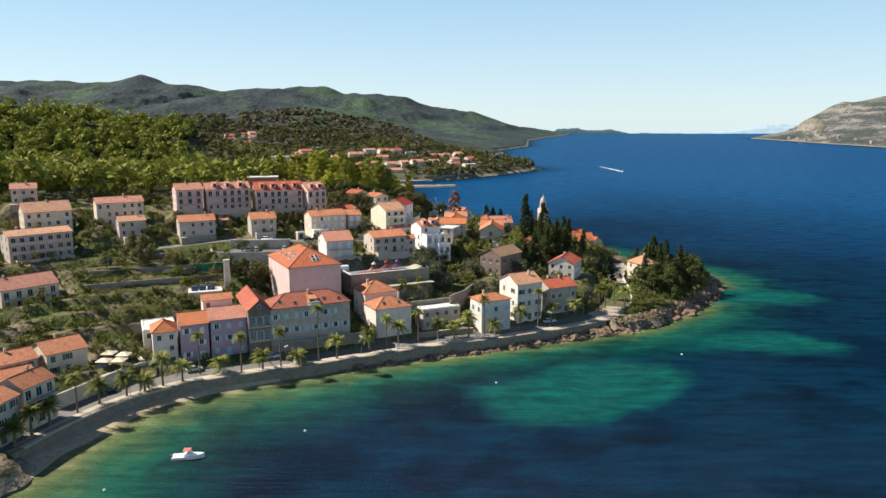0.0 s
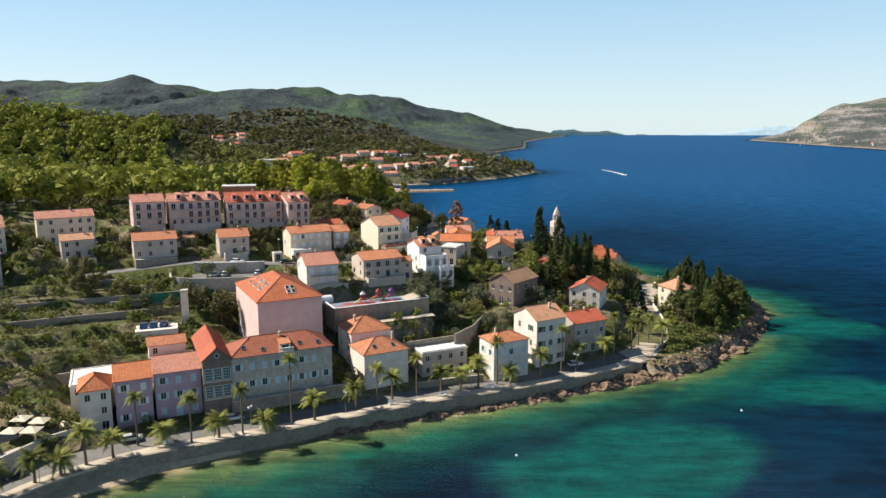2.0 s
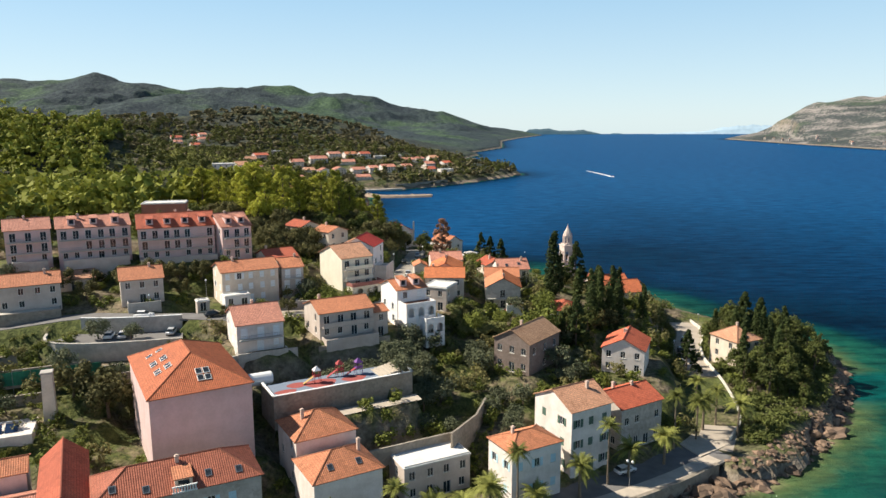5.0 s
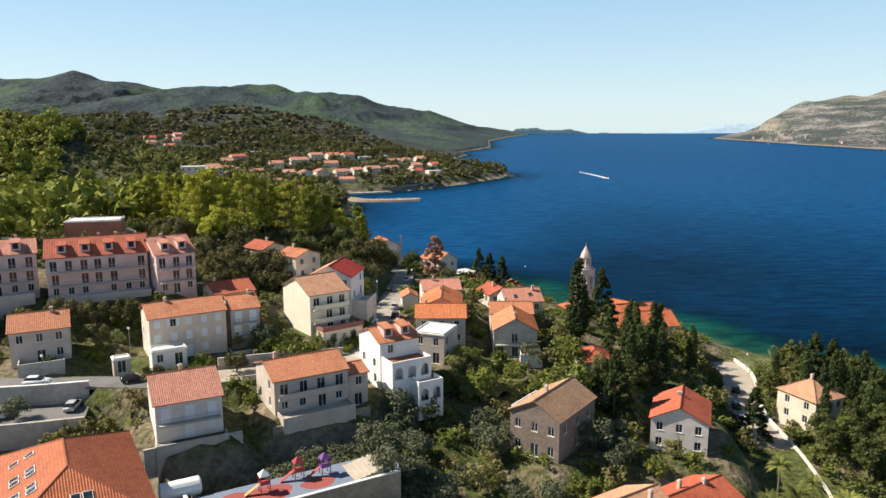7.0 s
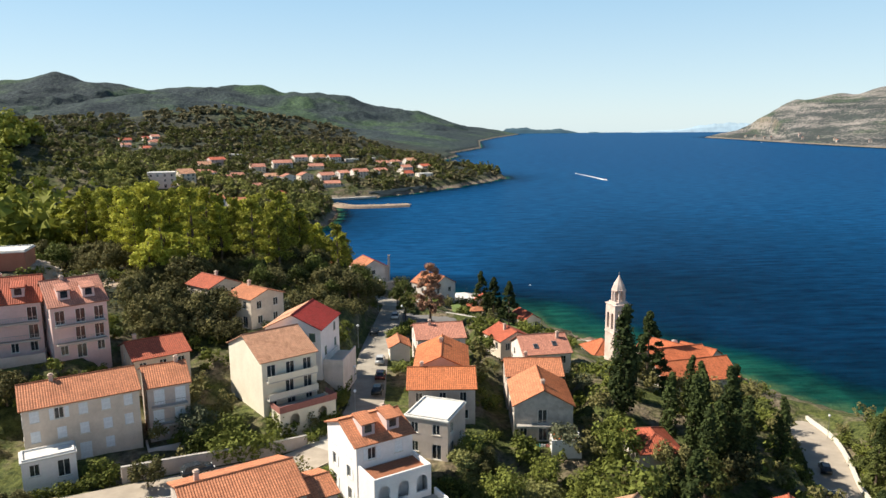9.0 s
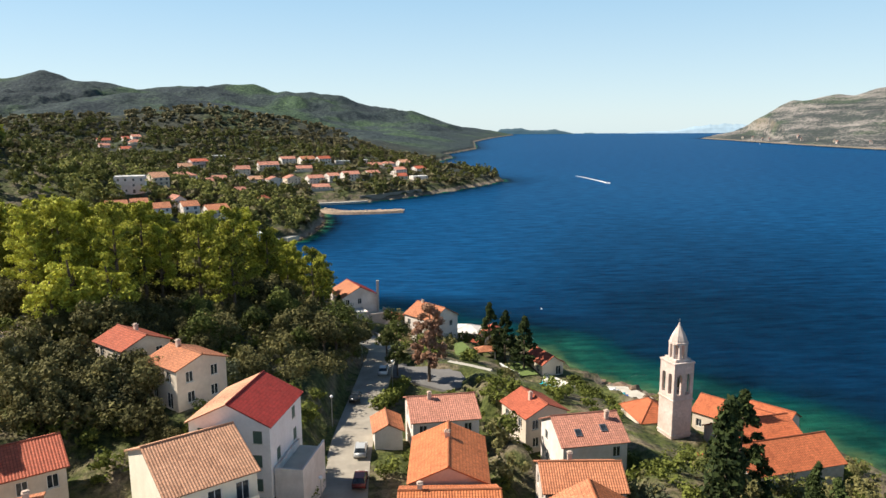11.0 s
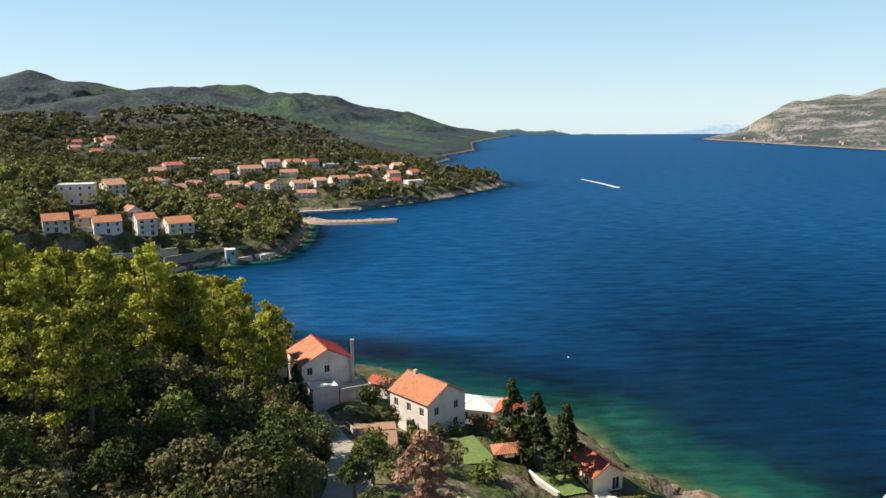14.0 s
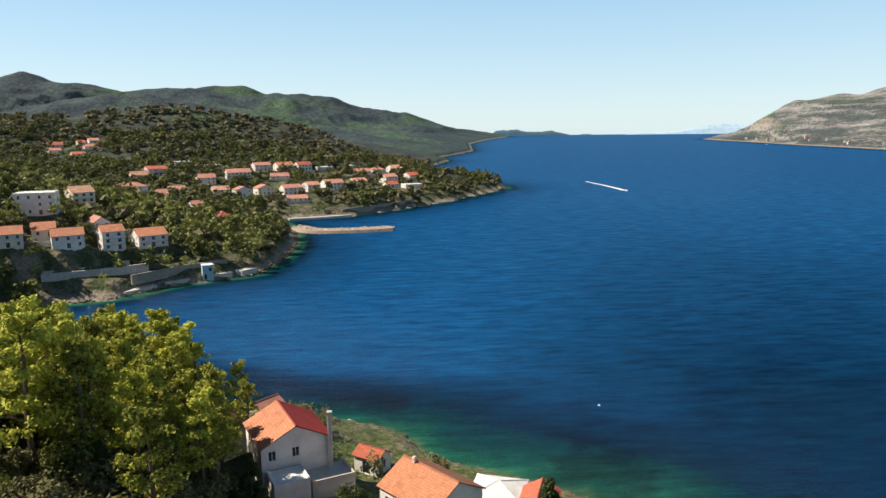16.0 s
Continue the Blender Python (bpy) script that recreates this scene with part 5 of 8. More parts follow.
    low = ramp(nt, math_node(nt, "ADD", math_node(nt, "DIVIDE", sep.outputs[2], 10.0), math_node(nt, "MULTIPLY", n2, 0.5)), [(0.42, (1, 1, 1)), (0.58, (0, 0, 0))])
    c = mixc(nt, "MIX", low, c, rock)
    steep = ramp(nt, nrm.outputs[2], [(0.55, (1, 1, 1)), (0.75, (0, 0, 0))])
    c = mixc(nt, "MIX", math_node(nt, "MULTIPLY", steep, 0.8), c, rock)
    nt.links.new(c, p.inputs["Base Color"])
    p.inputs["Roughness"].default_value = 0.95
    p.inputs["Specular IOR Level"].default_value = 0.2
    b1 = nt.nodes.new("ShaderNodeBump")
    b1.inputs["Strength"].default_value, b1.inputs["Distance"].default_value = 0.8, 3.0
    nt.links.new(n2, b1.inputs["Height"])
    b2 = nt.nodes.new("ShaderNodeBump")
    b2.inputs["Strength"].default_value, b2.inputs["Distance"].default_value = 0.5, 0.25
    nt.links.new(n3, b2.inputs["Height"])
    b0 = nt.nodes.new("ShaderNodeBump")
    b0.inputs["Strength"].default_value, b0.inputs["Distance"].default_value = 0.9, 14.0
    nt.links.new(mixc(nt, "MIX", town, (0.5, 0.5, 0.5), tex(nt, 0.022, 5, 0.6, pos)), b0.inputs["Height"])
    nt.links.new(b0.outputs[0], b1.inputs["Normal"])
    nt.links.new(b1.outputs[0], b2.inputs["Normal"])
    nt.links.new(b2.outputs[0], p.inputs["Normal"])


xs, ys = axis(-4300, -180, 122, 4200, 2.0, 1.045, 18.0, 2300.0), axis(-300, 100, 480, 4850, 2.0, 1.03, 17.0, 3500.0)
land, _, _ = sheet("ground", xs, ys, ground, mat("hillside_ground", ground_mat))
tagged(land, "rocky hillside with scrub, terraces and bare earth", "ground", kind="structure")


# ---- the sea ----
def sea_height(X, Y):
    return 0.0 * X


def water_mat(nt, p):
    att = nt.nodes.new("ShaderNodeAttribute")
    att.attribute_name = "offshore"
    pat = nt.nodes.new("ShaderNodeAttribute")
    pat.attribute_name = "sandbed"
    pos = nt.nodes.new("ShaderNodeNewGeometry").outputs["Position"]
    n1, n2 = tex(nt, 0.035, 4, 0.55, pos), tex(nt, 0.16, 4, 0.6, pos)
    d = math_node(nt, "ADD", att.outputs["Fac"], math_node(nt, "MULTIPLY", math_node(nt, "SUBTRACT", n2, 0.5), 0.025))
    # outer stops are brighter and redder; the red stands in for reflected sky
    depth = ramp(nt, d, [(0.0, (0.30, 0.26, 0.15)), (0.010, (0.088, 0.130, 0.050)), (0.026, (0.010, 0.086, 0.058)), (0.050, (0.0010, 0.036, 0.042)), (0.08, (0.0006, 0.0185, 0.042)), (0.15, (0.0011, 0.0205, 0.056)), (0.21, (0.0022, 0.0330, 0.092)), (0.31, (0.0048, 0.058, 0.158)), (0.45, (0.0062, 0.064, 0.172)), (1.0, (0.0060, 0.057, 0.162))])
    weed = ramp(nt, n1, [(0.42, (0.25, 0.32, 0.45)), (0.50, (1, 1, 1))])
    mid = ramp(nt, d, [(0.012, (0, 0, 0)), (0.025, (1, 1, 1)), (0.085, (1, 1, 1)), (0.125, (0, 0, 0))])
    c = mixc(nt, "MULTIPLY", math_node(nt, "MULTIPLY", mid, 0.6), depth, weed)
    c = mixc(nt, "MIX", pat.outputs["Fac"], c, mixc(nt, "MIX", ramp(nt, n2, [(0.4, (0, 0, 0)), (0.6, (1, 1, 1))]), (0.002, 0.064, 0.060), (0.003, 0.080, 0.072)))
    mp = nt.nodes.new("ShaderNodeMapping")
    mp.inputs["Rotation"].default_value = (0, 0, radians(8))
    mp.inputs["Scale"].default_value = (0.10, 0.40, 0.3)
    nt.links.new(pos, mp.inputs[0])
    w1, w2 = tex(nt, 1.0, 8, 0.74, mp.outputs[0]), tex(nt, 0.9, 4, 0.6, pos)
    swell = nt.nodes.new("ShaderNodeMapping")
    swell.inputs["Rotation"].default_value = (0, 0, radians(5))
    swell.inputs["Scale"].default_value = (0.06, 0.26, 0.3)
    nt.links.new(pos, swell.inputs[0])
    w3 = tex(nt, 1.0, 3, 0.6, swell.outputs[0])
    both = mixc(nt, "MIX", 0.5, w1, w3)
    # light and dark faces of the ripples, painted into the water colour
    c = mixc(nt, "MULTIPLY", 1.0, c, ramp(nt, both, [(0.38, (0.56, 0.59, 0.63)), (0.62, (1.44, 1.40, 1.36))]))
    nt.links.new(c, p.inputs["Base Color"])
    p.inputs["Roughness"].default_value = 0.2
    p.inputs["IOR"].default_value = 1.33
    p.inputs["Specular IOR Level"].default_value = 0.0
    gl = nt.nodes.new("ShaderNodeBsdfGlossy")
    gl.inputs["Roughness"].default_value = 0.16
    mx = nt.nodes.new("ShaderNodeMixShader")
    lw = nt.nodes.new("ShaderNodeFresnel")
    lw.inputs["IOR"].default_value = 1.33
    nt.links.new(math_node(nt, "ADD", math_node(nt, "MULTIPLY", lw.outputs[0], 0.085), 0.006), mx.inputs[0])
    nt.links.new(p.outputs[0], mx.inputs[1])
    nt.links.new(gl.outputs[0], mx.inputs[2])
    nt.links.new(mx.outputs[0], nt.nodes["Material Output"].inputs[0])
    h = math_node(nt, "ADD", w1, math_node(nt, "MULTIPLY", w2, 0.3))
    bump(nt, p, h, 0.8, 1.4)
    nt.links.new(p.inputs["Normal"].links[0].from_socket, gl.inputs["Normal"])


xs, ys = axis(-4300, -140, 190, 4200, 4.0, 1.06), axis(-500, 60, 520, 4900, 4.0, 1.05)
sea, X, Y = sheet("sea", xs, ys, sea_height, mat("sea_water", water_mat))
open_bay = 0.10 + 0.9 * np.clip((Y - 235) / 240, 0, 1)


def depth_like(d, shelf):
    return np.minimum(d, shelf) * 32 / shelf + np.maximum(d - shelf, 0) * open_bay


off = np.minimum(np.minimum(depth_like(seg_dist(X, Y, SHORE_S)[0], np.interp(X, [-50, -20, 10, 60], [54.0, 40.0, 30.0, 32.0])), np.interp(seg_dist(X, Y, SHORE_N)[0], [0, 6, 22, 44, 330, 900], [0, 8, 20, 80, 165, 400]) * np.interp(X, [-60, 0, 40, 90, 160], [2.5, 2.1, 1.3, 0.9, 0.74]) * (1 - 0.32 * np.exp(-((X - 100) / 55) ** 2 - ((Y - 450) / 50) ** 2))), np.minimum(np.interp(seg_dist(X, Y, SHORE_V)[0], [0, 8, 15, 220], [0, 17, 84, 320]), np.interp(seg_dist(X, Y, SHORE_R)[0], [0, 12, 30, 300], [0, 20, 90, 330])))
bed = np.clip(1.25 - np.hypot((X - 36) / 27, (Y - 167 - 0.25 * (X - 36)) / 17) + 0.25 * wavy(X, Y, 9, 2.0), 0, 1)
bed = np.maximum(bed, 0.8 * np.clip(1.1 - np.hypot((X - 118) / 30, (Y - 262) / 14) + 0.3 * wavy(X, Y, 7, 1.0), 0, 1))
bed = np.maximum(bed, 0.7 * np.clip(1.1 - np.hypot((X - 95) / 30, (Y - 205) / 12) + 0.3 * wavy(X, Y, 8, 6.0), 0, 1))
for nm, arr in (("offshore", np.clip(off / 400, 0, 1)), ("sandbed", np.clip((bed - 0.1) * 4.5, 0, 1))):
    at = sea.data.attributes.new(nm, "FLOAT", "POINT")
    at.data.foreach_set("value", arr.astype(np.float32).ravel())
tagged(sea, "deep blue sea turning turquoise over sand near the shore", "sea", kind="structure")

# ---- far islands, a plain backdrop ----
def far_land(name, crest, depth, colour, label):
    """A low strip of distant land along a crest of x and height; it emits its haze-tinted colour."""
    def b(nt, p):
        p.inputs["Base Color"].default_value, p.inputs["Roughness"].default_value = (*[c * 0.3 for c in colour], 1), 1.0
        # emission stands in for the haze of distance; the land is no source
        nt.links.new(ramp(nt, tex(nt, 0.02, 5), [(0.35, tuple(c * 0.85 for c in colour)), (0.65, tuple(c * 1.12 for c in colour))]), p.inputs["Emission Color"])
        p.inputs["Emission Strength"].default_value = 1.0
    xs_ = np.linspace(crest[0][0], crest[-1][0], 60)
    zs_ = np.interp(xs_, [c[0] for c in crest], [c[1] for c in crest])
    zs_ = zs_ * (1 + 0.05 * np.sin(xs_ / 17) + 0.04 * np.sin(xs_ / 7.3))
    verts, faces = [], []
    for i, (x, z) in enumerate(zip(xs_, zs_)):
        verts += [(x, depth, -12), (x, depth + 8, z * 0.6), (x, depth + 25, z)]
        if i:
            k = 3 * i
            faces += [(k - 3, k, k + 1, k - 2), (k - 2, k + 1, k + 2, k - 1)]
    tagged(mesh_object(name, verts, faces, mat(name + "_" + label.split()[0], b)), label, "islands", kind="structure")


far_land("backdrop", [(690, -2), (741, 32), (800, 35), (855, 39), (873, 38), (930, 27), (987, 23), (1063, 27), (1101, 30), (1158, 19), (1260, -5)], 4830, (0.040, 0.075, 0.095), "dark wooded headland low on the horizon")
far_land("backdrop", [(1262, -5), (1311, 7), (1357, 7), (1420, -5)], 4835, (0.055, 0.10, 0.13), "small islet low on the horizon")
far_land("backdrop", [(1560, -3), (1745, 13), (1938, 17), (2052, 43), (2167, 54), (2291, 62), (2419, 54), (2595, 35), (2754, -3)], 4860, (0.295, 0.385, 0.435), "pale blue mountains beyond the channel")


# ---- plants ----
def leaf_mesh(name, clumps, leaves, size, material, seed=1, flat=1.0, trunk=None):
    """Clumps (x, y, z, radius), each a loose ball of small leaf triangles."""
    g = np.random.default_rng(seed)
    c = np.repeat(np.array(clumps, float), leaves, 0)
    n = len(c)
    d = g.normal(size=(n, 3))
    d /= np.linalg.norm(d, axis=1)[:, None]
    p = c[:, :3] + d * (c[:, 3] * g.uniform(0.55, 1.05, n))[:, None] * np.array([1, 1, flat])
    s = (size * g.uniform(0.6, 1.4, n))[:, None]
    face = d + 0.45 * g.normal(size=(n, 3)) + np.array([0, 0, 0.35])
    a = np.cross(face, g.normal(size=(n, 3)))
    a = a / np.linalg.norm(a, axis=1)[:, None] * s
    b = np.cross(face, a)
    b = b / np.linalg.norm(b, axis=1)[:, None] * s
    v = np.stack([p - a * 0.6, p + a * 0.6, p + b], 1).reshape(-1, 3)
    me = bpy.data.meshes.new(name)
    me.from_pydata(v.tolist(), [], np.arange(3 * n).reshape(-1, 3).tolist())
    me.materials.append(material)
    return me


def crown_clumps(kind, seed, far=False):
    g = np.random.default_rng(seed)
    out = []
    if kind == "pine":
        for i in range(16 if far else 62):
            a, r = g.uniform(0, 6.28), math.sqrt(g.uniform(0, 1)) * 3.1
            out.append((r * math.cos(a), r * math.sin(a), 3.4 + 7.2 * (1 - r / 3.6) * g.uniform(0.3, 1.05), g.uniform(0.7, 1.2) * (1.25 if far else 0.72)))
    elif kind == "oak":
        for i in range(14 if far else 24):
            a, r = g.uniform(0, 6.28), math.sqrt(g.uniform(0, 1)) * 2.5
            out.append((r * math.cos(a), r * math.sin(a), 1.6 + 3.8 * math.sqrt(max(0, 1 - (r / 2.9) ** 2)) * g.uniform(0.2, 1), g.uniform(0.75, 1.3)))
    elif kind == "cypress":
        for i in range(34):
            t = (i + 0.5) / 34
            w = 1.05 * min(1.0, 0.45 + t * 4, (1 - t) * 2.6 + 0.12)
            a = g.uniform(0, 6.28)
            out.append((w * 0.55 * math.cos(a), w * 0.55 * math.sin(a), 0.8 + 10.2 * t, 0.35 + 0.55 * w))
    elif kind == "tall":
        for k in range(13):
            t = 0.30 + 0.055 * k
            reach, a = 4.4 * (1.10 - t) ** 0.5 * g.uniform(0.75, 1.1), k * 2.4 + g.uniform(-0.5, 0.5)
            for j in range(8):
                q = g.uniform(0.35, 1.0)
                da = g.normal(0, 0.42)
                out.append((reach * q * math.cos(a + da), reach * q * math.sin(a + da), 16.5 * t + 1.5 * q + g.uniform(-0.35, 0.35), g.uniform(0.6, 1.1)))
        for j in range(9):
            out.append((g.normal(0, 0.5), g.normal(0, 0.5), 15.2 + 0.25 * j, 0.75 - 0.05 * j))
    elif kind == "dead":
        for i in range(62):
            t = g.uniform(0, 1)
            r, a = 3.3 * math.sin(math.pi * min(1, 0.22 + 0.72 * t)) * math.sqrt(g.uniform(0.1, 1)), g.uniform(0, 6.28)
            out.append((r * math.cos(a), r * math.sin(a), 3.4 + 11.0 * t, g.uniform(0.5, 1.05)))
    elif kind == "fir":
        for i in range(95):
            t = g.uniform(0, 1) ** 0.8
            r, a = (1 - t) ** 0.8 * 3.3 * math.sqrt(g.uniform(0.2, 1)), g.uniform(0, 6.28)
            out.append((r * math.cos(a), r * math.sin(a), 1.0 + 9.8 * t - 0.18 * r, 0.35 + 0.45 * (1 - t)))
    else:
        for i in range(9):
            a, r = g.uniform(0, 6.28), math.sqrt(g.uniform(0, 1)) * 0.9
            out.append((r * math.cos(a), r * math.sin(a), 0.5 + g.uniform(0, 0.7), g.uniform(0.4, 0.7)))
    return out


def trunk_mesh(name, pts, radii, limbs=(), material=BARK, sides=8):
    bm = bmesh.new()
    tube(bm, pts, radii, sides)
    for p, q, r in limbs:
        mid = (Vector(p) + Vector(q)) / 2 + Vector((0, 0, 0.3))
        tube(bm, [p, mid, q], [r, r * 0.7, r * 0.3], 5)
    me = bpy.data.meshes.new(name)
    bm.to_mesh(me)
    bm.free()
    me.materials.append(material)
    return me


def palm_crown(seed):
    g = np.random.default_rng(seed)
    v, f = [], []
    for i in range(50):
        a, lift = g.uniform(0, 6.28), g.uniform(-0.25, 1.35)
        ca, sa, n, Lf = math.cos(a), math.sin(a), 9, g.uniform(2.5, 3.2)
        prev = None
        for k in range(n + 1):
            t = k / n
            rr = Lf * t * math.cos(lift * (1 - 0.3 * t)) * (1 - 0.1 * t)
            zz = Lf * (math.sin(lift) * t - 0.52 * t * t * (0.6 + 0.4 * math.cos(lift)))
            c = np.array([rr * ca, rr * sa, zz])
            w = 0.52 * math.sin(math.pi * min(0.97, 0.1 + 0.9 * t)) + 0.05
            if k:
                side = np.array([-sa, ca, 0])
                fw = (c - prev) * 0.9
                for s in (-1, 1):
                    for q in (0.0, 0.33, 0.66):
                        b0 = prev + (c - prev) * q
                        b1 = prev + (c - prev) * (q + 0.3)
                        tip = b1 + side * s * w + fw - np.array([0, 0, 0.25 * w])
                        v += [b0, b1, tip]
                        f.append((len(v) - 3, len(v) - 2, len(v) - 1))
            prev = c
    me = bpy.data.meshes.new("crown")
    me.from_pydata([tuple(p) for p in v], [], f)
    me.materials.append(FROND)
    return me


def tree(name, label, trunk, crown, category="tree", group=""):
    ob = empty(name, Matrix(), label, category, group)
    for nm, me in (("trunk", trunk), ("crown", crown)):
        c = new(nm, me)
        c.parent = ob
    return ob


def spread(proto, places, zoff=-0.1):
    """Copies of a thing at places of x, y, scale and turn; the first place takes the thing itself."""
    for i, (x, y, s, turn, *z) in enumerate(places):
        m = pose(x, y, (z[0] if z else gz(x, y)) + zoff, 0, 0, turn)
        if i == 0:
            proto.matrix_world = m @ Matrix.Diagonal((s, s, s, 1))
        else:
            proto_scale = proto.scale.copy()
            c = copy_thing(proto, m)
            c.scale = (s, s, s)


PROTO_PINE = tree("pine_tree", "umbrella-shaped pine with dense green needles", trunk_mesh("trunk", [(0, 0, 0), (0.15, 0.1, 3), (0, 0.2, 6), (0.1, 0, 8)], [0.28, 0.22, 0.16, 0.08],
                  [((0.1, 0.1, 4), (2.0, 0.6, 6.6), 0.1), ((0, 0.1, 4.6), (-1.8, -0.9, 7), 0.1), ((0, 0.1, 5), (0.3, 2.0, 7.2), 0.09)]), leaf_mesh("crown", crown_clumps("pine", 3), 40, 0.30, PINE, 3, 0.75), group="pines")
PROTO_TALL = tree("pine_tree", "tall pine with layered yellow-green crown", trunk_mesh("trunk", [(0, 0, 0), (0.2, 0.1, 6), (0, 0.2, 12), (0.1, 0, 16)], [0.36, 0.28, 0.17, 0.06],
                  [((0, 0.1, z), (2.4 * math.cos(z * 2.1), 2.4 * math.sin(z * 2.1), z + 1.6), 0.1) for z in (6, 7.5, 9, 10.5, 12)]), leaf_mesh("crown", crown_clumps("tall", 13), 38, 0.31, PINE, 13, 0.7), group="pines")
PROTO_OAK = tree("broadleaf_tree", "rounded evergreen tree with dull olive-green leaves", trunk_mesh("trunk", [(0, 0, 0), (0.1, 0, 1.2), (0, 0.1, 3.2)], [0.2, 0.16, 0.06],
                 [((0, 0, 1.2), (1.3, 0.4, 2.8), 0.09), ((0, 0, 1.4), (-1.2, -0.5, 3), 0.08)]), leaf_mesh("crown", crown_clumps("oak", 4), 105, 0.275, OAK, 4), group="broadleaf trees")
TREE_BIG = (-60.5, 223.0, 1.7)
CABIN = (-72.0, 611.0)
PROTO_CYP = tree("cypress_tree", "tall narrow dark green cypress", trunk_mesh("trunk", [(0, 0, 0), (0, 0, 3), (0, 0, 9)], [0.2, 0.15, 0.04]), leaf_mesh("crown", crown_clumps("cypress", 5), 75, 0.3, CYP, 5, 1.3), group="cypresses")
PROTO_FIR = tree("fir_tree", "conical dark conifer beside the pool garden", trunk_mesh("trunk", [(0, 0, 0), (0, 0, 5), (0, 0, 10)], [0.22, 0.14, 0.04]), leaf_mesh("crown", crown_clumps("fir", 6), 60, 0.32, CYP, 6, 0.5), group="conifers")
PROTO_DEAD = tree("dead_pine", "dead pine with dry brown needles by the street", trunk_mesh("trunk", [(0, 0, 0), (0, 0.1, 5), (0.2, 0, 10), (0.1, 0, 14)], [0.34, 0.27, 0.17, 0.05],
                  [((0, 0, z), (2.6 * math.cos(z * 2.4), 2.6 * math.sin(z * 2.4), z + 1.2), 0.09) for z in (3.2, 4.4, 5.5, 6.6, 7.6, 8.6, 9.6, 10.6)]), leaf_mesh("crown", crown_clumps("dead", 16), 95, 0.36, DEAD, 16, 0.8))
PROTO_SHRUB = tree("shrub", "small rounded green garden shrub", trunk_mesh("trunk", [(0, 0, 0), (0, 0, 0.5)], [0.08, 0.05]), leaf_mesh("crown", crown_clumps("shrub", 7), 60, 0.22, SHRUB, 7), "shrub", "garden shrubs")
PROTO_OLIVE = tree("olive_tree", "small grey-green olive tree", trunk_mesh("trunk", [(0, 0, 0), (0.1, 0, 0.8), (0, 0, 1.6)], [0.16, 0.13, 0.05]), leaf_mesh("crown", [(a * 0.75, b * 0.75, c * 0.7, r * 0.8) for a, b, c, r in crown_clumps("oak", 8)], 50, 0.24, OLIVE, 8), "tree", "olive trees")
PROTO_PALM = tree("palm_tree", "tall date palm with arching fronds on the promenade", trunk_mesh("trunk", [(0, 0, 0), (0.06, 0, 2), (0, 0.05, 5)], [0.3, 0.22, 0.2], material=PALMBARK), palm_crown(3), group="palms")

PALMS = [(-79.9, 145.3, 8), (-77.6, 150.5, 4.5), (-73.4, 155, 4.7), (-70.5, 158.2, 3), (-67.6, 161.7, 6.7), (-63.8, 164.4, 3.9), (-61.5, 170, 10), (-56.6, 170.6, 2.8), (-51.3, 171.3, 9.2), (-46.5, 173.5, 3.7),
         (-42.2, 175.4, 9.6), (-38.2, 177.6, 2.2), (-33.1, 180, 14.3), (-28.6, 182, 5), (-83.4, 134, 5), (-82.2, 138.5, 4.5), (-84.2, 129.5, 3.5), (-20.5, 188, 5.2), (-16, 191.5, 8.5), (-12.6, 192.2, 6), (-7.2, 196.5, 9), (-1.5, 198, 5.4), (3.2, 200.5, 4), (7.5, 201.5, 6.3), (12.2, 203.8, 11),
         (15.5, 204.8, 3), (23.5, 208.5, 6), (29.5, 213, 11), (34, 215.5, 5.5), (42, 220, 5.5), (46, 226, 11), (52, 230, 8), (55, 234, 7), (58.5, 236, 8), (61, 231, 7), (57, 243, 7.5)]
for i, (x, y, hgt) in enumerate(PALMS):
    s = 0.88 if hgt > 7 else 1.25
    m = pose(x, y, 2.9, 0, 0, i * 47) @ Matrix.Diagonal((s, s, s, 1))
    if i == 0:
        PROTO_PALM.matrix_world = m
        pt = PROTO_PALM
    else:
        pt = copy_thing(PROTO_PALM, pose(x, y, 2.9, 0, 0, i * 47))
        pt.scale = (s, s, s)
    tr, cr = pt.children if pt.children[0].name.startswith("trunk") else pt.children[::-1]
    k = hgt / 5 / s
    tr.scale = (0.85, 0.85, k)
    cr.location = (0, 0.05, 5 * k)

rt = random.Random(9)
spread(PROTO_CYP, [(x, y, s, rt.uniform(0, 360)) for x, y, s in (
    (32.8, 283.5, 1.65), (38, 277, 1.05), (41, 275, 1.15), (44.5, 280, 1.0), (47, 276.5, 1.25), (50, 281, 1.1), (54.8, 275, 0.95), (45.5, 283.5, 1.0), (46, 288, 0.9), (36, 290, 0.95),
    (30, 258, 0.8), (33, 262, 0.75), (80, 276, 1.0), (85, 274, 1.05), (88, 277, 0.95), (90, 284, 0.9), (79, 286, 0.9), (94.1, 278, 1.1), (92, 272, 0.95), (86.3, 270, 0.9), (84.6, 262, 1.0), (79, 268, 1.05), (76, 262, 0.9),
    (39.3, 266.7, 1.0), (41.5, 268.6, 1.1), (44.1, 268.5, 1.05), (46.7, 270.0, 1.15))])
spread(PROTO_FIR, [(22.5, 386.0, 1.2, 0), (25.8, 381.6, 1.2, 60), (29.7, 377.2, 1.2, 130), (-15.2, 395.5, 0.9, 10), (84, 280, 1.2, 30), (90, 283, 1.1, 70), (42, 297.7, 1.3, 0), (33.2, 256.6, 1.2, 15), (62, 262, 1.0, 40)])
spread(PROTO_DEAD, [(4.8, 340.4, 1.0, 20, 18.8)])
pts = []
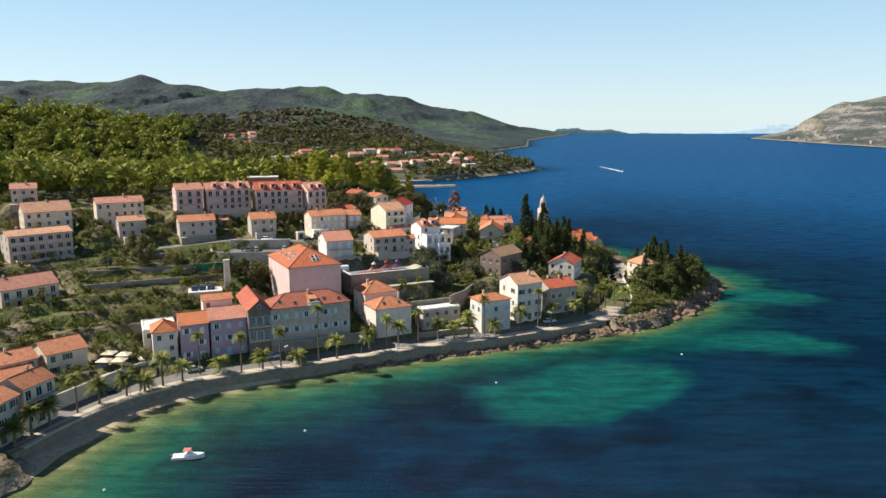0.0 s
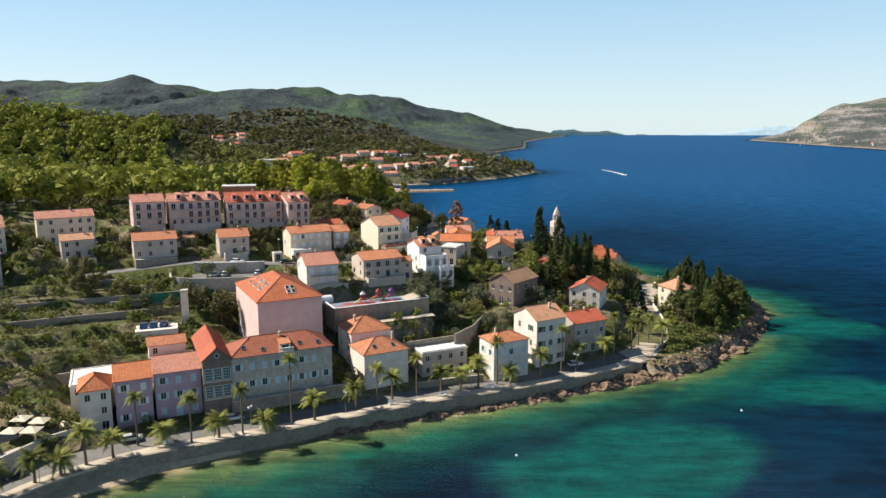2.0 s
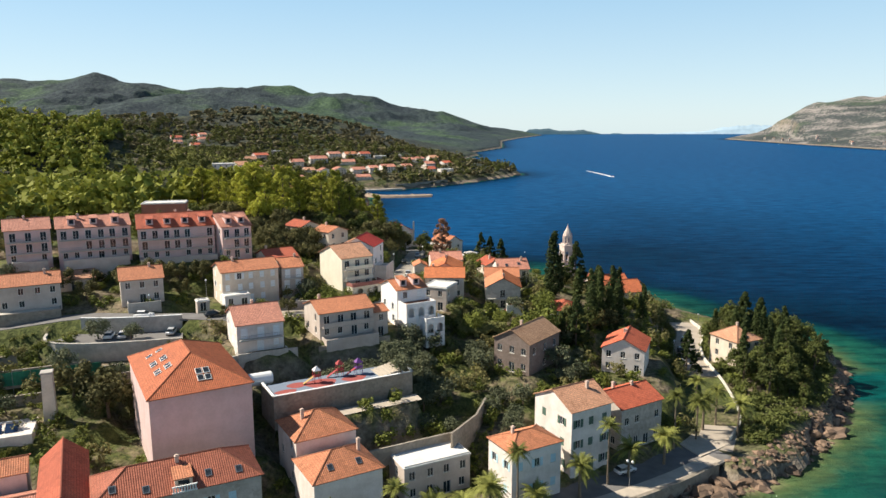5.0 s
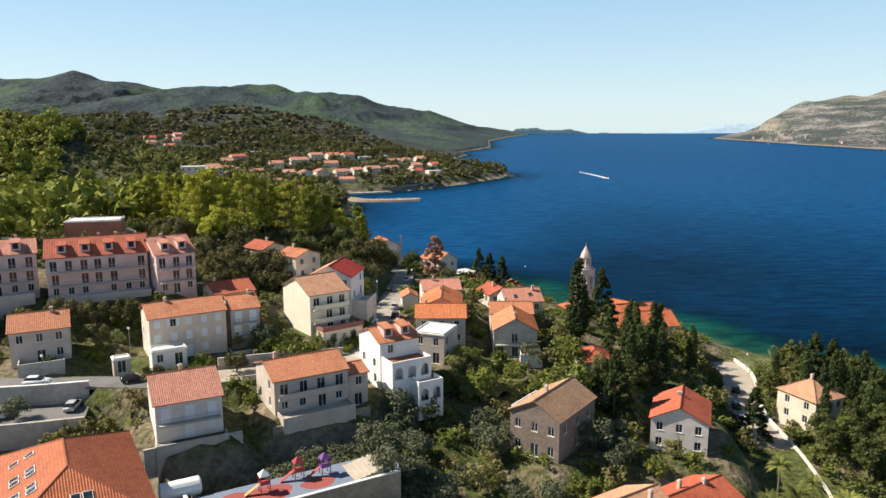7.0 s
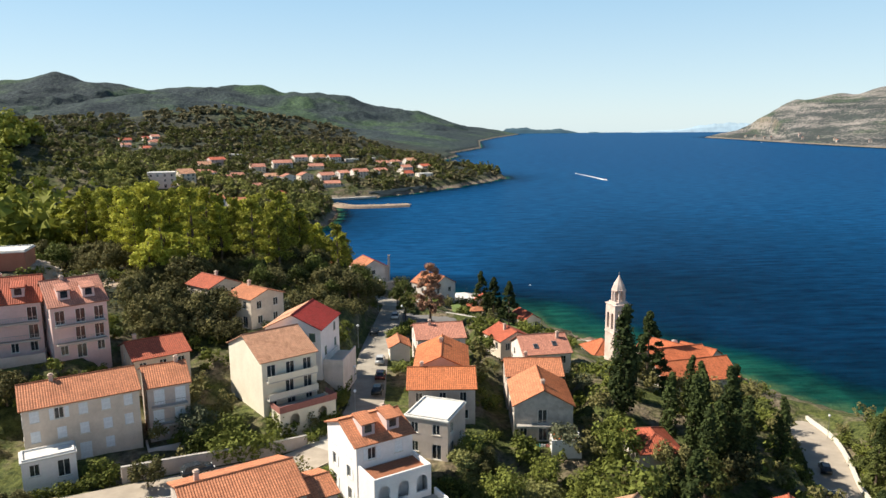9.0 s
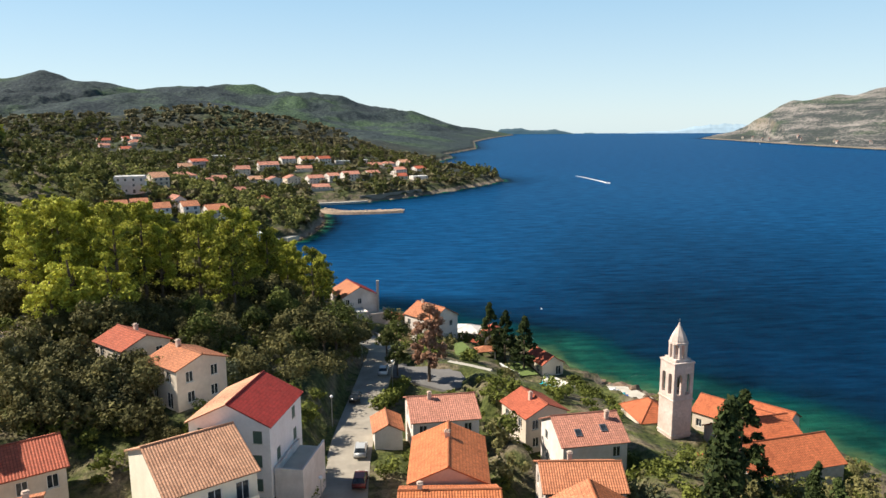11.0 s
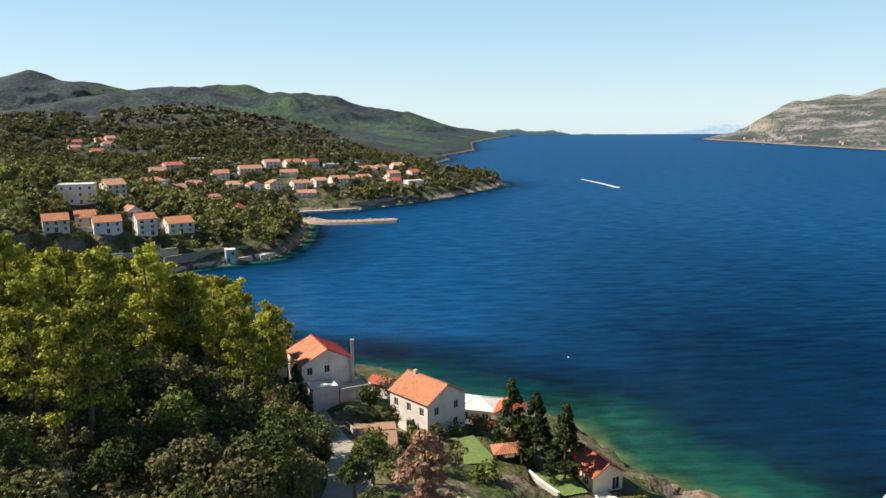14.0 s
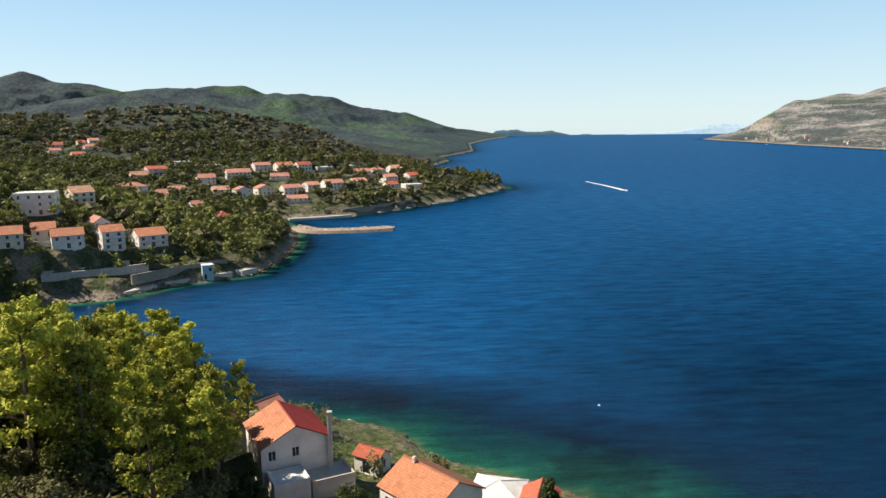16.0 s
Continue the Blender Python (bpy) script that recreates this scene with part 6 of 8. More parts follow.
for x, y, s in ((76, 255, 0.9), (79, 258, 1), (82, 253, 0.9), (85, 259, 1), (88, 262, 0.9), (91, 266, 0.8), (94, 270, 0.8), (97, 268, 0.7), (93, 276, 0.8), (87, 284, 0.9), (92, 288, 0.8), (84, 292, 0.8),
                (76, 248, 0.7), (80, 247, 0.7), (96, 278, 0.7), (99, 283, 0.7), (38, 296, 0.8), (32, 262, 0.9), (-3, 352, 0.8), (-1, 344, 0.8), (-1, 357, 0.9), (37.5, 262.7, 1.0), (75.8, 281.8, 0.95)):
    pts.append((x, y, s, rt.uniform(0, 360)))
# the wood above the town
foot = [(h0[0], h0[1], radians(h0[2]), h0[3], h0[4]) for h0 in HOUSES]
LINES = [smooth_line(p, 6) for p in STREETS.values()]


def free(x, y, gap=1.5):
    for hx, hy, a, L, D in foot:
        u, v = (x - hx) * math.cos(a) + (y - hy) * math.sin(a), -(x - hx) * math.sin(a) + (y - hy) * math.cos(a)
        if -gap < u < L + gap and -gap < v < D + gap:
            return False
    return all((p.x - x) ** 2 + (p.y - y) ** 2 > (4.5 + gap) ** 2 for ln in LINES for p in ln)


def coast(x, y):
    X, Y = np.array([float(x)]), np.array([float(y)])
    d = min(float(seg_dist(X, Y, s)[0][0]) for s in (SHORE_S, SHORE_N, SHORE_V))
    return d if inside(X, Y, LAND)[0] else -d


def wood_line(x):
    """Where the wood begins above the houses."""
    return float(np.interp(x, [-400, -165, -120, -80, -55, -45, -20, -9], [250, 275, 300, 312, 312, 300, 322, 340]))


near_pine, near_oak = pts, [(x, y, s, rt.uniform(0, 360)) for x, y, s in ((-90, 269, 1.1), (-84, 272, 0.9), (-70, 275, 1.15), (-65, 277, 0.95), (-59, 277.5, 1.0), (-100, 264, 1.0), (-77, 273, 0.9), (-52, 279, 1.0), (-96, 262, 0.9), (-62, 270, 0.8), (-81, 262, 0.9), (-68, 226, 1.3), (-56, 226, 1.1), (-90, 230, 1.1), (-98, 226, 1.2), (-104, 236, 1.3), (-46, 253, 0.6), (-34, 260, 0.7), (44, 268, 1.2), (40, 266, 1.0), (35, 268, 0.9), (28, 264, 0.9), (8, 268, 0.8), (26, 258, 1.0), (-33, 302.5, 0.95), (-37, 305.5, 1.0), (-40.5, 309, 1.05), (-44, 312.5, 1.0), (-48, 315.5, 1.05), (-30.5, 300.5, 0.7), (1.5, 389.0, 0.75), (-2.0, 391.0, 0.8), (5.5, 386.0, 0.7), (9.5, 384.0, 0.6), (-14.0, 391.5, 0.8), (-17.0, 395.5, 0.9), TREE_BIG)]
while len(near_pine) + len(near_oak) < 415:
    x, y = rt.uniform(-95, -9), rt.uniform(300, 478)
    if y > wood_line(x) and coast(x, y) > 5 and not (x > -42 and y > 428) and free(x, y, 0.5) and (x > -60 or y > 330) and not (x > -19 and 374 < y < 428) and not (-86 < x < -58 and 316 < y < 337):
        green = wavy(np.array([x]), np.array([y]), 13, 3.0)[0] * 1.8 + (y - 382) / 58 + (2.6 if y > 384 else 0.0)
        (near_pine if green > 0 else near_oak).append((x, y, (rt.uniform(0.9, 1.6) if green > 0 else rt.uniform(0.8, 1.45)), rt.uniform(0, 360)))
px = random.Random(4)
point_pine = [q for q in near_pine if q[0] > -5]
near_pine[:] = [q for q in near_pine if q[0] <= -5]
trees_here = 0
while trees_here < 40:
    x, y = px.uniform(70, 106), px.uniform(244, 300)
    if coast(x, y) > 5 and free(x, y, 2.2) and not (73 < x < 84 and 256 < y < 273):
        point_pine.append((x, y, px.uniform(0.55, 1.05), px.uniform(0, 360)))
        trees_here += 1
tall = [q for q in near_pine if q[1] > 335]
near_pine = [q for q in near_pine if q[1] <= 335]
spread(PROTO_TALL, [(x, y, (0.30 + 0.58 * s) * (1.0 if x < -30 else 0.82), turn) for x, y, s, turn in tall])
spread(PROTO_PINE, near_pine)
PROTO_POINT = tree("pine_tree", "dark green pine on the rocky point", trunk_mesh("trunk", [(0, 0, 0), (0.1, 0.1, 2.5), (0, 0.2, 5), (0.1, 0, 8)], [0.24, 0.2, 0.15, 0.06], [((0.1, 0.1, 3), (1.5, 0.6, 5.2), 0.09), ((0, 0.1, 3.6), (-1.4, -0.8, 5.6), 0.09)]),
                   leaf_mesh("crown", [(a * 0.8, b * 0.8, 1.6 + 0.8 * c, 1.0 * r) for a, b, c, r in crown_clumps("pine", 17)], 36, 0.3, POINT, 17, 0.8), group="pines")
spread(PROTO_POINT, point_pine)
WOODGREEN = leafy("wood_leaves", (0.008, 0.015, 0.005), (0.185, 0.215, 0.052))
PROTO_GREEN = tree("broadleaf_tree", "deep green broad-crowned tree in the wood", trunk_mesh("trunk", [(0, 0, 0), (0.1, 0, 1.2), (0, 0.1, 3.6)], [0.2, 0.16, 0.06], [((0, 0, 1.2), (1.2, 0.5, 3.0), 0.09), ((0, 0, 1.4), (-1.1, -0.6, 3.2), 0.08)]),
                   leaf_mesh("crown", [(a * 0.95, b * 0.95, c * 1.12, r) for a, b, c, r in crown_clumps("oak", 24)], 95, 0.27, WOODGREEN, 24), group="broadleaf trees")
PROTO_DARK = tree("conifer_tree", "dark pointed conifer standing in the wood", trunk_mesh("trunk", [(0, 0, 0), (0, 0, 4), (0, 0, 9)], [0.2, 0.13, 0.04]), leaf_mesh("crown", crown_clumps("fir", 26), 50, 0.32, CYP, 26, 0.55), group="conifers")
wood = [q for q in near_oak if q[1] > 330]
spread(PROTO_GREEN, [q for k, q in enumerate(wood) if k % 3 == 1])
spread(PROTO_DARK, [(x, y, 0.55 * s, turn) for k, (x, y, s, turn) in enumerate(wood) if k % 12 == 2])
spread(PROTO_OAK, [q for q in near_oak if q[1] <= 330] + [q for k, q in enumerate(wood) if k % 3 != 1 and k % 12 != 2])
PROTO_LIME = tree("broadleaf_tree", "broad sunlit yellow-green garden tree", trunk_mesh("trunk", [(0, 0, 0), (0.1, 0, 1.2), (0, 0.1, 3.2)], [0.2, 0.16, 0.06], [((0, 0, 1.2), (1.3, 0.4, 2.8), 0.09), ((0, 0, 1.4), (-1.2, -0.5, 3), 0.08)]),
                  leaf_mesh("crown", crown_clumps("oak", 14), 70, 0.30, SHRUB, 14), group="broadleaf trees")
spread(PROTO_LIME, [(25.7, 258.2, 1.75, 30), (28.3, 272.2, 1.25, 80), (21.4, 263.8, 1.0, 140), (10.2, 262.4, 1.05, 10), (3.0, 262.2, 0.9, 200), (17.0, 268.2, 0.8, 60), (6.8, 269.6, 0.75, 300), (-30.4, 270.4, 0.9, 20), (-26.6, 272.2, 1.05, 110), (-40.6, 262.6, 0.85, 170), (-35.6, 265.4, 0.7, 240)])
shrubs, olives = [], []
while len(shrubs) < 70:
    x, y = rt.uniform(-140, 60), rt.uniform(180, 330)
    if coast(x, y) > 16 and free(x, y, 0.4) and y < wood_line(min(x, -9)) + 10:
        shrubs.append((x, y, rt.uniform(0.7, 1.8), rt.uniform(0, 360)))
while len(olives) < 66:
    x, y = (rt.uniform(-10, 32), rt.uniform(222, 262)) if len(olives) < 40 else (rt.uniform(-130, 50), rt.uniform(190, 320))
    if coast(x, y) > 16 and free(x, y, 0.8):
        olives.append((x, y, rt.uniform(0.8, 1.4), rt.uniform(0, 360)))
spread(PROTO_SHRUB, shrubs)
olives += [(x, y, s, 40 * x) for x, y, s in ((-24, 231, 1.2), (-20.5, 233, 1.3), (-17, 234.5, 1.2), (-13.5, 236, 1.35), (-10, 238, 1.2), (-22, 235, 1.1), (-18, 238, 1.2), (-14, 240, 1.2), (-9, 242, 1.3), (-5, 240, 1.2), (-3, 236, 1.1))]
spread(PROTO_OLIVE, olives)


def joined(name, templates, places, material, label, category):
    """Many plants as one mesh."""
    vs = []
    for k, (x, y, z, s, t) in enumerate(places):
        v = templates[k % len(templates)]
        c, sn = math.cos(t), math.sin(t)
        R = np.array([[c, sn, 0], [-sn, c, 0], [0, 0, 1]]) * s
        vs.append(v @ R + (x, y, z))
    v = np.concatenate(vs)
    n = len(v) // 3
    me = bpy.data.meshes.new(name)
    me.vertices.add(3 * n)
    me.vertices.foreach_set("co", v.astype(np.float32).ravel())
    me.loops.add(3 * n)
    me.loops.foreach_set("vertex_index", np.arange(3 * n, dtype=np.int32))
    me.polygons.add(n)
    me.polygons.foreach_set("loop_start", np.arange(0, 3 * n, 3, dtype=np.int32))
    me.update(calc_edges=True)
    me.materials.append(material)
    return tagged(new(name, me), label, category, kind="stuff")


def template(kind, seed, leaves, size, flat=1.0):
    me = leaf_mesh("t", crown_clumps(kind, seed, True), leaves, size, PINE, seed, flat)
    v = np.zeros(len(me.vertices) * 3, np.float32)
    me.vertices.foreach_get("co", v)
    bpy.data.meshes.remove(me)
    return v.reshape(-1, 3)


def scatter(n, x0, x1, y0, y1, test, smin_, smax_, seed):
    g = np.random.default_rng(seed)
    X, Y = g.uniform(x0, x1, n), g.uniform(y0, y1, n)
    ok = test(X, Y)
    X, Y = X[ok], Y[ok]
    Z = ground(X, Y)
    return list(zip(X, Y, Z, g.uniform(smin_, smax_, len(X)), g.uniform(0, 6.28, len(X))))


WL = ([-400, -165, -120, -80, -55, -45, -20, -9, 100], [250, 275, 300, 312, 312, 300, 322, 340, 9999])


def in_wood(X, Y):
    d = np.minimum(seg_dist(X, Y, SHORE_N)[0], seg_dist(X, Y, SHORE_V)[0])
    hand = (X > -95) & (Y < 478)
    return inside(X, Y, LAND) & (Y > np.interp(X, *WL)) & (d > 5) & ~hand & ((Y < 560) | ((X < -205 - 0.3 * (Y - 560)) & (Y < 720)))


tp = [template("pine", s, 6, 1.35, 0.75) for s in (21, 22, 23)]
joined("forest", tp, scatter(4300, -560, 0, 240, 720, in_wood, 0.8, 2.0, 31), FARPINE, "dense pine wood covering the hill behind the town", "forest")
tu = [template("shrub", s, 18, 0.17) * 1.7 for s in (61, 62)]


def under_trees(X, Y):
    d = seg_dist(X, Y, SHORE_N)[0]
    ok = inside(X, Y, LAND) & (Y > np.interp(X, *WL) - 4) & (d > 4) & (Y < 480) & ~((X > -86) & (X < -58) & (Y > 314) & (Y < 338))
    for hx, hy, a, L, D in foot:
        u, v = (X - hx) * math.cos(a) + (Y - hy) * math.sin(a), -(X - hx) * math.sin(a) + (Y - hy) * math.cos(a)
        ok &= ~((u > -1.8) & (u < L + 1.8) & (v > -2.5) & (v < D + 1.8))
    for ln in LINES:
        for p in ln:
            ok &= np.hypot(X - p.x, Y - p.y) > 5.4
    return ok


joined("undergrowth", tu, scatter(1700, -110, -9, 296, 480, under_trees, 0.7, 1.5, 37), OAK, "dark undergrowth below the trees of the wood", "undergrowth")
vil = np.array([(x + 0.5 * L * math.cos(radians(a)) - 4 * math.sin(radians(a)), y + 0.5 * L * math.sin(radians(a)) + 4 * math.cos(radians(a))) for x, y, a, L, *_ in VILLAGE])


def in_vale(X, Y):
    d = seg_dist(X, Y, SHORE_V)[0]
    hit = np.min(np.hypot(X[:, None] - vil[None, :, 0], Y[:, None] - vil[None, :, 1] + 2), 1)
    return inside(X, Y, LAND) & (d > 3.5) & (hit > np.where(Y > 760, 11.5, 8.4)) & (wavy(X, Y, 40, 2.0) > -0.75)


joined("forest", tp, scatter(3400, -420, 150, 565, 1120, in_vale, 0.40, 1.15, 32), OAKGREEN, "trees between the houses across the bay", "forest")
joined("forest", tp, scatter(420, -190, -40, 570, 730, in_vale, 0.45, 1.05, 36), OAKGREEN, "leafy trees round the nearest houses across the bay", "forest")
ts = [template("shrub", s, 3, 1.0) * 2.6 for s in (41, 42)]

joined("maquis", ts, scatter(7000, -1000, 160, 640, 1500, in_vale, 0.7, 1.5, 33), MAQUIS, "dark scrub covering the far slopes", "scrub")


def in_gardens(X, Y):
    d = np.minimum(seg_dist(X, Y, SHORE_S)[0], seg_dist(X, Y, SHORE_N)[0])
    ok = inside(X, Y, LAND) & ((d > 12) | ((X > 64) & (d > 5))) & (Y < np.interp(X, *WL) + 25)
    for hx, hy, a, L, D in foot + KEEP:
        u, v = (X - hx) * math.cos(a) + (Y - hy) * math.sin(a), -(X - hx) * math.sin(a) + (Y - hy) * math.cos(a)
        ok &= ~((u > -1.3) & (u < L + 1.3) & (v > -1.3) & (v < D + 1.3))
    for ln in LINES:
        for p in ln:
            ok &= np.hypot(X - p.x, Y - p.y) > 5.2
        beds = (X < -52) & (X > -135) & (Y > 183) & (Y < 252)
    rows = np.mod(0.906 * Y - 0.423 * X, 5.2) < 3.5
    ok &= ~((X > 17) & (X < 50) & (Y > 343) & (Y < 368))
    return ok & (wavy(X, Y, 8, 3.0) > -0.3) & (~beds | (rows & (wavy(X, Y, 12, 1.0) > -0.8)))


tg = [template("shrub", s, 17, 0.27) for s in (51, 52, 53)]
joined("garden_bushes", tg, scatter(7000, -230, 105, 150, 420, in_gardens, 0.5, 1.8, 34), SHRUB, "green bushes and hedges filling the garden terraces", "bushes")
to = [template("oak", s, 20, 0.5) * 0.8 for s in (55, 56)]
joined("garden_trees", to, scatter(1100, -230, 100, 170, 420, in_gardens, 0.6, 1.15, 35), OAK, "small evergreen trees between the houses", "trees")


# ---- rocks on the shore ----
def rock_mesh(seed):
    g = random.Random(seed)
    bm = bmesh.new()
    bmesh.ops.create_icosphere(bm, subdivisions=2, radius=1.0)
    off = Vector((g.uniform(0, 50), g.uniform(0, 50), g.uniform(0, 50)))
    for v in bm.verts:
        k = 1 + 0.75 * noise.noise(v.co * 1.1 + off) + 0.45 * noise.noise(v.co * 2.9 + off)
        v.co = Vector((v.co.x * 1.35, v.co.y, v.co.z * 0.62)) * k
    me = bpy.data.meshes.new("rock")
    bm.to_mesh(me)
    bm.free()
    me.materials.append(ROCK)
    return me


def boulder(me):
    return tagged(new("shore_rock", me), "weathered brown limestone boulder at the water's edge", "rock", "shore rocks")


rr = random.Random(77)
protos = [boulder(rock_mesh(k)) for k in range(4)]
used = set()
south, north = smooth_line(SHORE_S[8:], 1.0), smooth_line(SHORE_N[:9], 1.0)
count = 0
while count < 210:
    if count < 175:
        p = rr.choice(south)
        if p.x < -24 and rr.random() < 0.93:
            continue
    else:
        p = rr.choice(north)
    k = rr.randrange(4)
    s = rr.choice((0.6, 0.8, 1.0, 1.2, 1.6, 2.1)) * (0.85 if p.x < 30 else 1.05)
    ins = rr.uniform(-2.4, 0.2) if p.x < 45 else rr.uniform(-2.2, 2.6)
    x, y = p.x - ins * 0.42 + rr.uniform(-0.8, 0.8), p.y + ins * 0.9
    if p.x > 85:
        x, y = p.x - ins * 0.9, p.y + ins * 0.3
    if count >= 175:
        x, y = p.x - ins * 0.6, p.y - ins * 0.7
    z = max(0.0, min(2.2, 0.5 * ins if p.x > 40 else 0.12 * ins)) + 0.05
    m = pose(x, y, z, rr.uniform(-20, 20), rr.uniform(-20, 20), rr.uniform(0, 360))
    if k not in used:
        used.add(k)
        protos[k].matrix_world = m @ Matrix.Diagonal((s, s, s, 1))
    else:
        c = copy_thing(protos[k], m)
        c.scale = (s, s, s)
    count += 1


def stone_field(name, spots, label, sub=1, material=ROCK):
    """Many stones as one mesh; spots of x, y, z, size."""
    bm = bmesh.new()
    bmesh.ops.create_icosphere(bm, subdivisions=sub, radius=1.0)
    base = np.array([v.co[:] for v in bm.verts])
    tri = np.array([[v.index for v in f.verts] for f in bm.faces])
    bm.free()
    g = np.random.default_rng(len(spots))
    V, F = [], []
    for k, (x, y, z, s) in enumerate(spots):
        a = g.uniform(0, 6.28)
        w = base * (1 + 0.3 * np.sin(base @ g.normal(size=(3, 1)) * 3 + a) + g.normal(0, 0.07, (len(base), 1)))
        w = w * s * np.array([g.uniform(0.9, 1.6), g.uniform(0.8, 1.1), g.uniform(0.45, 0.8)])
        c, n = math.cos(a), math.sin(a)
        V.append(w @ np.array([[c, n, 0], [-n, c, 0], [0, 0, 1]]) + (x, y, z))
        F.append(tri + k * len(base))
    me = bpy.data.meshes.new(name)
    me.from_pydata(np.concatenate(V).tolist(), [], np.concatenate(F).tolist())
    me.materials.append(material)
    return tagged(new(name, me), label, "rocks", kind="stuff")


spots = []
for p in south:
    if p.x > -30:
        for k in range(5):
            ins = rr.uniform(-2.6, 0.4 if p.x < 45 else 3.2)
            x, y = p.x - ins * (0.42 if p.x < 85 else 0.9) + rr.uniform(-0.5, 0.5), p.y + ins * (0.9 if p.x < 85 else 0.3)
            spots.append((x, y, max(0, min(2.0, 0.22 * ins)) if p.x < 45 else max(0.0, gz(x, y) - 0.15), rr.uniform(0.25, 0.8)))
for p in north + smooth_line(SHORE_N[8:], 2.0) + smooth_line(SHORE_V[:12], 2.5):
    for k in range(3):
        spots.append((p.x + rr.uniform(-1.8, 1.2), p.y + rr.uniform(-1.8, 1.2), rr.uniform(0, 0.5), rr.uniform(0.3, 1.0)))
stone_field("shore_stones", spots, "broken brown rock along the water's edge")
heap = [(-72 + rr.gauss(0, 5), 329 + rr.gauss(0, 4), 0, rr.uniform(0.3, 1.1)) for k in range(170)]
stone_field("rubble_heap", [(x, y, gz(x, y) + 0.1, s) for x, y, z, s in heap], "pale rubble on the cleared ground above the row", 1, plain("pale_rubble", (0.44, 0.36, 0.28), 0.95, var=0.25))


# ---- vehicles ----
def car_mesh(paint):
    """A small hatchback: x ahead."""
    ob = empty("car", Matrix(), "parked small car", "car", "parked cars")
    bm = bmesh.new()
    prof = [(-2.0, 0.35), (-2.05, 0.75), (-1.9, 0.95), (-1.75, 1.0), (0.95, 0.98), (1.75, 0.85), (2.0, 0.65), (2.05, 0.35)]
    L = [bm.verts.new((x, -0.84, z)) for x, z in prof]
    R = [bm.verts.new((x, 0.84, z)) for x, z in prof]
    for i in range(len(prof) - 1):
        bm.faces.new((L[i], L[i + 1], R[i + 1], R[i]))
    bm.faces.new(L[::-1])
    bm.faces.new(R)
    bm.faces.new((L[0], R[0], R[-1], L[-1]))
    bmesh.ops.bevel(bm, geom=bm.edges[:], offset=0.06, segments=2, affect="EDGES")
    part("body", bm, paint, ob, smooth=True)
    bm = bmesh.new()
    lo, hi = [(-1.8, 0.985), (0.95, 0.985)], [(-1.35, 1.46), (0.2, 1.46)]
    v = [bm.verts.new(p) for p in ((-1.85, -0.78, 0.97), (1.0, -0.78, 0.97), (1.0, 0.78, 0.97), (-1.85, 0.78, 0.97), (-1.45, -0.64, 1.42), (0.25, -0.64, 1.42), (0.25, 0.64, 1.42), (-1.45, 0.64, 1.42))]
    for f in ((4, 5, 6, 7), (0, 1, 5, 4), (1, 2, 6, 5), (2, 3, 7, 6), (3, 0, 4, 7)):
        bm.faces.new([v[k] for k in f])
    part("glazing", bm, GLASS, ob)
    bm = bmesh.new()
    box(bm, -1.42, -0.62, 1.425, 0.22, 0.62, 1.47, 0.02)
    part("roof", bm, paint, ob)
    tyre = plain("tyre_rubber", (0.02, 0.02, 0.02), 0.8)
    for x in (-1.25, 1.3):
        for y in (-0.8, 0.8):
            bm = bmesh.new()
            tube(bm, [(0, -0.1, 0), (0, 0.1, 0)], [0.31, 0.31], 14)
            w = part("wheel", bm, tyre, ob)
            w.location = (x, y, 0.31)
            bm = bmesh.new()
            tube(bm, [(0, -0.115, 0), (0, 0.115, 0)], [0.19, 0.19], 10)
            part("rim", bm, METAL, w)
    for y in (-0.6, 0.6):
        bm = bmesh.new()
        box(bm, 1.93, y - 0.16, 0.62, 2.04, y + 0.16, 0.74)
        part("headlight", bm, WHITE, ob)
    return ob


def paint(name, col):
    return plain(name, col, 0.25, 0.0, 0.03)


PAINTS = {"white": paint("white_car_paint", (0.75, 0.75, 0.75)), "dark": paint("dark_car_paint", (0.03, 0.035, 0.04)), "silver": paint("silver_car_paint", (0.45, 0.46, 0.47)),
          "blue": paint("blue_car_paint", (0.02, 0.03, 0.09)), "red": paint("dark_red_car_paint", (0.14, 0.02, 0.02))}
protos = {}
for x, y, z, yaw, c in ((-69, 245.2, 21.05, 100, "white"), (-66.2, 245.4, 21.05, 100, "white"), (-56.8, 247.6, 21.05, 95, "silver"), (-64, 251.6, 23.68, 5, "white"), (-49.4, 253.6, 23.25, 30, "dark"),
                        (-6.4, 300.4, 20.5, 86, "red"), (-6.8, 293.4, 20.42, 84, "dark"), (-5.2, 283.5, 20.25, 30, "white"), (-6.6, 308.6, 20.58, 88, "silver"), (-3.6, 342.5, 19.9, 86, "white"), (-8.2, 329, 20.25, 86, "dark"),
                        (71.9, 289.4, 4.62, 66, "dark"), (67.0, 279.0, 5.12, 72, "dark"), (64.4, 271.2, 5.42, 80, "silver"), (-29.0, 263.6, 21.98, 30, "dark"), (33.8, 216.9, 2.92, 25, "white"), (-63.6, 171.8, 2.92, 28, "silver"), (-78.6, 157.2, 2.92, 50, "blue"), (-46, 182.0, 2.92, 26, "white")):
    if c not in protos:
        protos[c] = car_mesh(PAINTS[c])
        protos[c]["label"] = f"parked {c} hatchback on the roadside"
        protos[c].matrix_world = pose(x, y, z, 0, 0, yaw)
    else:
        copy_thing(protos[c], pose(x, y, z, 0, 0, yaw))

# ---- boats and buoys ----
HULL = paint("white_hull", (0.78, 0.79, 0.80))


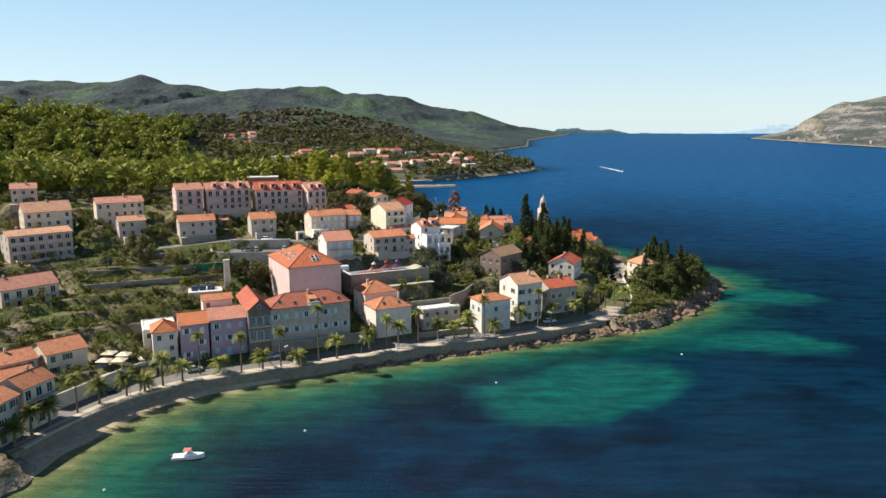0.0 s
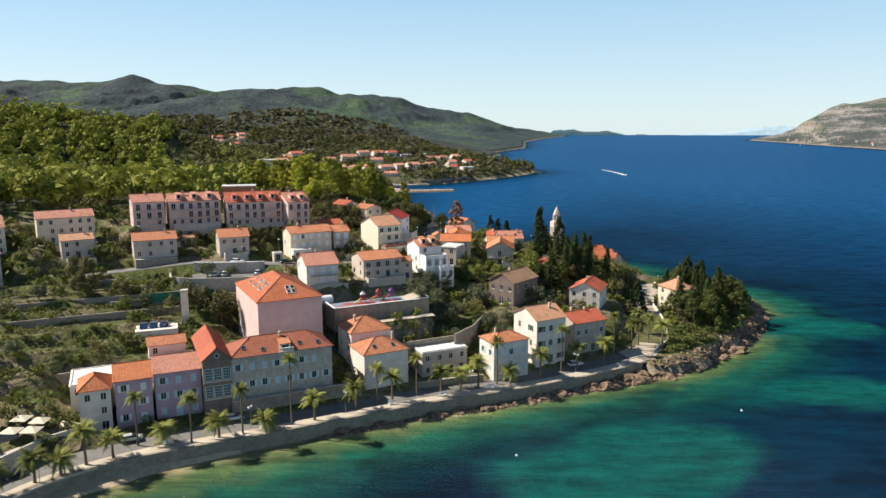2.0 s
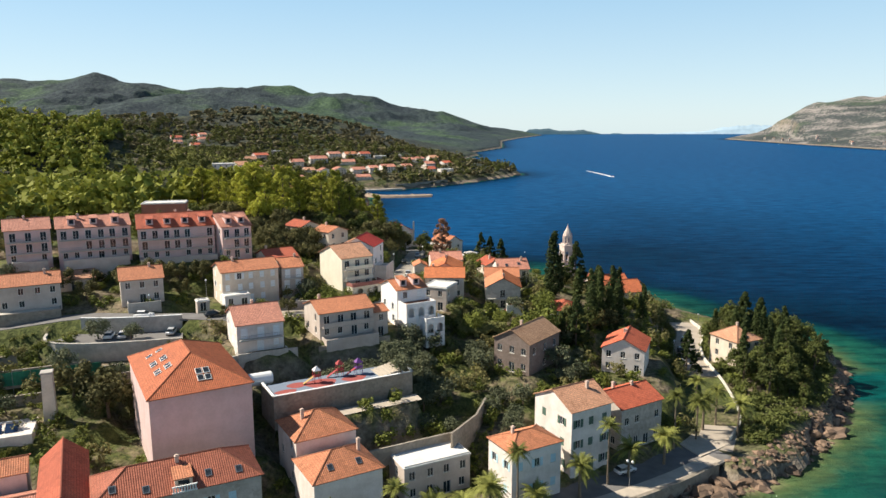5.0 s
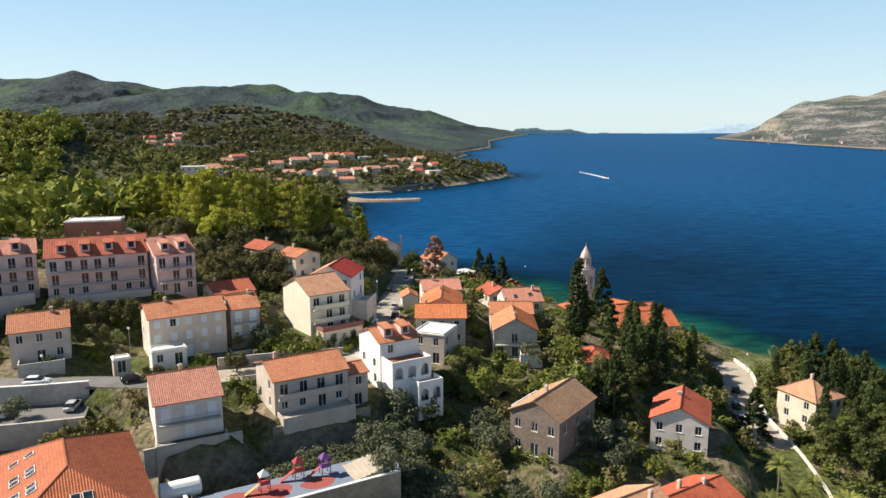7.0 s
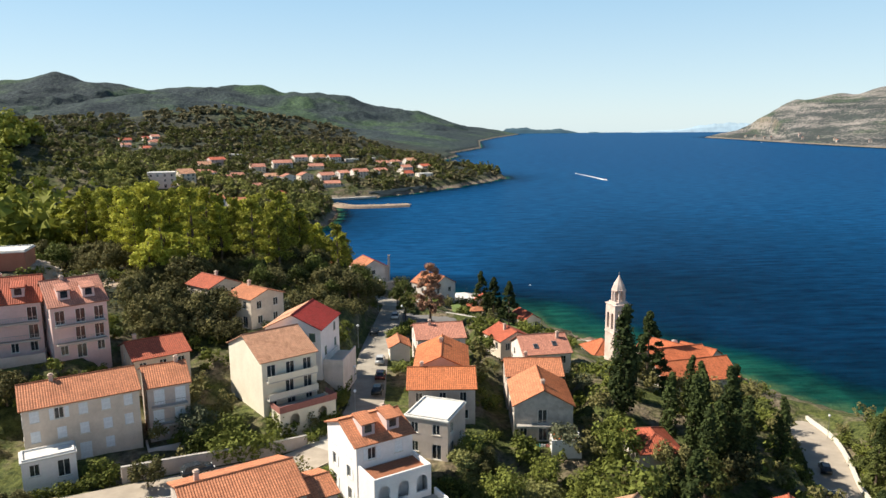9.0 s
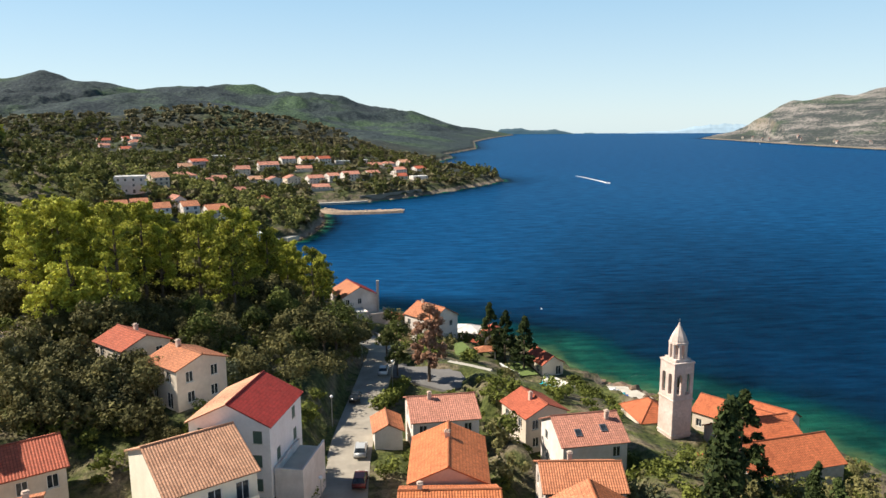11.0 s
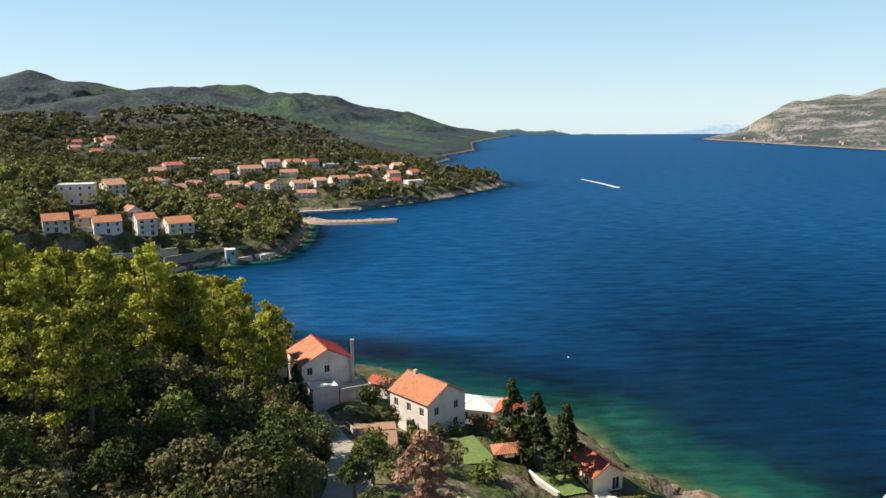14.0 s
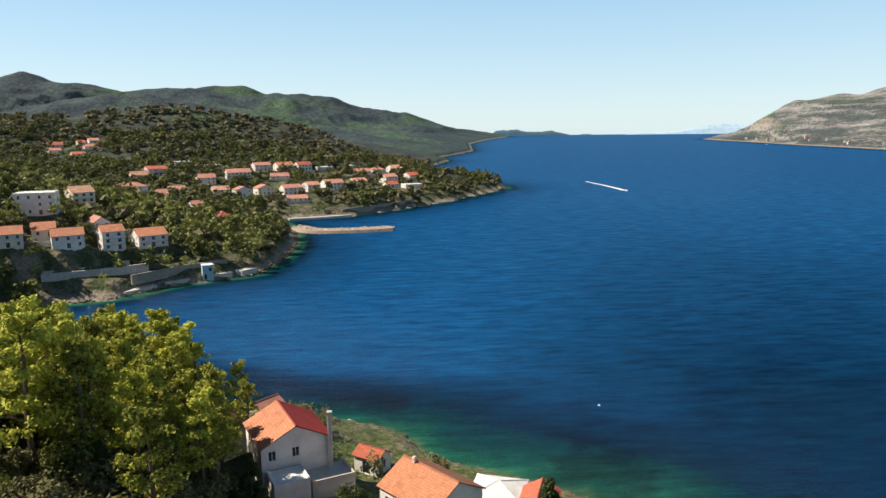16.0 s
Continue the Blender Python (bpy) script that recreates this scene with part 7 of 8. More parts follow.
HULLS = {"white": HULL, "teal": paint("teal_hull", (0.05, 0.40, 0.48)), "blue": paint("blue_hull", (0.04, 0.12, 0.42)), "dark": paint("dark_hull", (0.06, 0.07, 0.09))}


def boat(x, y, yaw, L, label, cabin=True, paintwork=HULL):
    ob = empty("motorboat" if cabin else "rowing_boat", pose(x, y, 0.0, 0, 0, yaw), label, "boat", "boats")
    bm = bmesh.new()
    secs = []
    for i in range(9):
        t = i / 8
        w = L * 0.17 * (1 - max(0, (t - 0.45) / 0.55) ** 2.2) + 0.02
        zt = 0.62 + 0.35 * t ** 2
        X = (t - 0.45) * L
        secs.append([bm.verts.new(p) for p in ((X, -w, zt), (X, -w * 0.8, 0.0), (X, 0, -0.25 + 0.25 * t ** 3), (X, w * 0.8, 0.0), (X, w, zt), (X, w * 0.8, zt - 0.12), (X, -w * 0.8, zt - 0.12))])
    for a, b in zip(secs, secs[1:]):
        for k in range(7):
            bm.faces.new((a[k], b[k], b[(k + 1) % 7], a[(k + 1) % 7]))
    bm.faces.new(secs[0])
    part("hull", bm, paintwork, ob, smooth=False)
    if cabin:
        bm = bmesh.new()
        box(bm, -0.5, -0.75, 0.5, 1.2, 0.75, 1.15, 0.12)
        part("cabin", bm, HULL, ob)
        bm = bmesh.new()
        box(bm, -0.6, -0.8, 1.75, 0.9, 0.8, 1.83, 0.03)
        for p in ((-0.5, -0.7), (-0.5, 0.7), (0.8, -0.7), (0.8, 0.7)):
            tube(bm, [(*p, 0.9), (*p, 1.8)], [0.03, 0.03], 5)
        part("canopy", bm, paint("red_canopy", (0.5, 0.18, 0.14)), ob)
        bm = bmesh.new()
        box(bm, -0.45 * L - 0.45, -0.22, 0.1, -0.45 * L - 0.02, 0.22, 1.0, 0.06)
        part("engine", bm, paint("engine_grey", (0.12, 0.12, 0.13)), ob)
    else:
        bm = bmesh.new()
        box(bm, -0.3, -L * 0.13, 0.42, 0.1, L * 0.13, 0.48)
        part("thwart", bm, plain("boat_wood", (0.25, 0.16, 0.09), 0.6), ob)
    return ob


boat(-50.4, 129.8, 8, 6.2, "white motorboat at anchor with a small red canopy")
for k, (x, y, yaw, col) in enumerate(((50.0, 375.6, 20, "white"), (50.5, 374.0, 24, "white"), (51.2, 372.2, 18, "teal"), (51.6, 370.6, 26, "blue"), (52.3, 369.0, 22, "white"), (53.0, 367.4, 28, "dark"), (53.4, 365.8, 20, "white"))):
    b = boat(x, y, yaw, 4.4, f"small {col} rowing boat laid up beside the quay", False, HULLS[col])
    b.location.z = 1.2
boat(1180, 2400, 70, 9, "distant white boat near the far shore")
# the speedboat and its wake
boat(243, 985, -88, 7.5, "white speedboat running ahead of its wake")
foam = plain("wake_foam", (0.72, 0.76, 0.78), 0.7)
verts, faces = [], []
for i in range(25):
    t = i / 24
    x, y, w = 243 - 6 * t + 2 * math.sin(t * 3), 989 + 115 * t, 2.6 * (1 - 0.55 * t) + 0.4 * math.sin(t * 40)
    verts += [(x - w, y, 0.06), (x + w, y, 0.06)]
    if i:
        faces.append((2 * i - 2, 2 * i - 1, 2 * i + 1, 2 * i))
tagged(mesh_object("wake", verts, faces, foam), "white foaming wake behind the speedboat", "water", kind="structure")
for k, (x, y) in enumerate(((-29.5, 142.4), (13.7, 171.3), (68.3, 193.9), (-60.8, 117.2), (52, 458.8))):
    ob = empty("buoy", pose(x, y, 0.05), "small white mooring buoy", "buoy", "buoys")
    bm = bmesh.new()
    bmesh.ops.create_uvsphere(bm, u_segments=10, v_segments=8, radius=0.28)
    part("float", bm, WHITE, ob, smooth=True)
    bm = bmesh.new()
    tube(bm, [(0, 0, 0.25), (0, 0, 0.45)], [0.04, 0.04], 6)
    part("ring", bm, METAL, ob)


# ---- street lamps ----
def street_lamp(double=False):
    ob = empty("street_lamp", Matrix(), "slim grey street lamp with a white globe" if not double else "promenade lamp with two white globes", "street lamp", "street lamps")
    bm = bmesh.new()
    tube(bm, [(0, 0, 0), (0, 0, 0.6), (0, 0, 4.6)], [0.09, 0.06, 0.04], 8)
    if double:
        tube(bm, [(-0.45, 0, 4.5), (0, 0, 4.6), (0.45, 0, 4.5)], [0.03, 0.03, 0.03], 6)
    part("pole", bm, METAL, ob)
    for x in (-0.45, 0.45) if double else (0,):
        bm = bmesh.new()
        bmesh.ops.create_uvsphere(bm, u_segments=12, v_segments=8, radius=0.24, matrix=Matrix.Translation((x, 0, 4.8)))
        part("globe", bm, WHITE, ob, smooth=True)
    return ob


one, two = street_lamp(), street_lamp(True)
for k, (x, y, z, d) in enumerate(((-10.0, 282.7, 20.2, 0), (-10.6, 293.4, 20.4, 0), (-11.2, 318, 20.5, 0), (-2.0, 335, 19.9, 0), (-7.8, 350, 19.5, 0), (81.4, 303.6, 3.75, 0), (62.6, 272.4, 5.4, 0), (-54.5, 266, 24, 0), (-62, 249.9, 24.3, 0),
                                  (5.7, 199.2, 2.9, 1), (-41.1, 177.6, 2.9, 1), (-72.5, 155, 2.9, 1), (-22.5, 186.0, 2.9, 1), (33, 211.8, 2.9, 1))):
    src, m = (two if d else one), pose(x, y, z, 0, 0, k * 25)
    if k in (0, 9):
        src.matrix_world = m
    else:
        copy_thing(src, m)


# ---- dormers of the terrace row ----
def dormer(x, y, z, yaw, w=1.7, hgt=1.5, d=2.6, roof=T_RED):
    ob = empty("dormer", pose(x, y, z, 0, 0, yaw), "roof dormer with a small window and tiled top", "dormer", "dormers of the terrace row")
    bm = bmesh.new()
    facade(bm, (-w / 2, 0, 0), (1, 0, 0), w, -0.3, hgt, [(0.35, w - 0.35, 0.25, hgt - 0.2)], 0.15)
    for s in (-1, 1):
        quad(bm, (s * w / 2, 0, -0.3), (s * w / 2, d, hgt - 0.3), (s * w / 2, d, hgt), (s * w / 2, 0, hgt))
    part("cheek", bm, W_PINK, ob)
    bm = bmesh.new()
    uvl = bm.loops.layers.uv.new("UVMap")
    slope(bm, uvl, (-w / 2 - 0.15, -0.2, hgt), (w / 2 + 0.15, -0.2, hgt), (0, d + 0.2, 0.55), 0, 0)
    part("roof", bm, roof, ob)
    bm = bmesh.new()
    box(bm, -w / 2 + 0.36, 0.1, 0.26, w / 2 - 0.36, 0.13, hgt - 0.21)
    part("pane", bm, GLASS, ob)


for hx, hy, yaw, L, e, r, D, n, roof in ((-93.2, 274.6, 27, 17.5, 40.1, 2.4, 11, 3, T_ROSE), (-75.6, 280.2, 22, 19.5, 39.2, 3.2, 12, 4, T_RED), (-55.2, 284.0, 34, 8.6, 38.9, 3.1, 12.5, 2, T_ROSE), (-8.6, 256.6, 28, 8.4, 27.9, 1.8, 9.4, 2, T_ORANGE)):
    a = radians(yaw)
    for i in range(n):
        s, v = L * (i + 0.75) / (n + 0.5), 1.4
        dormer(hx + s * math.cos(a) - v * math.sin(a), hy + s * math.sin(a) + v * math.cos(a), e + r * v / (D / 2) + 0.05, yaw, roof=roof)

# ---- playground ----
RUBR, RUBB = plain("red_rubber_floor", (0.30, 0.07, 0.06), 0.9), plain("blue_rubber_floor", (0.17, 0.21, 0.27), 0.9)
m0 = pose(-29, 217.9, 17.75, 0, 0, 25.5)
pg = empty("playground_floor", m0, "blue rubber playground floor with red patches", "playground floor")
bm = bmesh.new()
box(bm, 0.3, 0.3, -0.1, 26, 7.2, 0.02)
part("rubber", bm, RUBB, pg)
for k, (x, y, a, b) in enumerate(((2.5, 2.2, 2.0, 1.2), (5.2, 4.6, 1.8, 1.4), (9.5, 3.6, 3.0, 2.2), (16, 3.2, 2.4, 1.5))):
    bm = bmesh.new()
    vs = [bm.verts.new((x + a * math.cos(t) * (1 + 0.12 * math.sin(3 * t)), y + b * math.sin(t), 0.026)) for t in (2 * math.pi * i / 20 for i in range(20))]
    bm.faces.new(vs)
    part("red_patch", bm, RUBR, pg)


def play_tower(x, y, roofc, slide, bodyc, label):
    ob = empty("play_tower", m0 @ pose(x, y, 0.03), label, "play tower", "playground equipment")
    for sx in (-0.6, 0.6):
        for sy in (-0.6, 0.6):
            bm = bmesh.new()
            tube(bm, [(sx, sy, 0), (sx, sy, 2.5)], [0.06, 0.06], 6)
            part("post", bm, bodyc, ob)
    bm = bmesh.new()
    box(bm, -0.65, -0.65, 1.2, 0.65, 0.65, 1.3)
    part("platform", bm, bodyc, ob)
    bm = bmesh.new()
    tube(bm, [(0, 0, 2.4), (0, 0, 3.2)], [1.0, 0.05], 4)
    part("roof", bm, roofc, ob)
    bm = bmesh.new()
    box(bm, -0.65, -0.68, 1.3, 0.65, -0.62, 1.8)
    part("panel", bm, bodyc, ob)
    bm = bmesh.new()
    vs = [(-0.7, -0.3, 1.25), (-0.7, 0.3, 1.25), (-2.6, 0.3, 0.15), (-2.6, -0.3, 0.15)]
    low = [(p[0], p[1], p[2] - 0.08) for p in vs]
    V = [bm.verts.new(p) for p in vs + low]
    for f in ((0, 1, 2, 3), (7, 6, 5, 4), (0, 3, 7, 4), (1, 5, 6, 2), (2, 6, 7, 3), (0, 4, 5, 1)):
        bm.faces.new([V[k] for k in f])
    part("slide", bm, slide, ob)


cR, cY, cP, cW = plain("red_plastic", (0.34, 0.05, 0.05), 0.4), plain("yellow_plastic", (0.45, 0.30, 0.10), 0.4), plain("purple_plastic", (0.16, 0.06, 0.24), 0.4), plain("white_plastic", (0.75, 0.72, 0.7), 0.4)
play_tower(9.0, 4.4, cW, cY, cR, "play tower with a white roof and yellow slide")
play_tower(14.0, 5.8, cR, cR, cR, "red play tower with a slide")
play_tower(17.6, 5.2, cP, cR, cP, "purple and red play tower")
steps = empty("stone_steps", m0 @ pose(20.5, 1.2, 0), "curved pale steps at the end of the playground", "steps")
for i in range(6):
    bm = bmesh.new()
    box(bm, i * 0.75, 0, 0.0, i * 0.75 + 0.8, 5.0, 0.12 + 0.16 * i, 0.02)
    part("step", bm, PAVE, steps)
tank = empty("water_tank", pose(-33.6, 225.6, 17.4, 0, 0, 25), "white cylindrical tank beside the hotel", "tank")
bm = bmesh.new()
tube(bm, [(-2.6, 0, 1.2), (-2.4, 0, 1.2), (2.4, 0, 1.2), (2.6, 0, 1.2)], [0.9, 1.2, 1.2, 0.9], 18)
part("vessel", bm, WHITE, tank, smooth=False)
for x in (-1.6, 1.6):
    bm = bmesh.new()
    box(bm, x - 0.2, -0.9, -1.2, x + 0.2, 0.9, 0.6)
    part("cradle", bm, CONC, tank)

# ---- tall chimney, solar roof, green net ----
st = empty("chimney_stack", pose(-69.0, 219.5, 11.5, 0, 0, 20), "tall pale square chimney behind the hotel", "chimney")
bm = bmesh.new()
V = []
for z, w in ((0, 1.1), (11.0, 0.85)):
    V.append([bm.verts.new((a * w, b * w, z)) for a, b in ((-1, -1), (1, -1), (1, 1), (-1, 1))])
for k in range(4):
    bm.faces.new((V[0][k], V[0][(k + 1) % 4], V[1][(k + 1) % 4], V[1][k]))
bm.faces.new(V[1])
part("shaft", bm, W_CREAM, st)
bm = bmesh.new()
box(bm, -1.0, -1.0, 11.0, 1.0, 1.0, 11.4, 0.05)
part("cap", bm, CONC, st)
net = empty("windbreak_net", pose(-82, 225.5, 17.2, 0, 0, 22), "green windbreak net on posts", "net")
bm = bmesh.new()
box(bm, 0, -0.02, 0.4, 18, 0.02, 3.0)
part("mesh_cloth", bm, plain("green_net", (0.02, 0.16, 0.09), 0.8, var=0.3, scale=1.0), net)
for i in range(7):
    bm = bmesh.new()
    tube(bm, [(i * 3, -0.06, -1), (i * 3, -0.06, 3.1)], [0.04, 0.04], 6)
    part("post", bm, METAL, net)
sol = empty("solar_boiler_roof", pose(-77.6, 208.2, 14.5, 0, 0, 20), "white flat roof with solar water heaters", "solar heaters")
bm = bmesh.new()
box(bm, 0, 0, -6.0, 10.0, 7.5, 0.25, 0.05)
part("block", bm, W_WHITE, sol)
for i in range(3):
    bm = bmesh.new()
    V = [bm.verts.new(p) for p in ((1 + 2.4 * i, 1.6, 0.35), (2.9 + 2.4 * i, 1.6, 0.35), (2.9 + 2.4 * i, 3.2, 1.35), (1 + 2.4 * i, 3.2, 1.35), (1 + 2.4 * i, 1.6, 0.25), (2.9 + 2.4 * i, 1.6, 0.25), (2.9 + 2.4 * i, 3.3, 1.25), (1 + 2.4 * i, 3.3, 1.25))]
    for f in ((0, 1, 2, 3), (7, 6, 5, 4), (0, 4, 5, 1), (1, 5, 6, 2), (2, 6, 7, 3), (3, 7, 4, 0)):
        bm.faces.new([V[k] for k in f])
    part("solar_panel", bm, plain("solar_glass", (0.02, 0.04, 0.09), 0.1), sol)
    bm = bmesh.new()
    tube(bm, [(1 + 2.4 * i, 3.5, 1.4), (2.9 + 2.4 * i, 3.5, 1.4)], [0.28, 0.28], 12)
    part("boiler", bm, METAL, sol)
court = empty("sports_court", pose(-106.5, 202.0, 9.9, 0, 0, 27), "faded green sports court between terrace walls", "sports court")
bm = bmesh.new()
box(bm, 0, 0, -0.8, 15, 6.5, 0.12)
part("surface", bm, plain("court_green", (0.20, 0.30, 0.16), 0.9, var=0.25, scale=0.5), court)

# ---- pavilion by the lawn ----
gz0 = empty("garden_pavilion", pose(20.8, 382.0, 8.6, 0, 0, 8) @ Matrix.Diagonal((1.3, 1.0, 1.0, 1)), "open garden pavilion with a hipped orange roof", "pavilion")
for x in (-1.7, 1.7):
    for y in (-1.5, 1.5):
        bm = bmesh.new()
        box(bm, x - 0.12, y - 0.12, -0.4, x + 0.12, y + 0.12, 2.3)
        part("post", bm, W_CREAM, gz0)
bm = bmesh.new()
uvl = bm.loops.layers.uv.new("UVMap")
c = [(-2.2, -2, 2.3), (2.2, -2, 2.3), (2.2, 2, 2.3), (-2.2, 2, 2.3)]
slope(bm, uvl, c[0], c[1], (0, 2.0, 1.0), 2.2, 2.2)
slope(bm, uvl, c[1], c[2], (-2.2, 0, 1.0), 2.0, 2.0)
slope(bm, uvl, c[2], c[3], (0, -2.0, 1.0), 2.2, 2.2)
slope(bm, uvl, c[3], c[0], (2.2, 0, 1.0), 2.0, 2.0)
part("roof", bm, T_ORANGE, gz0)
jet = empty("jetty", pose(-6.4, 454.6, 0.0, 0, 0, -50), "short concrete bathing jetty", "jetty")
bm = bmesh.new()
box(bm, 0, -1.4, -1.0, 12.2, 1.4, 0.85, 0.08)
part("slab", bm, plain("pale_concrete", (0.55, 0.52, 0.46), 0.9), jet)
stone_pier = empty("stone_mole", pose(-86, 128.5, 0, 0, 0, -35), "broken stone mole by the beach", "mole")
bm = bmesh.new()
box(bm, 0, -1.6, -1.0, 9.5, 1.8, 1.0, 0.25)
part("slab", bm, QUAY, stone_pier)
bm = bmesh.new()
box(bm, 1.2, -1.0, 1.0, 3.0, 0.8, 1.6, 0.3)
part("block", bm, QUAY, stone_pier)
bm = bmesh.new()
box(bm, 5.0, -0.8, 1.0, 6.2, 0.9, 1.4, 0.2)
part("block", bm, QUAY, stone_pier)


# ---- roof windows, dormers and facades of the hotel ----
def roof_window(parent, x, y, z, turn, pitch, w=0.9, hgt=1.2):
    bm = bmesh.new()
    box(bm, -w / 2, -hgt / 2, 0.06, w / 2, hgt / 2, 0.18, 0.02)
    sk = part("skylight", bm, FRAME, parent)
    sk.matrix_basis = Matrix.Translation((x, y, z)) @ Matrix.Rotation(turn, 4, "Z") @ Matrix.Rotation(pitch, 4, "X")
    bm = bmesh.new()
    box(bm, -w / 2 + 0.09, -hgt / 2 + 0.09, 0.182, w / 2 - 0.09, hgt / 2 - 0.09, 0.19)
    part("pane", bm, GLASS, sk)


block = BUILT["large pale pink hotel block with a hipped roof"]
H30, run30 = 4 * 3.3 + 0.13, 8.05 + 0.35
for yy in (7.5, 8.7, 12.0, 13.2, 17.5):
    for v in (0.36, 0.56):
        roof_window(block, -0.35 + run30 * v, yy, H30 + 4.2 * v, -math.pi / 2, math.atan2(4.2, run30))
for xx in (7.2, 8.4):
    for v in (0.32, 0.49):
        roof_window(block, xx + 1.2, -0.35 + run30 * v, H30 + 4.2 * v, 0, math.atan2(4.2, run30), 1.05, 1.3)
brick = BUILT["patterned brick gabled wing with a red roof"]
BLUEF, STRIPE = plain("pale_blue_frame", (0.50, 0.64, 0.68), 0.5), plain("pale_brick_band", (0.55, 0.46, 0.40), 0.85)
for fl in range(2):
    z0 = 3.9 * fl + 3.5
    for k in range(3):
        x0 = 0.35 + 1.85 * k
        bm = bmesh.new()
        facade(bm, (x0, -0.05, 0), (1, 0, 0), 1.55, z0, z0 + 2.6, [(0.1 + 0.36 * i, 0.4 + 0.36 * i, z0 + 0.1 + 0.62 * j, z0 + 0.64 + 0.62 * j) for i in range(4) for j in range(4)], 0.05)
        win = part("window", bm, BLUEF, brick)
        bm = bmesh.new()
        box(bm, x0 + 0.06, -0.025, z0 + 0.06, x0 + 1.49, -0.01, z0 + 2.54)
        part("pane", bm, GLASS, win)
    for k in range(4):
        for j in range(7):
            bm = bmesh.new()
            box(bm, 0.03 + 1.85 * k, -0.04, z0 + 0.1 + 0.38 * j, 0.31 + 1.85 * k, 0.0, z0 + 0.29 + 0.38 * j)
            part("brick_band", bm, STRIPE, brick)
    bm = bmesh.new()
    box(bm, 0.0, -0.1, z0 - 0.45, 5.9, 0.0, z0 - 0.2)
    part("string_course", bm, STRIPE, brick)
bm = bmesh.new()
tube(bm, [(2.95, -0.06, 12.75), (2.95, 0.02, 12.75)], [0.55, 0.55], 16)
ocu = part("oculus", bm, STRIPE, brick)
bm = bmesh.new()
tube(bm, [(2.95, -0.09, 12.75), (2.95, -0.05, 12.75)], [0.36, 0.36], 16)
part("pane", bm, GLASS, ocu)
wing = BUILT["grey stone hotel wing with roof windows"]
bm = bmesh.new()
for k in range(9):
    box(bm, 10.3 + 0.36 * k, -0.42, 11.95, 10.48 + 0.36 * k, -0.28, 12.65)
box(bm, 10.2, -0.45, 11.8, 13.5, -0.22, 11.95)
box(bm, 10.2, -0.45, 12.65, 13.5, -0.22, 12.8)
part("balustrade", bm, FRAME, wing)
bm = bmesh.new()
facade(bm, (10.7, 0.5, 0), (1, 0, 0), 2.3, 11.8, 13.5, [(0.4, 1.9, 12.0, 13.2)], 0.15)
for x in (10.7, 13.0):
    quad(bm, (x, 0.5, 11.8), (x, 3.2, 13.2), (x, 3.2, 13.5), (x, 0.5, 13.5))
dor = part("roof_dormer", bm, W_CREAM, wing)
bm = bmesh.new()
uvl = bm.loops.layers.uv.new("UVMap")
slope(bm, uvl, (10.5, 0.3, 13.5), (13.2, 0.3, 13.5), (0, 3.2, 0.5), 0, 0)
part("roof", bm, T_ORANGE, dor)
bm = bmesh.new()
box(bm, 11.1, 0.6, 12.0, 12.6, 0.64, 13.2)
part("pane", bm, GLASS, dor)


# ---- terraces and wings built against the houses ----
def terrace(x, y, yaw, L, D, z0, z1, wall, label, arches=0, rail=0.85, top=PALEC):
    """A walled terrace; arches: openings in its front."""
    ob = empty("terrace", pose(x, y, z0, 0, 0, yaw), label, "terrace", "terraces")
    H = z1 - z0
    bm = bmesh.new()
    ops = [(L * (i + 0.5) / arches - 0.75, L * (i + 0.5) / arches + 0.75, H - 2.6, H - 0.5) for i in range(arches)]
    facade(bm, (0, 0, 0), (1, 0, 0), L, -3, H + rail, ops, 0.3)
    for o, u, W in (((L, 0, 0), (0, 1, 0), D), ((L, D, 0), (-1, 0, 0), L), ((0, D, 0), (0, -1, 0), D)):
        facade(bm, o, u, W, -3, H + (rail if u[0] == 0 else 0), [], 0.3)
    t = 0.22
    for a, b, c, d in ((0, 0, L, t), (0, t, t, D), (L - t, t, L, D)):
        quad(bm, (a, b, H + rail), (c, b, H + rail), (c, d, H + rail), (a, d, H + rail))
    for p, q in (((t, t), (L - t, t)), ((t, D), (t, t)), ((L - t, t), (L - t, D))):
        quad(bm, (*p, H), (*q, H), (*q, H + rail), (*p, H + rail))
    for a, b, z0_, z1_ in ops:
        c, rad = (a + b) / 2, (b - a) / 2
        arc = [(c + rad * math.cos(math.pi * k / 10), z1_ - rad + rad * math.sin(math.pi * k / 10)) for k in range(11)]
        for (xa, za), (xb, zb_) in zip(arc, arc[1:]):
            quad(bm, (xb, 0.004, zb_), (xa, 0.004, za), (xa, 0.004, z1_ + 0.01), (xb, 0.004, z1_ + 0.01))
            quad(bm, (xa, 0.004, za), (xb, 0.004, zb_), (xb, 0.3, zb_), (xa, 0.3, za))
    if arches:
        quad(bm, (0.3, 1.6, -1), (L - 0.3, 1.6, -1), (L - 0.3, 1.6, H), (0.3, 1.6, H))
    part("wall", bm, wall, ob)
    bm = bmesh.new()
    quad(bm, (t, t, H), (L - t, t, H), (L - t, D, H), (t, D, H))
    part("paving", bm, top, ob)
    return ob


def beside(x, y, yaw, u, v):
    a = radians(yaw)
    return x + u * math.cos(a) - v * math.sin(a), y + u * math.sin(a) + v * math.cos(a)


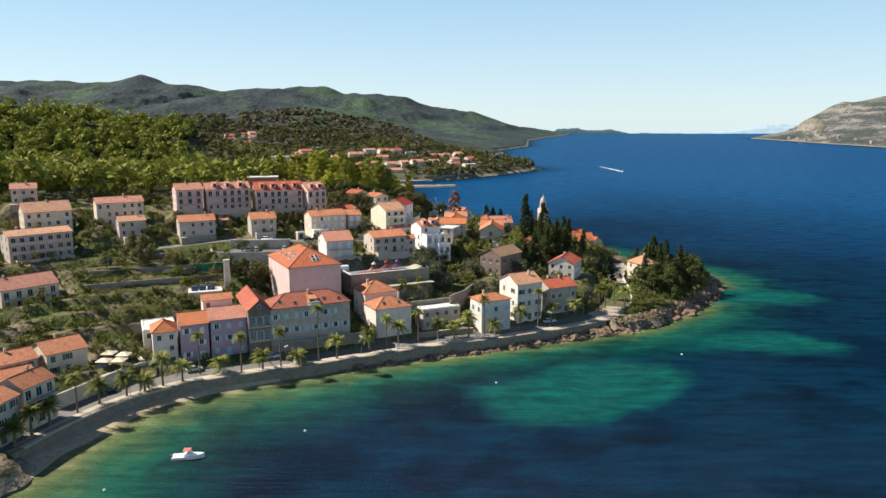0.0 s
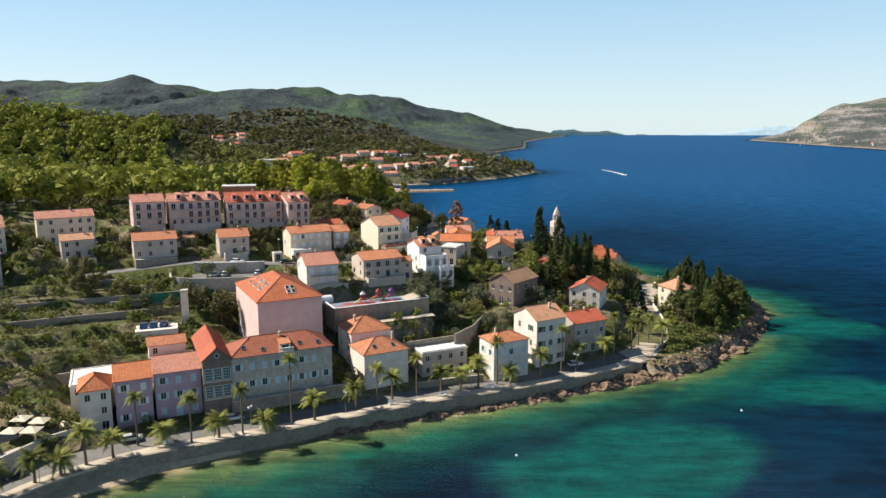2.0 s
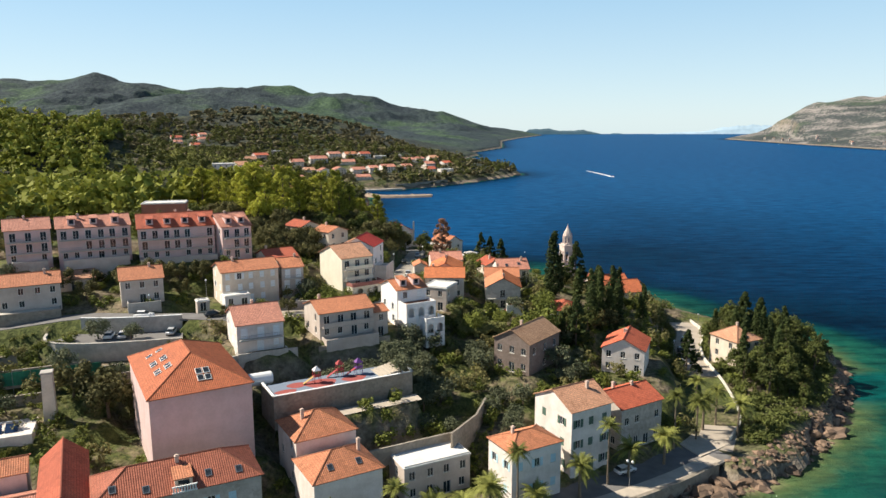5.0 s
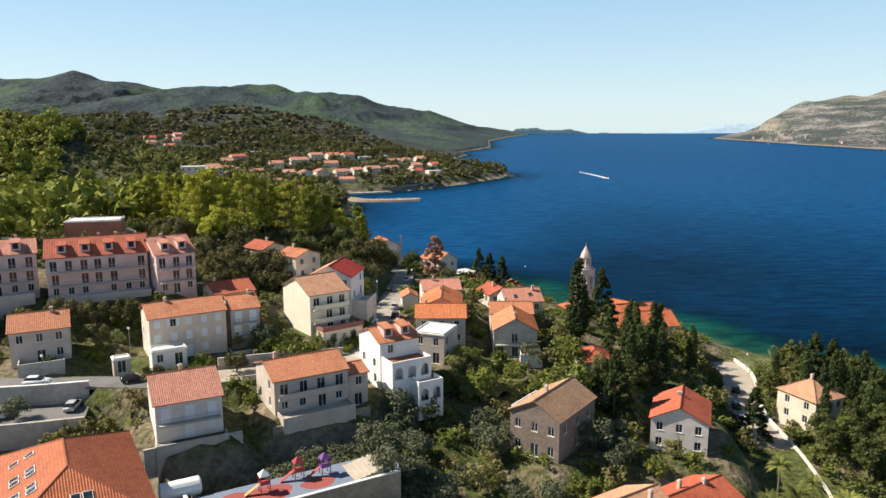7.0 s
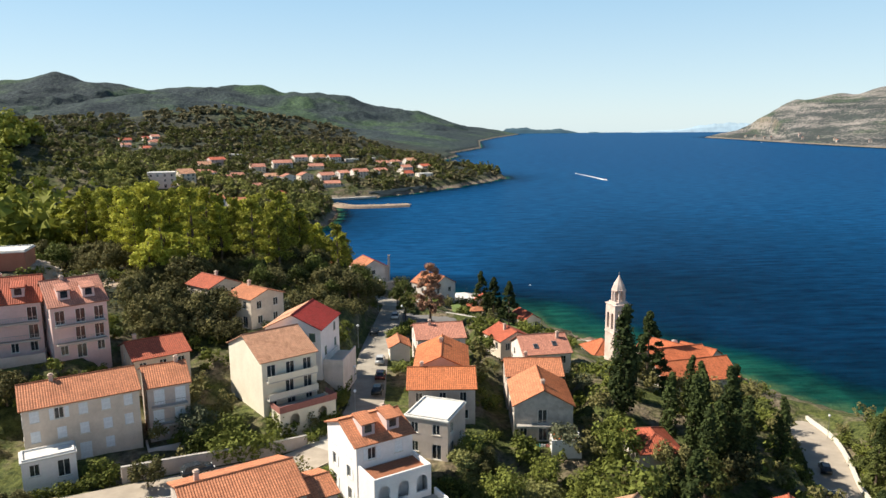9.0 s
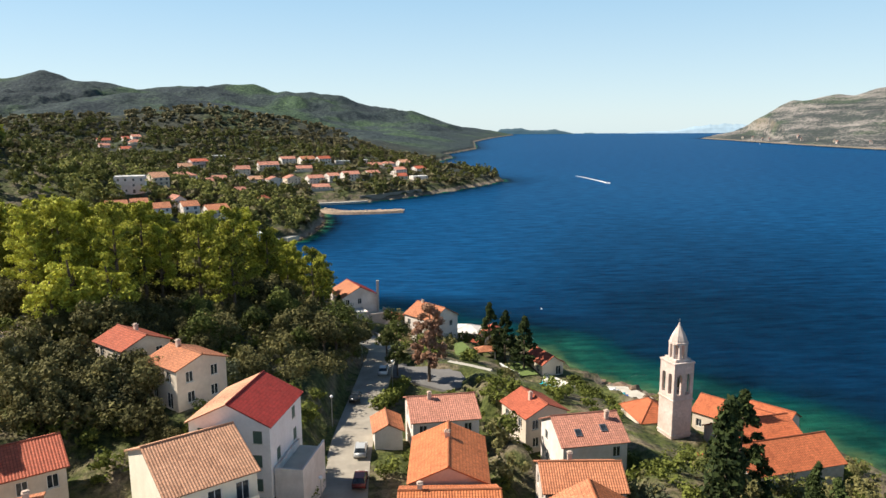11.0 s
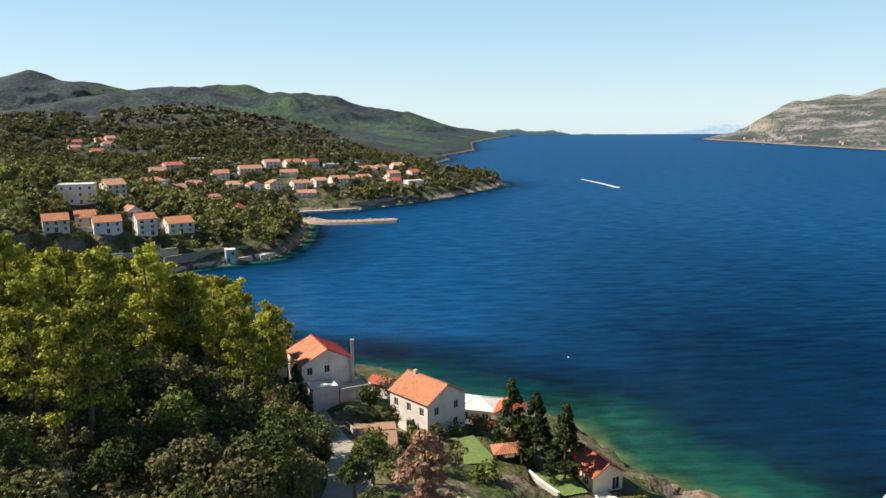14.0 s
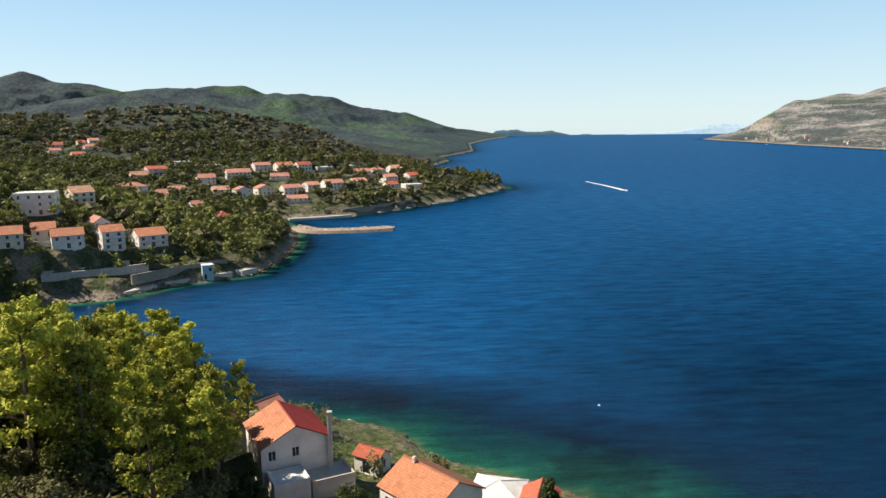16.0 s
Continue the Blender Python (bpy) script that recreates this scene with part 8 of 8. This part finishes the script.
terrace(*beside(-8.6, 256.6, 28, 0.4, -4.2), 28, 7.6, 4.2, 19.4, 25.0, W_BRIGHT, "white front wing with a roof terrace above arches", 3, 0.6, T_ORANGE)
terrace(*beside(-8.6, 256.6, 28, 3.8, -7.2), 28, 4.8, 3.0, 18.6, 21.6, W_BRIGHT, "lower white veranda with arches", 2)
terrace(*beside(-23.4, 278.6, 34, 1.2, -3.4), 34, 9.2, 3.4, 21.0, 24.2, W_PALE, "cream garage terrace below wide balconies", 2, 0.15)
rail = empty("balcony_parapet", pose(*beside(-23.4, 278.6, 34, 1.1, -3.6), 24.2, 0, 0, 34), "red-brown panelled parapet round a terrace", "parapet")
for nm, q in (("panel", (0, 0, 0.05, 9.4, 0.12, 1.0)), ("panel", (0, 0.12, 0.05, 0.12, 3.4, 1.0)), ("panel", (9.28, 0.12, 0.05, 9.4, 3.4, 1.0)), ("handrail", (-0.04, -0.04, 1.004, 9.44, 0.16, 1.08))):
    bm = bmesh.new()
    box(bm, *q, 0.01)
    part(nm, bm, plain("red_brown_parapet", (0.30, 0.12, 0.10), 0.8), rail)
terrace(*beside(-25.9, 294.6, -12.7, 10.2, 0.8), -12.7, 3.4, 8.0, 21.0, 25.8, W_WHITE, "raised deck at the side of a white house", 0, 0.9)
terrace(*beside(-13.9, 401.4, 22, -0.4, -5.0), 22, 5.0, 4.8, 11.0, 16.6, W_WHITE, "white flat-roofed annexe below a gable", 0, 0.2, FLAT)
terrace(*beside(-13.9, 401.4, 22, 5.0, -4.6), 22, 6.2, 5.6, 11.0, 15.2, W_GREY, "grey walled terrace below the shore house", 0, 0.7)
terrace(*beside(13.8, 277.8, -5, 5.6, -3.6), -5, 4.4, 3.6, 15.8, 19.0, W_BRIGHT, "white terrace with a low parapet below the gable", 0, 0.8)
terrace(*beside(-24.8, 244.5, 27, 0.6, -3.0), 27, 12.0, 3.2, 16.6, 20.2, W_GREY, "grey walled terrace below a house with a balcony", 0, 0.6)
terrace(*beside(-40.0, 235.3, 24, 0.0, -1.8), 24, 10.0, 2.0, 16.6, 20.2, CONC, "narrow concrete terrace below a white house", 0, 0.5)
terrace(-37.0, 269.4, 24, 5.6, 3.2, 19.0, 22.3, W_WHITE, "white walled planting terrace below a grey house", 0, 0.5)
flue = empty("flue", pose(-5.4, 404.6, 11.6), "tall grey chimney flue beside a gable", "chimney")
bm = bmesh.new()
box(bm, -0.3, -0.3, -2, 0.3, 0.3, 11.9, 0.03)
part("shaft", bm, W_GREY, flue)
bm = bmesh.new()
box(bm, -0.38, -0.38, 11.9, 0.38, 0.38, 12.2, 0.03)
part("cap", bm, CONC, flue)
line = empty("clothes_line", pose(14.4, 276.2, 18.3, 0, 0, -5), "washing line hung with white and turquoise sheets", "clothes line")
bm = bmesh.new()
tube(bm, [(0, 0, 0), (2.7, 0, -0.08), (5.4, 0, 0)], [0.015, 0.015, 0.015], 5)
part("cord", bm, METAL, line)
for x in (0.0, 5.4):
    bm = bmesh.new()
    tube(bm, [(x, 0, -4), (x, 0, 0.1)], [0.05, 0.04], 6)
    part("post", bm, METAL, line)
for k, (x, w, hgt, cl) in enumerate(((0.25, 0.9, 1.0, (0.75, 0.75, 0.76)), (1.25, 1.1, 1.2, (0.70, 0.72, 0.75)), (2.45, 1.0, 0.9, (0.10, 0.48, 0.52)), (3.5, 0.7, 0.8, (0.72, 0.70, 0.70)), (4.3, 0.9, 1.1, (0.55, 0.20, 0.18)))):
    bm = bmesh.new()
    top = [(x + w * i / 6, 0.06 * math.sin(i * 1.7 + k), -0.03) for i in range(7)]
    for a, b in zip(top, top[1:]):
        quad(bm, (a[0], a[1] * 2.2, -hgt), (b[0], b[1] * 2.2, -hgt), b, a)
    sheet_ = part("sheet", bm, plain("washing_%d" % k, cl, 0.9, var=0.05), line)
    th = sheet_.modifiers.new("thickness", "SOLIDIFY")
    th.thickness = 0.012
shade = empty("awning", pose(19.6, 274.6, 19.3, 0, 0, -5), "orange fabric awning over a terrace door", "awning")
bm = bmesh.new()
V = [bm.verts.new(p) for p in ((0, 0, 0), (3.4, 0, 0), (3.4, 2.2, 0.7), (0, 2.2, 0.7), (0, 0, -0.06), (3.4, 0, -0.06), (3.4, 2.2, 0.64), (0, 2.2, 0.64))]
for f in ((0, 1, 2, 3), (7, 6, 5, 4), (0, 4, 5, 1), (1, 5, 6, 2), (2, 6, 7, 3), (3, 7, 4, 0)):
    bm.faces.new([V[k] for k in f])
part("cloth", bm, plain("orange_cloth", (0.52, 0.17, 0.06), 0.8), shade)
for x in (0.08, 3.32):
    bm = bmesh.new()
    tube(bm, [(x, 0.08, -2.6), (x, 0.08, -0.02)], [0.04, 0.04], 6)
    part("post", bm, METAL, shade)
# awning of the waterfront cafe
aw = empty("awning", pose(51.5, 245.2, 5.2, 0, 0, 40), "yellow cafe awning on slim posts", "awning")
bm = bmesh.new()
V = [bm.verts.new(p) for p in ((0, 0, 2.5), (5.5, 0, 2.5), (5.5, 3.2, 3.1), (0, 3.2, 3.1), (0, 0, 2.42), (5.5, 0, 2.42), (5.5, 3.2, 3.02), (0, 3.2, 3.02))]
for f in ((0, 1, 2, 3), (7, 6, 5, 4), (0, 4, 5, 1), (1, 5, 6, 2), (2, 6, 7, 3), (3, 7, 4, 0)):
    bm.faces.new([V[k] for k in f])
part("cloth", bm, plain("yellow_cloth", (0.60, 0.38, 0.08), 0.8), aw)
for x in (0.1, 5.4):
    bm = bmesh.new()
    tube(bm, [(x, 0.1, -1), (x, 0.1, 2.45)], [0.05, 0.05], 6)
    part("post", bm, METAL, aw)
# garden steps down from the street
stairs = empty("garden_steps", Matrix(), "pale flight of garden steps with a low side wall", "steps")
for i in range(22):
    t = i / 21
    x, y = 9.6 + 7.6 * t, 354.3 - 5.7 * t
    z = max(17.0 - 4.0 * t, gz(x, y) + 0.15)
    bm = bmesh.new()
    box(bm, -0.22, -0.8, -2.5, 0.22, 0.8, 0.0, 0.02)
    stp = part("step", bm, PALEC, stairs)
    stp.matrix_basis = pose(x, y, z, 0, 0, -37)
wall_run("garden_wall", [(11.2, 355.8), (18.8, 350.2)], [14.5, 10.5], [17.2, 13.2], 0.35, W_WHITE, "low white wall beside the garden steps", smooth=False)
wall_run("garden_wall", [(18.6, 349.6), (26, 347.5), (33, 349)], 8, 13.6, 0.35, CONC, "concrete garden wall below the steps", smooth=False)


# ---- hedges ----
rows, rg = [], random.Random(17)
for j in range(26):
    for i in range(58):
        u, v = i * 1.15 + rg.uniform(-0.4, 0.4), j * 2.3
        x, y = -120 + 0.906 * u - 0.423 * v, 184 + 0.423 * u + 0.906 * v
        if math.sin(0.31 * u + 2.2 * j) + rg.uniform(-0.5, 0.5) > -0.15 and free(x, y, 0.6) and coast(x, y) > 22 and x < -50:
            rows.append((x, y, gz(x, y), rg.uniform(0.35, 0.75), rg.uniform(0, 6.28)))
joined("garden_rows", tg, rows, OAKGREEN, "rows of vegetables and vines on the garden terraces", "crops")


def hedge(pts, gap, size, label, lift=0.2):
    line = smooth_line(pts, gap)
    g = random.Random(len(line))
    return joined("hedge", tg, [(p.x + g.uniform(-0.4, 0.4), p.y + g.uniform(-0.4, 0.4), gz(p.x, p.y) + lift * k, size * g.uniform(0.85, 1.2), g.uniform(0, 6.28)) for p in line for k in (0, 2)], SHRUB, label, "hedge")


hedge([(-0.6, 338.4), (-2.6, 331), (-4.2, 325)], 0.9, 1.15, "tall dense hedge beside the street")
hedge([(40.2, 370.5), (42, 362), (44.4, 353.3)], 0.8, 1.4, "long dark hedge above the boat quay")
hedge([(-27.6, 267.6), (-24.0, 269.8), (-21.0, 271.6)], 0.7, 1.35, "dense clipped hedge beside the paving", 0.5)
hedge([(-16.2, 275.0), (-14.4, 279.4), (-13.4, 284)], 0.9, 0.9, "low hedge below the balconies of a cream house")
hedge([(-12.6, 288), (-12.8, 296), (-12.0, 304)], 0.9, 1.0, "rounded hedge along the street edge")
wall_run("retaining_wall", [(-37.6, 261.6), (-29.2, 266.0), (-21.0, 270.6), (-16.6, 274.6)], [21.0, 20.6, 20, 19], [24.2, 23.6, 22.8, 21.6], 0.35, W_GREY, "pale retaining wall behind the paving", cap=CONC)
wall_run("garden_wall", [(-32.0, 255.4), (-24.0, 259.6), (-17.6, 263.4)], [21.4, 20.6, 19.8], [23.1, 22.5, 21.8], 0.3, CONC, "low garden wall along the paving")
hedge([(-46, 258), (-40, 260.8)], 1.0, 0.9, "hedge below a long cream house")


# ---- terraces in front of the hillside houses, walls in the village ----
tr_rnd = random.Random(12)
for hx, hy, yaw, L, D, e, r, typ, wall, roof, st, label, extra in HOUSES:
    if 186 < hy < 318 and hx < -58 and not ("white house with arches" in label or "wide balconies" in label or "waterfront" in label or "hotel" in label or "wing" in label or "shed" in label or "annexe" in label):
        g = e - st * extra.get("h", 2.8)
        u0, dd = tr_rnd.uniform(-0.5, 1.5), tr_rnd.uniform(2.6, 4.2)
        kind = tr_rnd.choice(((RUBBLE, "rubble-walled terrace in front of a house"), (CONC, "concrete terrace in front of a house"), (W_GREY, "grey rendered terrace wall below a house")))
        terrace(*beside(hx, hy, yaw, u0, -dd + 0.2), yaw, L - u0 - tr_rnd.uniform(-0.8, 1.5), dd, g - 2.0, g + 0.15, kind[0], kind[1], 0, tr_rnd.choice((0.15, 0.6, 0.8)), tr_rnd.choice((PALEC, PAVE, CONC)))
for k, (x, y, yaw, L, *_) in enumerate(VILLAGE):
    if k % 4:
        yaw, x, y = radians(yaw), x + 0.5 * L * math.cos(radians(yaw)), y + 0.5 * L * math.sin(radians(yaw))
        b = gz(x, y - 5)
        wall_run("garden_wall", [(x - L * 0.7 * math.cos(yaw), y - 4.5 - L * 0.7 * math.sin(yaw)), (x + L * 0.7 * math.cos(yaw), y - 4.5 + L * 0.7 * math.sin(yaw))], b - 1.5, b + tr_rnd.uniform(0.8, 1.8), 0.4,
                 tr_rnd.choice((PALEC, CONC, W_CREAM)), "pale garden wall between the village houses", smooth=False)
dish = empty("satellite_dish", pose(64.7, 340.6, 12.4, 60, 0, 150), "white satellite dish on a church roof", "satellite dish")
bm = bmesh.new()
tube(bm, [(0, 0, 0), (0, 0, 0.1), (0, 0, 0.25)], [0.15, 0.5, 0.75], 16)
part("reflector", bm, WHITE, dish)
bm = bmesh.new()
tube(bm, [(0, 0, 0), (0, -0.8, -0.9)], [0.05, 0.05], 6)
part("mast", bm, METAL, dish)

# ---- small houses on the far shore, benches, a sign on the point ----
fr = random.Random(21)
for k in range(16):
    y = 1750 + 75 * k + fr.uniform(-20, 20)
    x = float(np.interp(y, [1300, 1920, 2398, 2886, 3229], [1180, 1211, 1258, 1328, 1367])) + fr.uniform(25, 95)
    house(x, y, fr.uniform(50, 80), fr.uniform(7, 10), fr.uniform(7, 9), float(base_height(np.array([x]), np.array([y]))[0]) + 6.2, fr.uniform(2, 3), "u", fr.choice((W_GREY, W_CREAM)), fr.choice((T_ROSE, T_PALE)), 2,
          "pale house on the far shore", chimneys=0, win=6.0, sills=False, skip=("front", "right"), group="houses on the far shore", low=4)


def bench(x, y, yaw):
    ob = empty("bench", pose(x, y, 2.95, 0, 0, yaw), "white painted bench facing the sea", "bench", "promenade benches")
    for nm, q in (("seat", (-0.9, -0.25, 0.42, 0.9, 0.25, 0.48)), ("backrest", (-0.9, 0.22, 0.55, 0.9, 0.28, 0.95)), ("leg", (-0.75, -0.22, 0, -0.67, 0.27, 0.42)), ("leg", (0.67, -0.22, 0, 0.75, 0.27, 0.42))):
        bm = bmesh.new()
        box(bm, *q, 0.01)
        part(nm, bm, WHITE, ob)


for x, y in ((-38.5, 178.2), (-12.5, 190.6), (-55.5, 169.9), (10.5, 200.8), (-1.0, 195.8)):
    bench(x, y, 25)
board = empty("sign_board", pose(106.5, 288.5, 1.6, 0, 0, -30), "blank white sign board on the rocks", "sign")
bm = bmesh.new()
box(bm, -1.3, -0.06, 0.8, 1.3, 0.06, 2.4, 0.02)
part("panel", bm, WHITE, board)
for x in (-1.0, 1.0):
    bm = bmesh.new()
    tube(bm, [(x, 0.1, -1.5), (x, 0.1, 2.2)], [0.06, 0.06], 6)
    part("post", bm, METAL, board)

# ---- vine arbor between the old houses ----
VINE = leafy("vine_leaves", (0.090, 0.100, 0.030), (0.300, 0.300, 0.110))
va = random.Random(8)
field = [(3.3, 268.4), (9.6, 270.8), (19.3, 264.3), (13.7, 258.9), (6.6, 259.4)]
spots = []
while len(spots) < 210:
    x, y = va.uniform(3, 19.5), va.uniform(258, 271)
    if inside(np.array([x]), np.array([y]), field)[0]:
        spots.append((x, y, gz(x, y) + 1.2, va.uniform(0.6, 1.0), va.uniform(0, 6.28)))
joined("vine_arbor", tg, spots, VINE, "flat arbor overgrown with pale yellow-green vines", "vines")

# ---- beach, cafe terrace and veranda by the western houses ----
SAND = plain("coarse_sand", (0.40, 0.315, 0.215), 0.95, var=0.2, scale=0.8, bumpy=0.3)
inner = smooth_line([(-84.6, 121), (-80.0, 140), (-72.2, 155.0), (-60, 163.8), (-50, 168.6), (-42, 172.6)], 2.0)
wide = np.interp(np.linspace(0, 1, len(inner)), [0, 0.3, 0.6, 0.85, 1], [8.0, 7.5, 4.6, 1.0, 0.4])
verts, faces = [], []
for i, p in enumerate(inner):
    d = (inner[min(i + 1, len(inner) - 1)] - inner[max(i - 1, 0)]).normalized()
    s = Vector((d.y, -d.x, 0))
    w = float(wide[i]) * (1 + 0.08 * math.sin(i * 0.9))
    for f, z in ((-0.2, 0.85), (0.35, 0.5), (0.8, 0.12), (1.1, -0.25)):
        q = p + s * (w * f)
        verts.append((q.x, q.y, z))
    if i:
        for k in range(3):
            faces.append((4 * i - 4 + k, 4 * i - 3 + k, 4 * i + 1 + k, 4 * i + k))
beach = mesh_object("beach", verts, faces, SAND)
beach.data.shade_smooth()
tagged(beach, "narrow strip of coarse tan sand below the quay", "beach", kind="structure")
slab("cafe_terrace", [(-90, 163), (-84.6, 152), (-80.9, 158.9), (-77.9, 166.7), (-72.0, 173.2), (-84, 178)], 3.0, 5.6, PAVE, "beige paved cafe terrace behind the promenade wall")


def parasol(x, y, z):
    ob = empty("parasol", pose(x, y, z), "cream square parasol on the cafe terrace", "parasol", "parasols")
    bm = bmesh.new()
    tube(bm, [(0, 0, 0), (0, 0, 2.9)], [0.04, 0.04], 6)
    part("pole", bm, METAL, ob)
    bm = bmesh.new()
    tube(bm, [(0, 0, 2.3), (0, 0, 3.0)], [2.3, 0.08], 4)
    part("canopy", bm, plain("cream_cloth", (0.68, 0.60, 0.47), 0.85), ob)


for x, y in ((-84.9, 171.4), (-83.4, 165.6), (-80.6, 170.4), (-79.8, 166.0)):
    parasol(x, y, 5.62)
ver = empty("veranda", pose(-91.6, 143.2, 3.4, 0, 0, 52), "dark awning over a waterfront veranda", "veranda")
bm = bmesh.new()
V = [bm.verts.new(p) for p in ((0, 0, 3.0), (8, 0, 3.0), (8, 4.5, 3.5), (0, 4.5, 3.5), (0, 0, 2.9), (8, 0, 2.9), (8, 4.5, 3.4), (0, 4.5, 3.4))]
for f in ((0, 1, 2, 3), (7, 6, 5, 4), (0, 4, 5, 1), (1, 5, 6, 2), (2, 6, 7, 3), (3, 7, 4, 0)):
    bm.faces.new([V[k] for k in f])
part("awning_cloth", bm, plain("dark_cloth", (0.03, 0.03, 0.032), 0.9), ver)
for x in (0.2, 2.7, 5.3, 7.8):
    bm = bmesh.new()
    tube(bm, [(x, 0.15, -1.5), (x, 0.15, 2.95)], [0.06, 0.06], 6)
    part("post", bm, METAL, ver)
bm = bmesh.new()
box(bm, -0.4, -0.4, -2.5, 8.4, 5.0, 0.0)
part("floor_slab", bm, CONC, ver)
wall_run("retaining_wall", [(-0.9, 370.5), (-4.1, 383.6), (-8.3, 394.1)], [14.5, 12, 10], [16.2, 14.6, 13.6], 0.3, CONC, "grey retaining wall beside the lower street", smooth=False)
# ---- shrubs on the point ----
gp = np.random.default_rng(44)
spots = []
while len(spots) < 560:
    x, y = float(gp.uniform(60, 110)), float(gp.uniform(226, 304))
    if coast(x, y) > 2.2 and free(x, y, 0.0):
        spots.append((x, y, gz(x, y), float(gp.uniform(0.6, 1.5)), float(gp.uniform(0, 6.28))))
joined("point_shrubs", tg, spots, POINT, "low shrubs and grasses on the rocky point", "bushes")
slab("paved_place", [(50, 222.5), (60, 229), (66, 239), (67.5, 247), (61.5, 249), (55, 238), (48, 228)], 1.8, 3.0, PAVE, "pale paved place under the palms")

# ---- village shore: cabin, platforms, rough stones of the pier ----
cab = empty("bathing_cabin", pose(CABIN[0], CABIN[1], 0.8, 0, 0, 20), "small pale blue bathing cabin on the village shore", "cabin")
bm = bmesh.new()
facade(bm, (-2.2, -2.2, 0), (1, 0, 0), 4.4, -1.5, 6.0, [(0.7, 1.7, 0.1, 2.3), (2.6, 3.7, 3.6, 5.0)], 0.2)
for o, u in (((2.2, -2.2, 0), (0, 1, 0)), ((2.2, 2.2, 0), (-1, 0, 0)), ((-2.2, 2.2, 0), (0, -1, 0))):
    facade(bm, o, u, 4.4, -1.5, 6.0, [], 0.2)
part("wall", bm, plaster("pale_blue_render", (0.38, 0.50, 0.56), 0.3), cab)
bm = bmesh.new()
box(bm, -2.4, -2.4, 6.0, 2.4, 2.4, 6.25, 0.03)
part("roof", bm, FLAT, cab)
bm = bmesh.new()
box(bm, -2.0, -2.05, -0.5, 2.0, -1.98, 5.4)
part("pane", bm, GLASS, cab)
vs = smooth_line(SHORE_V[3:9], 1.0)
for k, (i0, n, w) in enumerate(((6, 14, 5.0), (24, 10, 4.0), (40, 12, 5.5), (56, 9, 4.0))):
    a, b = vs[i0], vs[min(i0 + n, len(vs) - 1)]
    d = (b - a).normalized()
    s = Vector((-d.y, d.x, 0))
    slab("bathing_platform", [(a + s * -0.6)[:2], (b + s * -0.6)[:2], (b + s * w)[:2], (a + s * w)[:2]], -1.0, 1.5 + 0.4 * k, PALEC, "pale concrete bathing platform on the village shore", "platform")
pr = random.Random(31)
line = smooth_line(pier_line, 1.0)
spots = []
for p in line:
    for k in range(5):
        spots.append((p.x + pr.uniform(-4.8, 4.8) * 0.6, p.y + pr.uniform(-5.2, 5.2), pr.uniform(0.2, 1.7), pr.uniform(0.5, 1.2)))
stone_field("pier_stones", spots, "rough tan stones heaped along the pier", 1, plain("pier_stone", (0.42, 0.33, 0.245), 0.95, var=0.3))

# ---- cleared ground above the terrace row, draped on the hill ----
n = 16
verts, faces = [], []
for j in range(n + 1):
    for i in range(n + 1):
        a, r = 2 * math.pi * i / n, (j / n) * (1 + 0.18 * math.sin(3 * 2 * math.pi * i / n) + 0.1 * math.sin(5 * 2 * math.pi * i / n + 1))
        x, y = -70 + 12.5 * r * math.cos(a), 327 + 9.0 * r * math.sin(a)
        verts.append((x, y, gz(x, y) + (0.35 if j < n else -0.6)))
for j in range(n):
    for i in range(n):
        k = j * (n + 1) + i
        faces.append((k, k + n + 1, k + n + 2, k + 1))
clr = mesh_object("cleared_ground", verts, faces, plain("pale_earth", (0.40, 0.30, 0.21), 0.95, var=0.3, scale=0.35, bumpy=0.5))
tagged(clr, "bare pale earth of a cleared building plot", "ground", kind="structure")
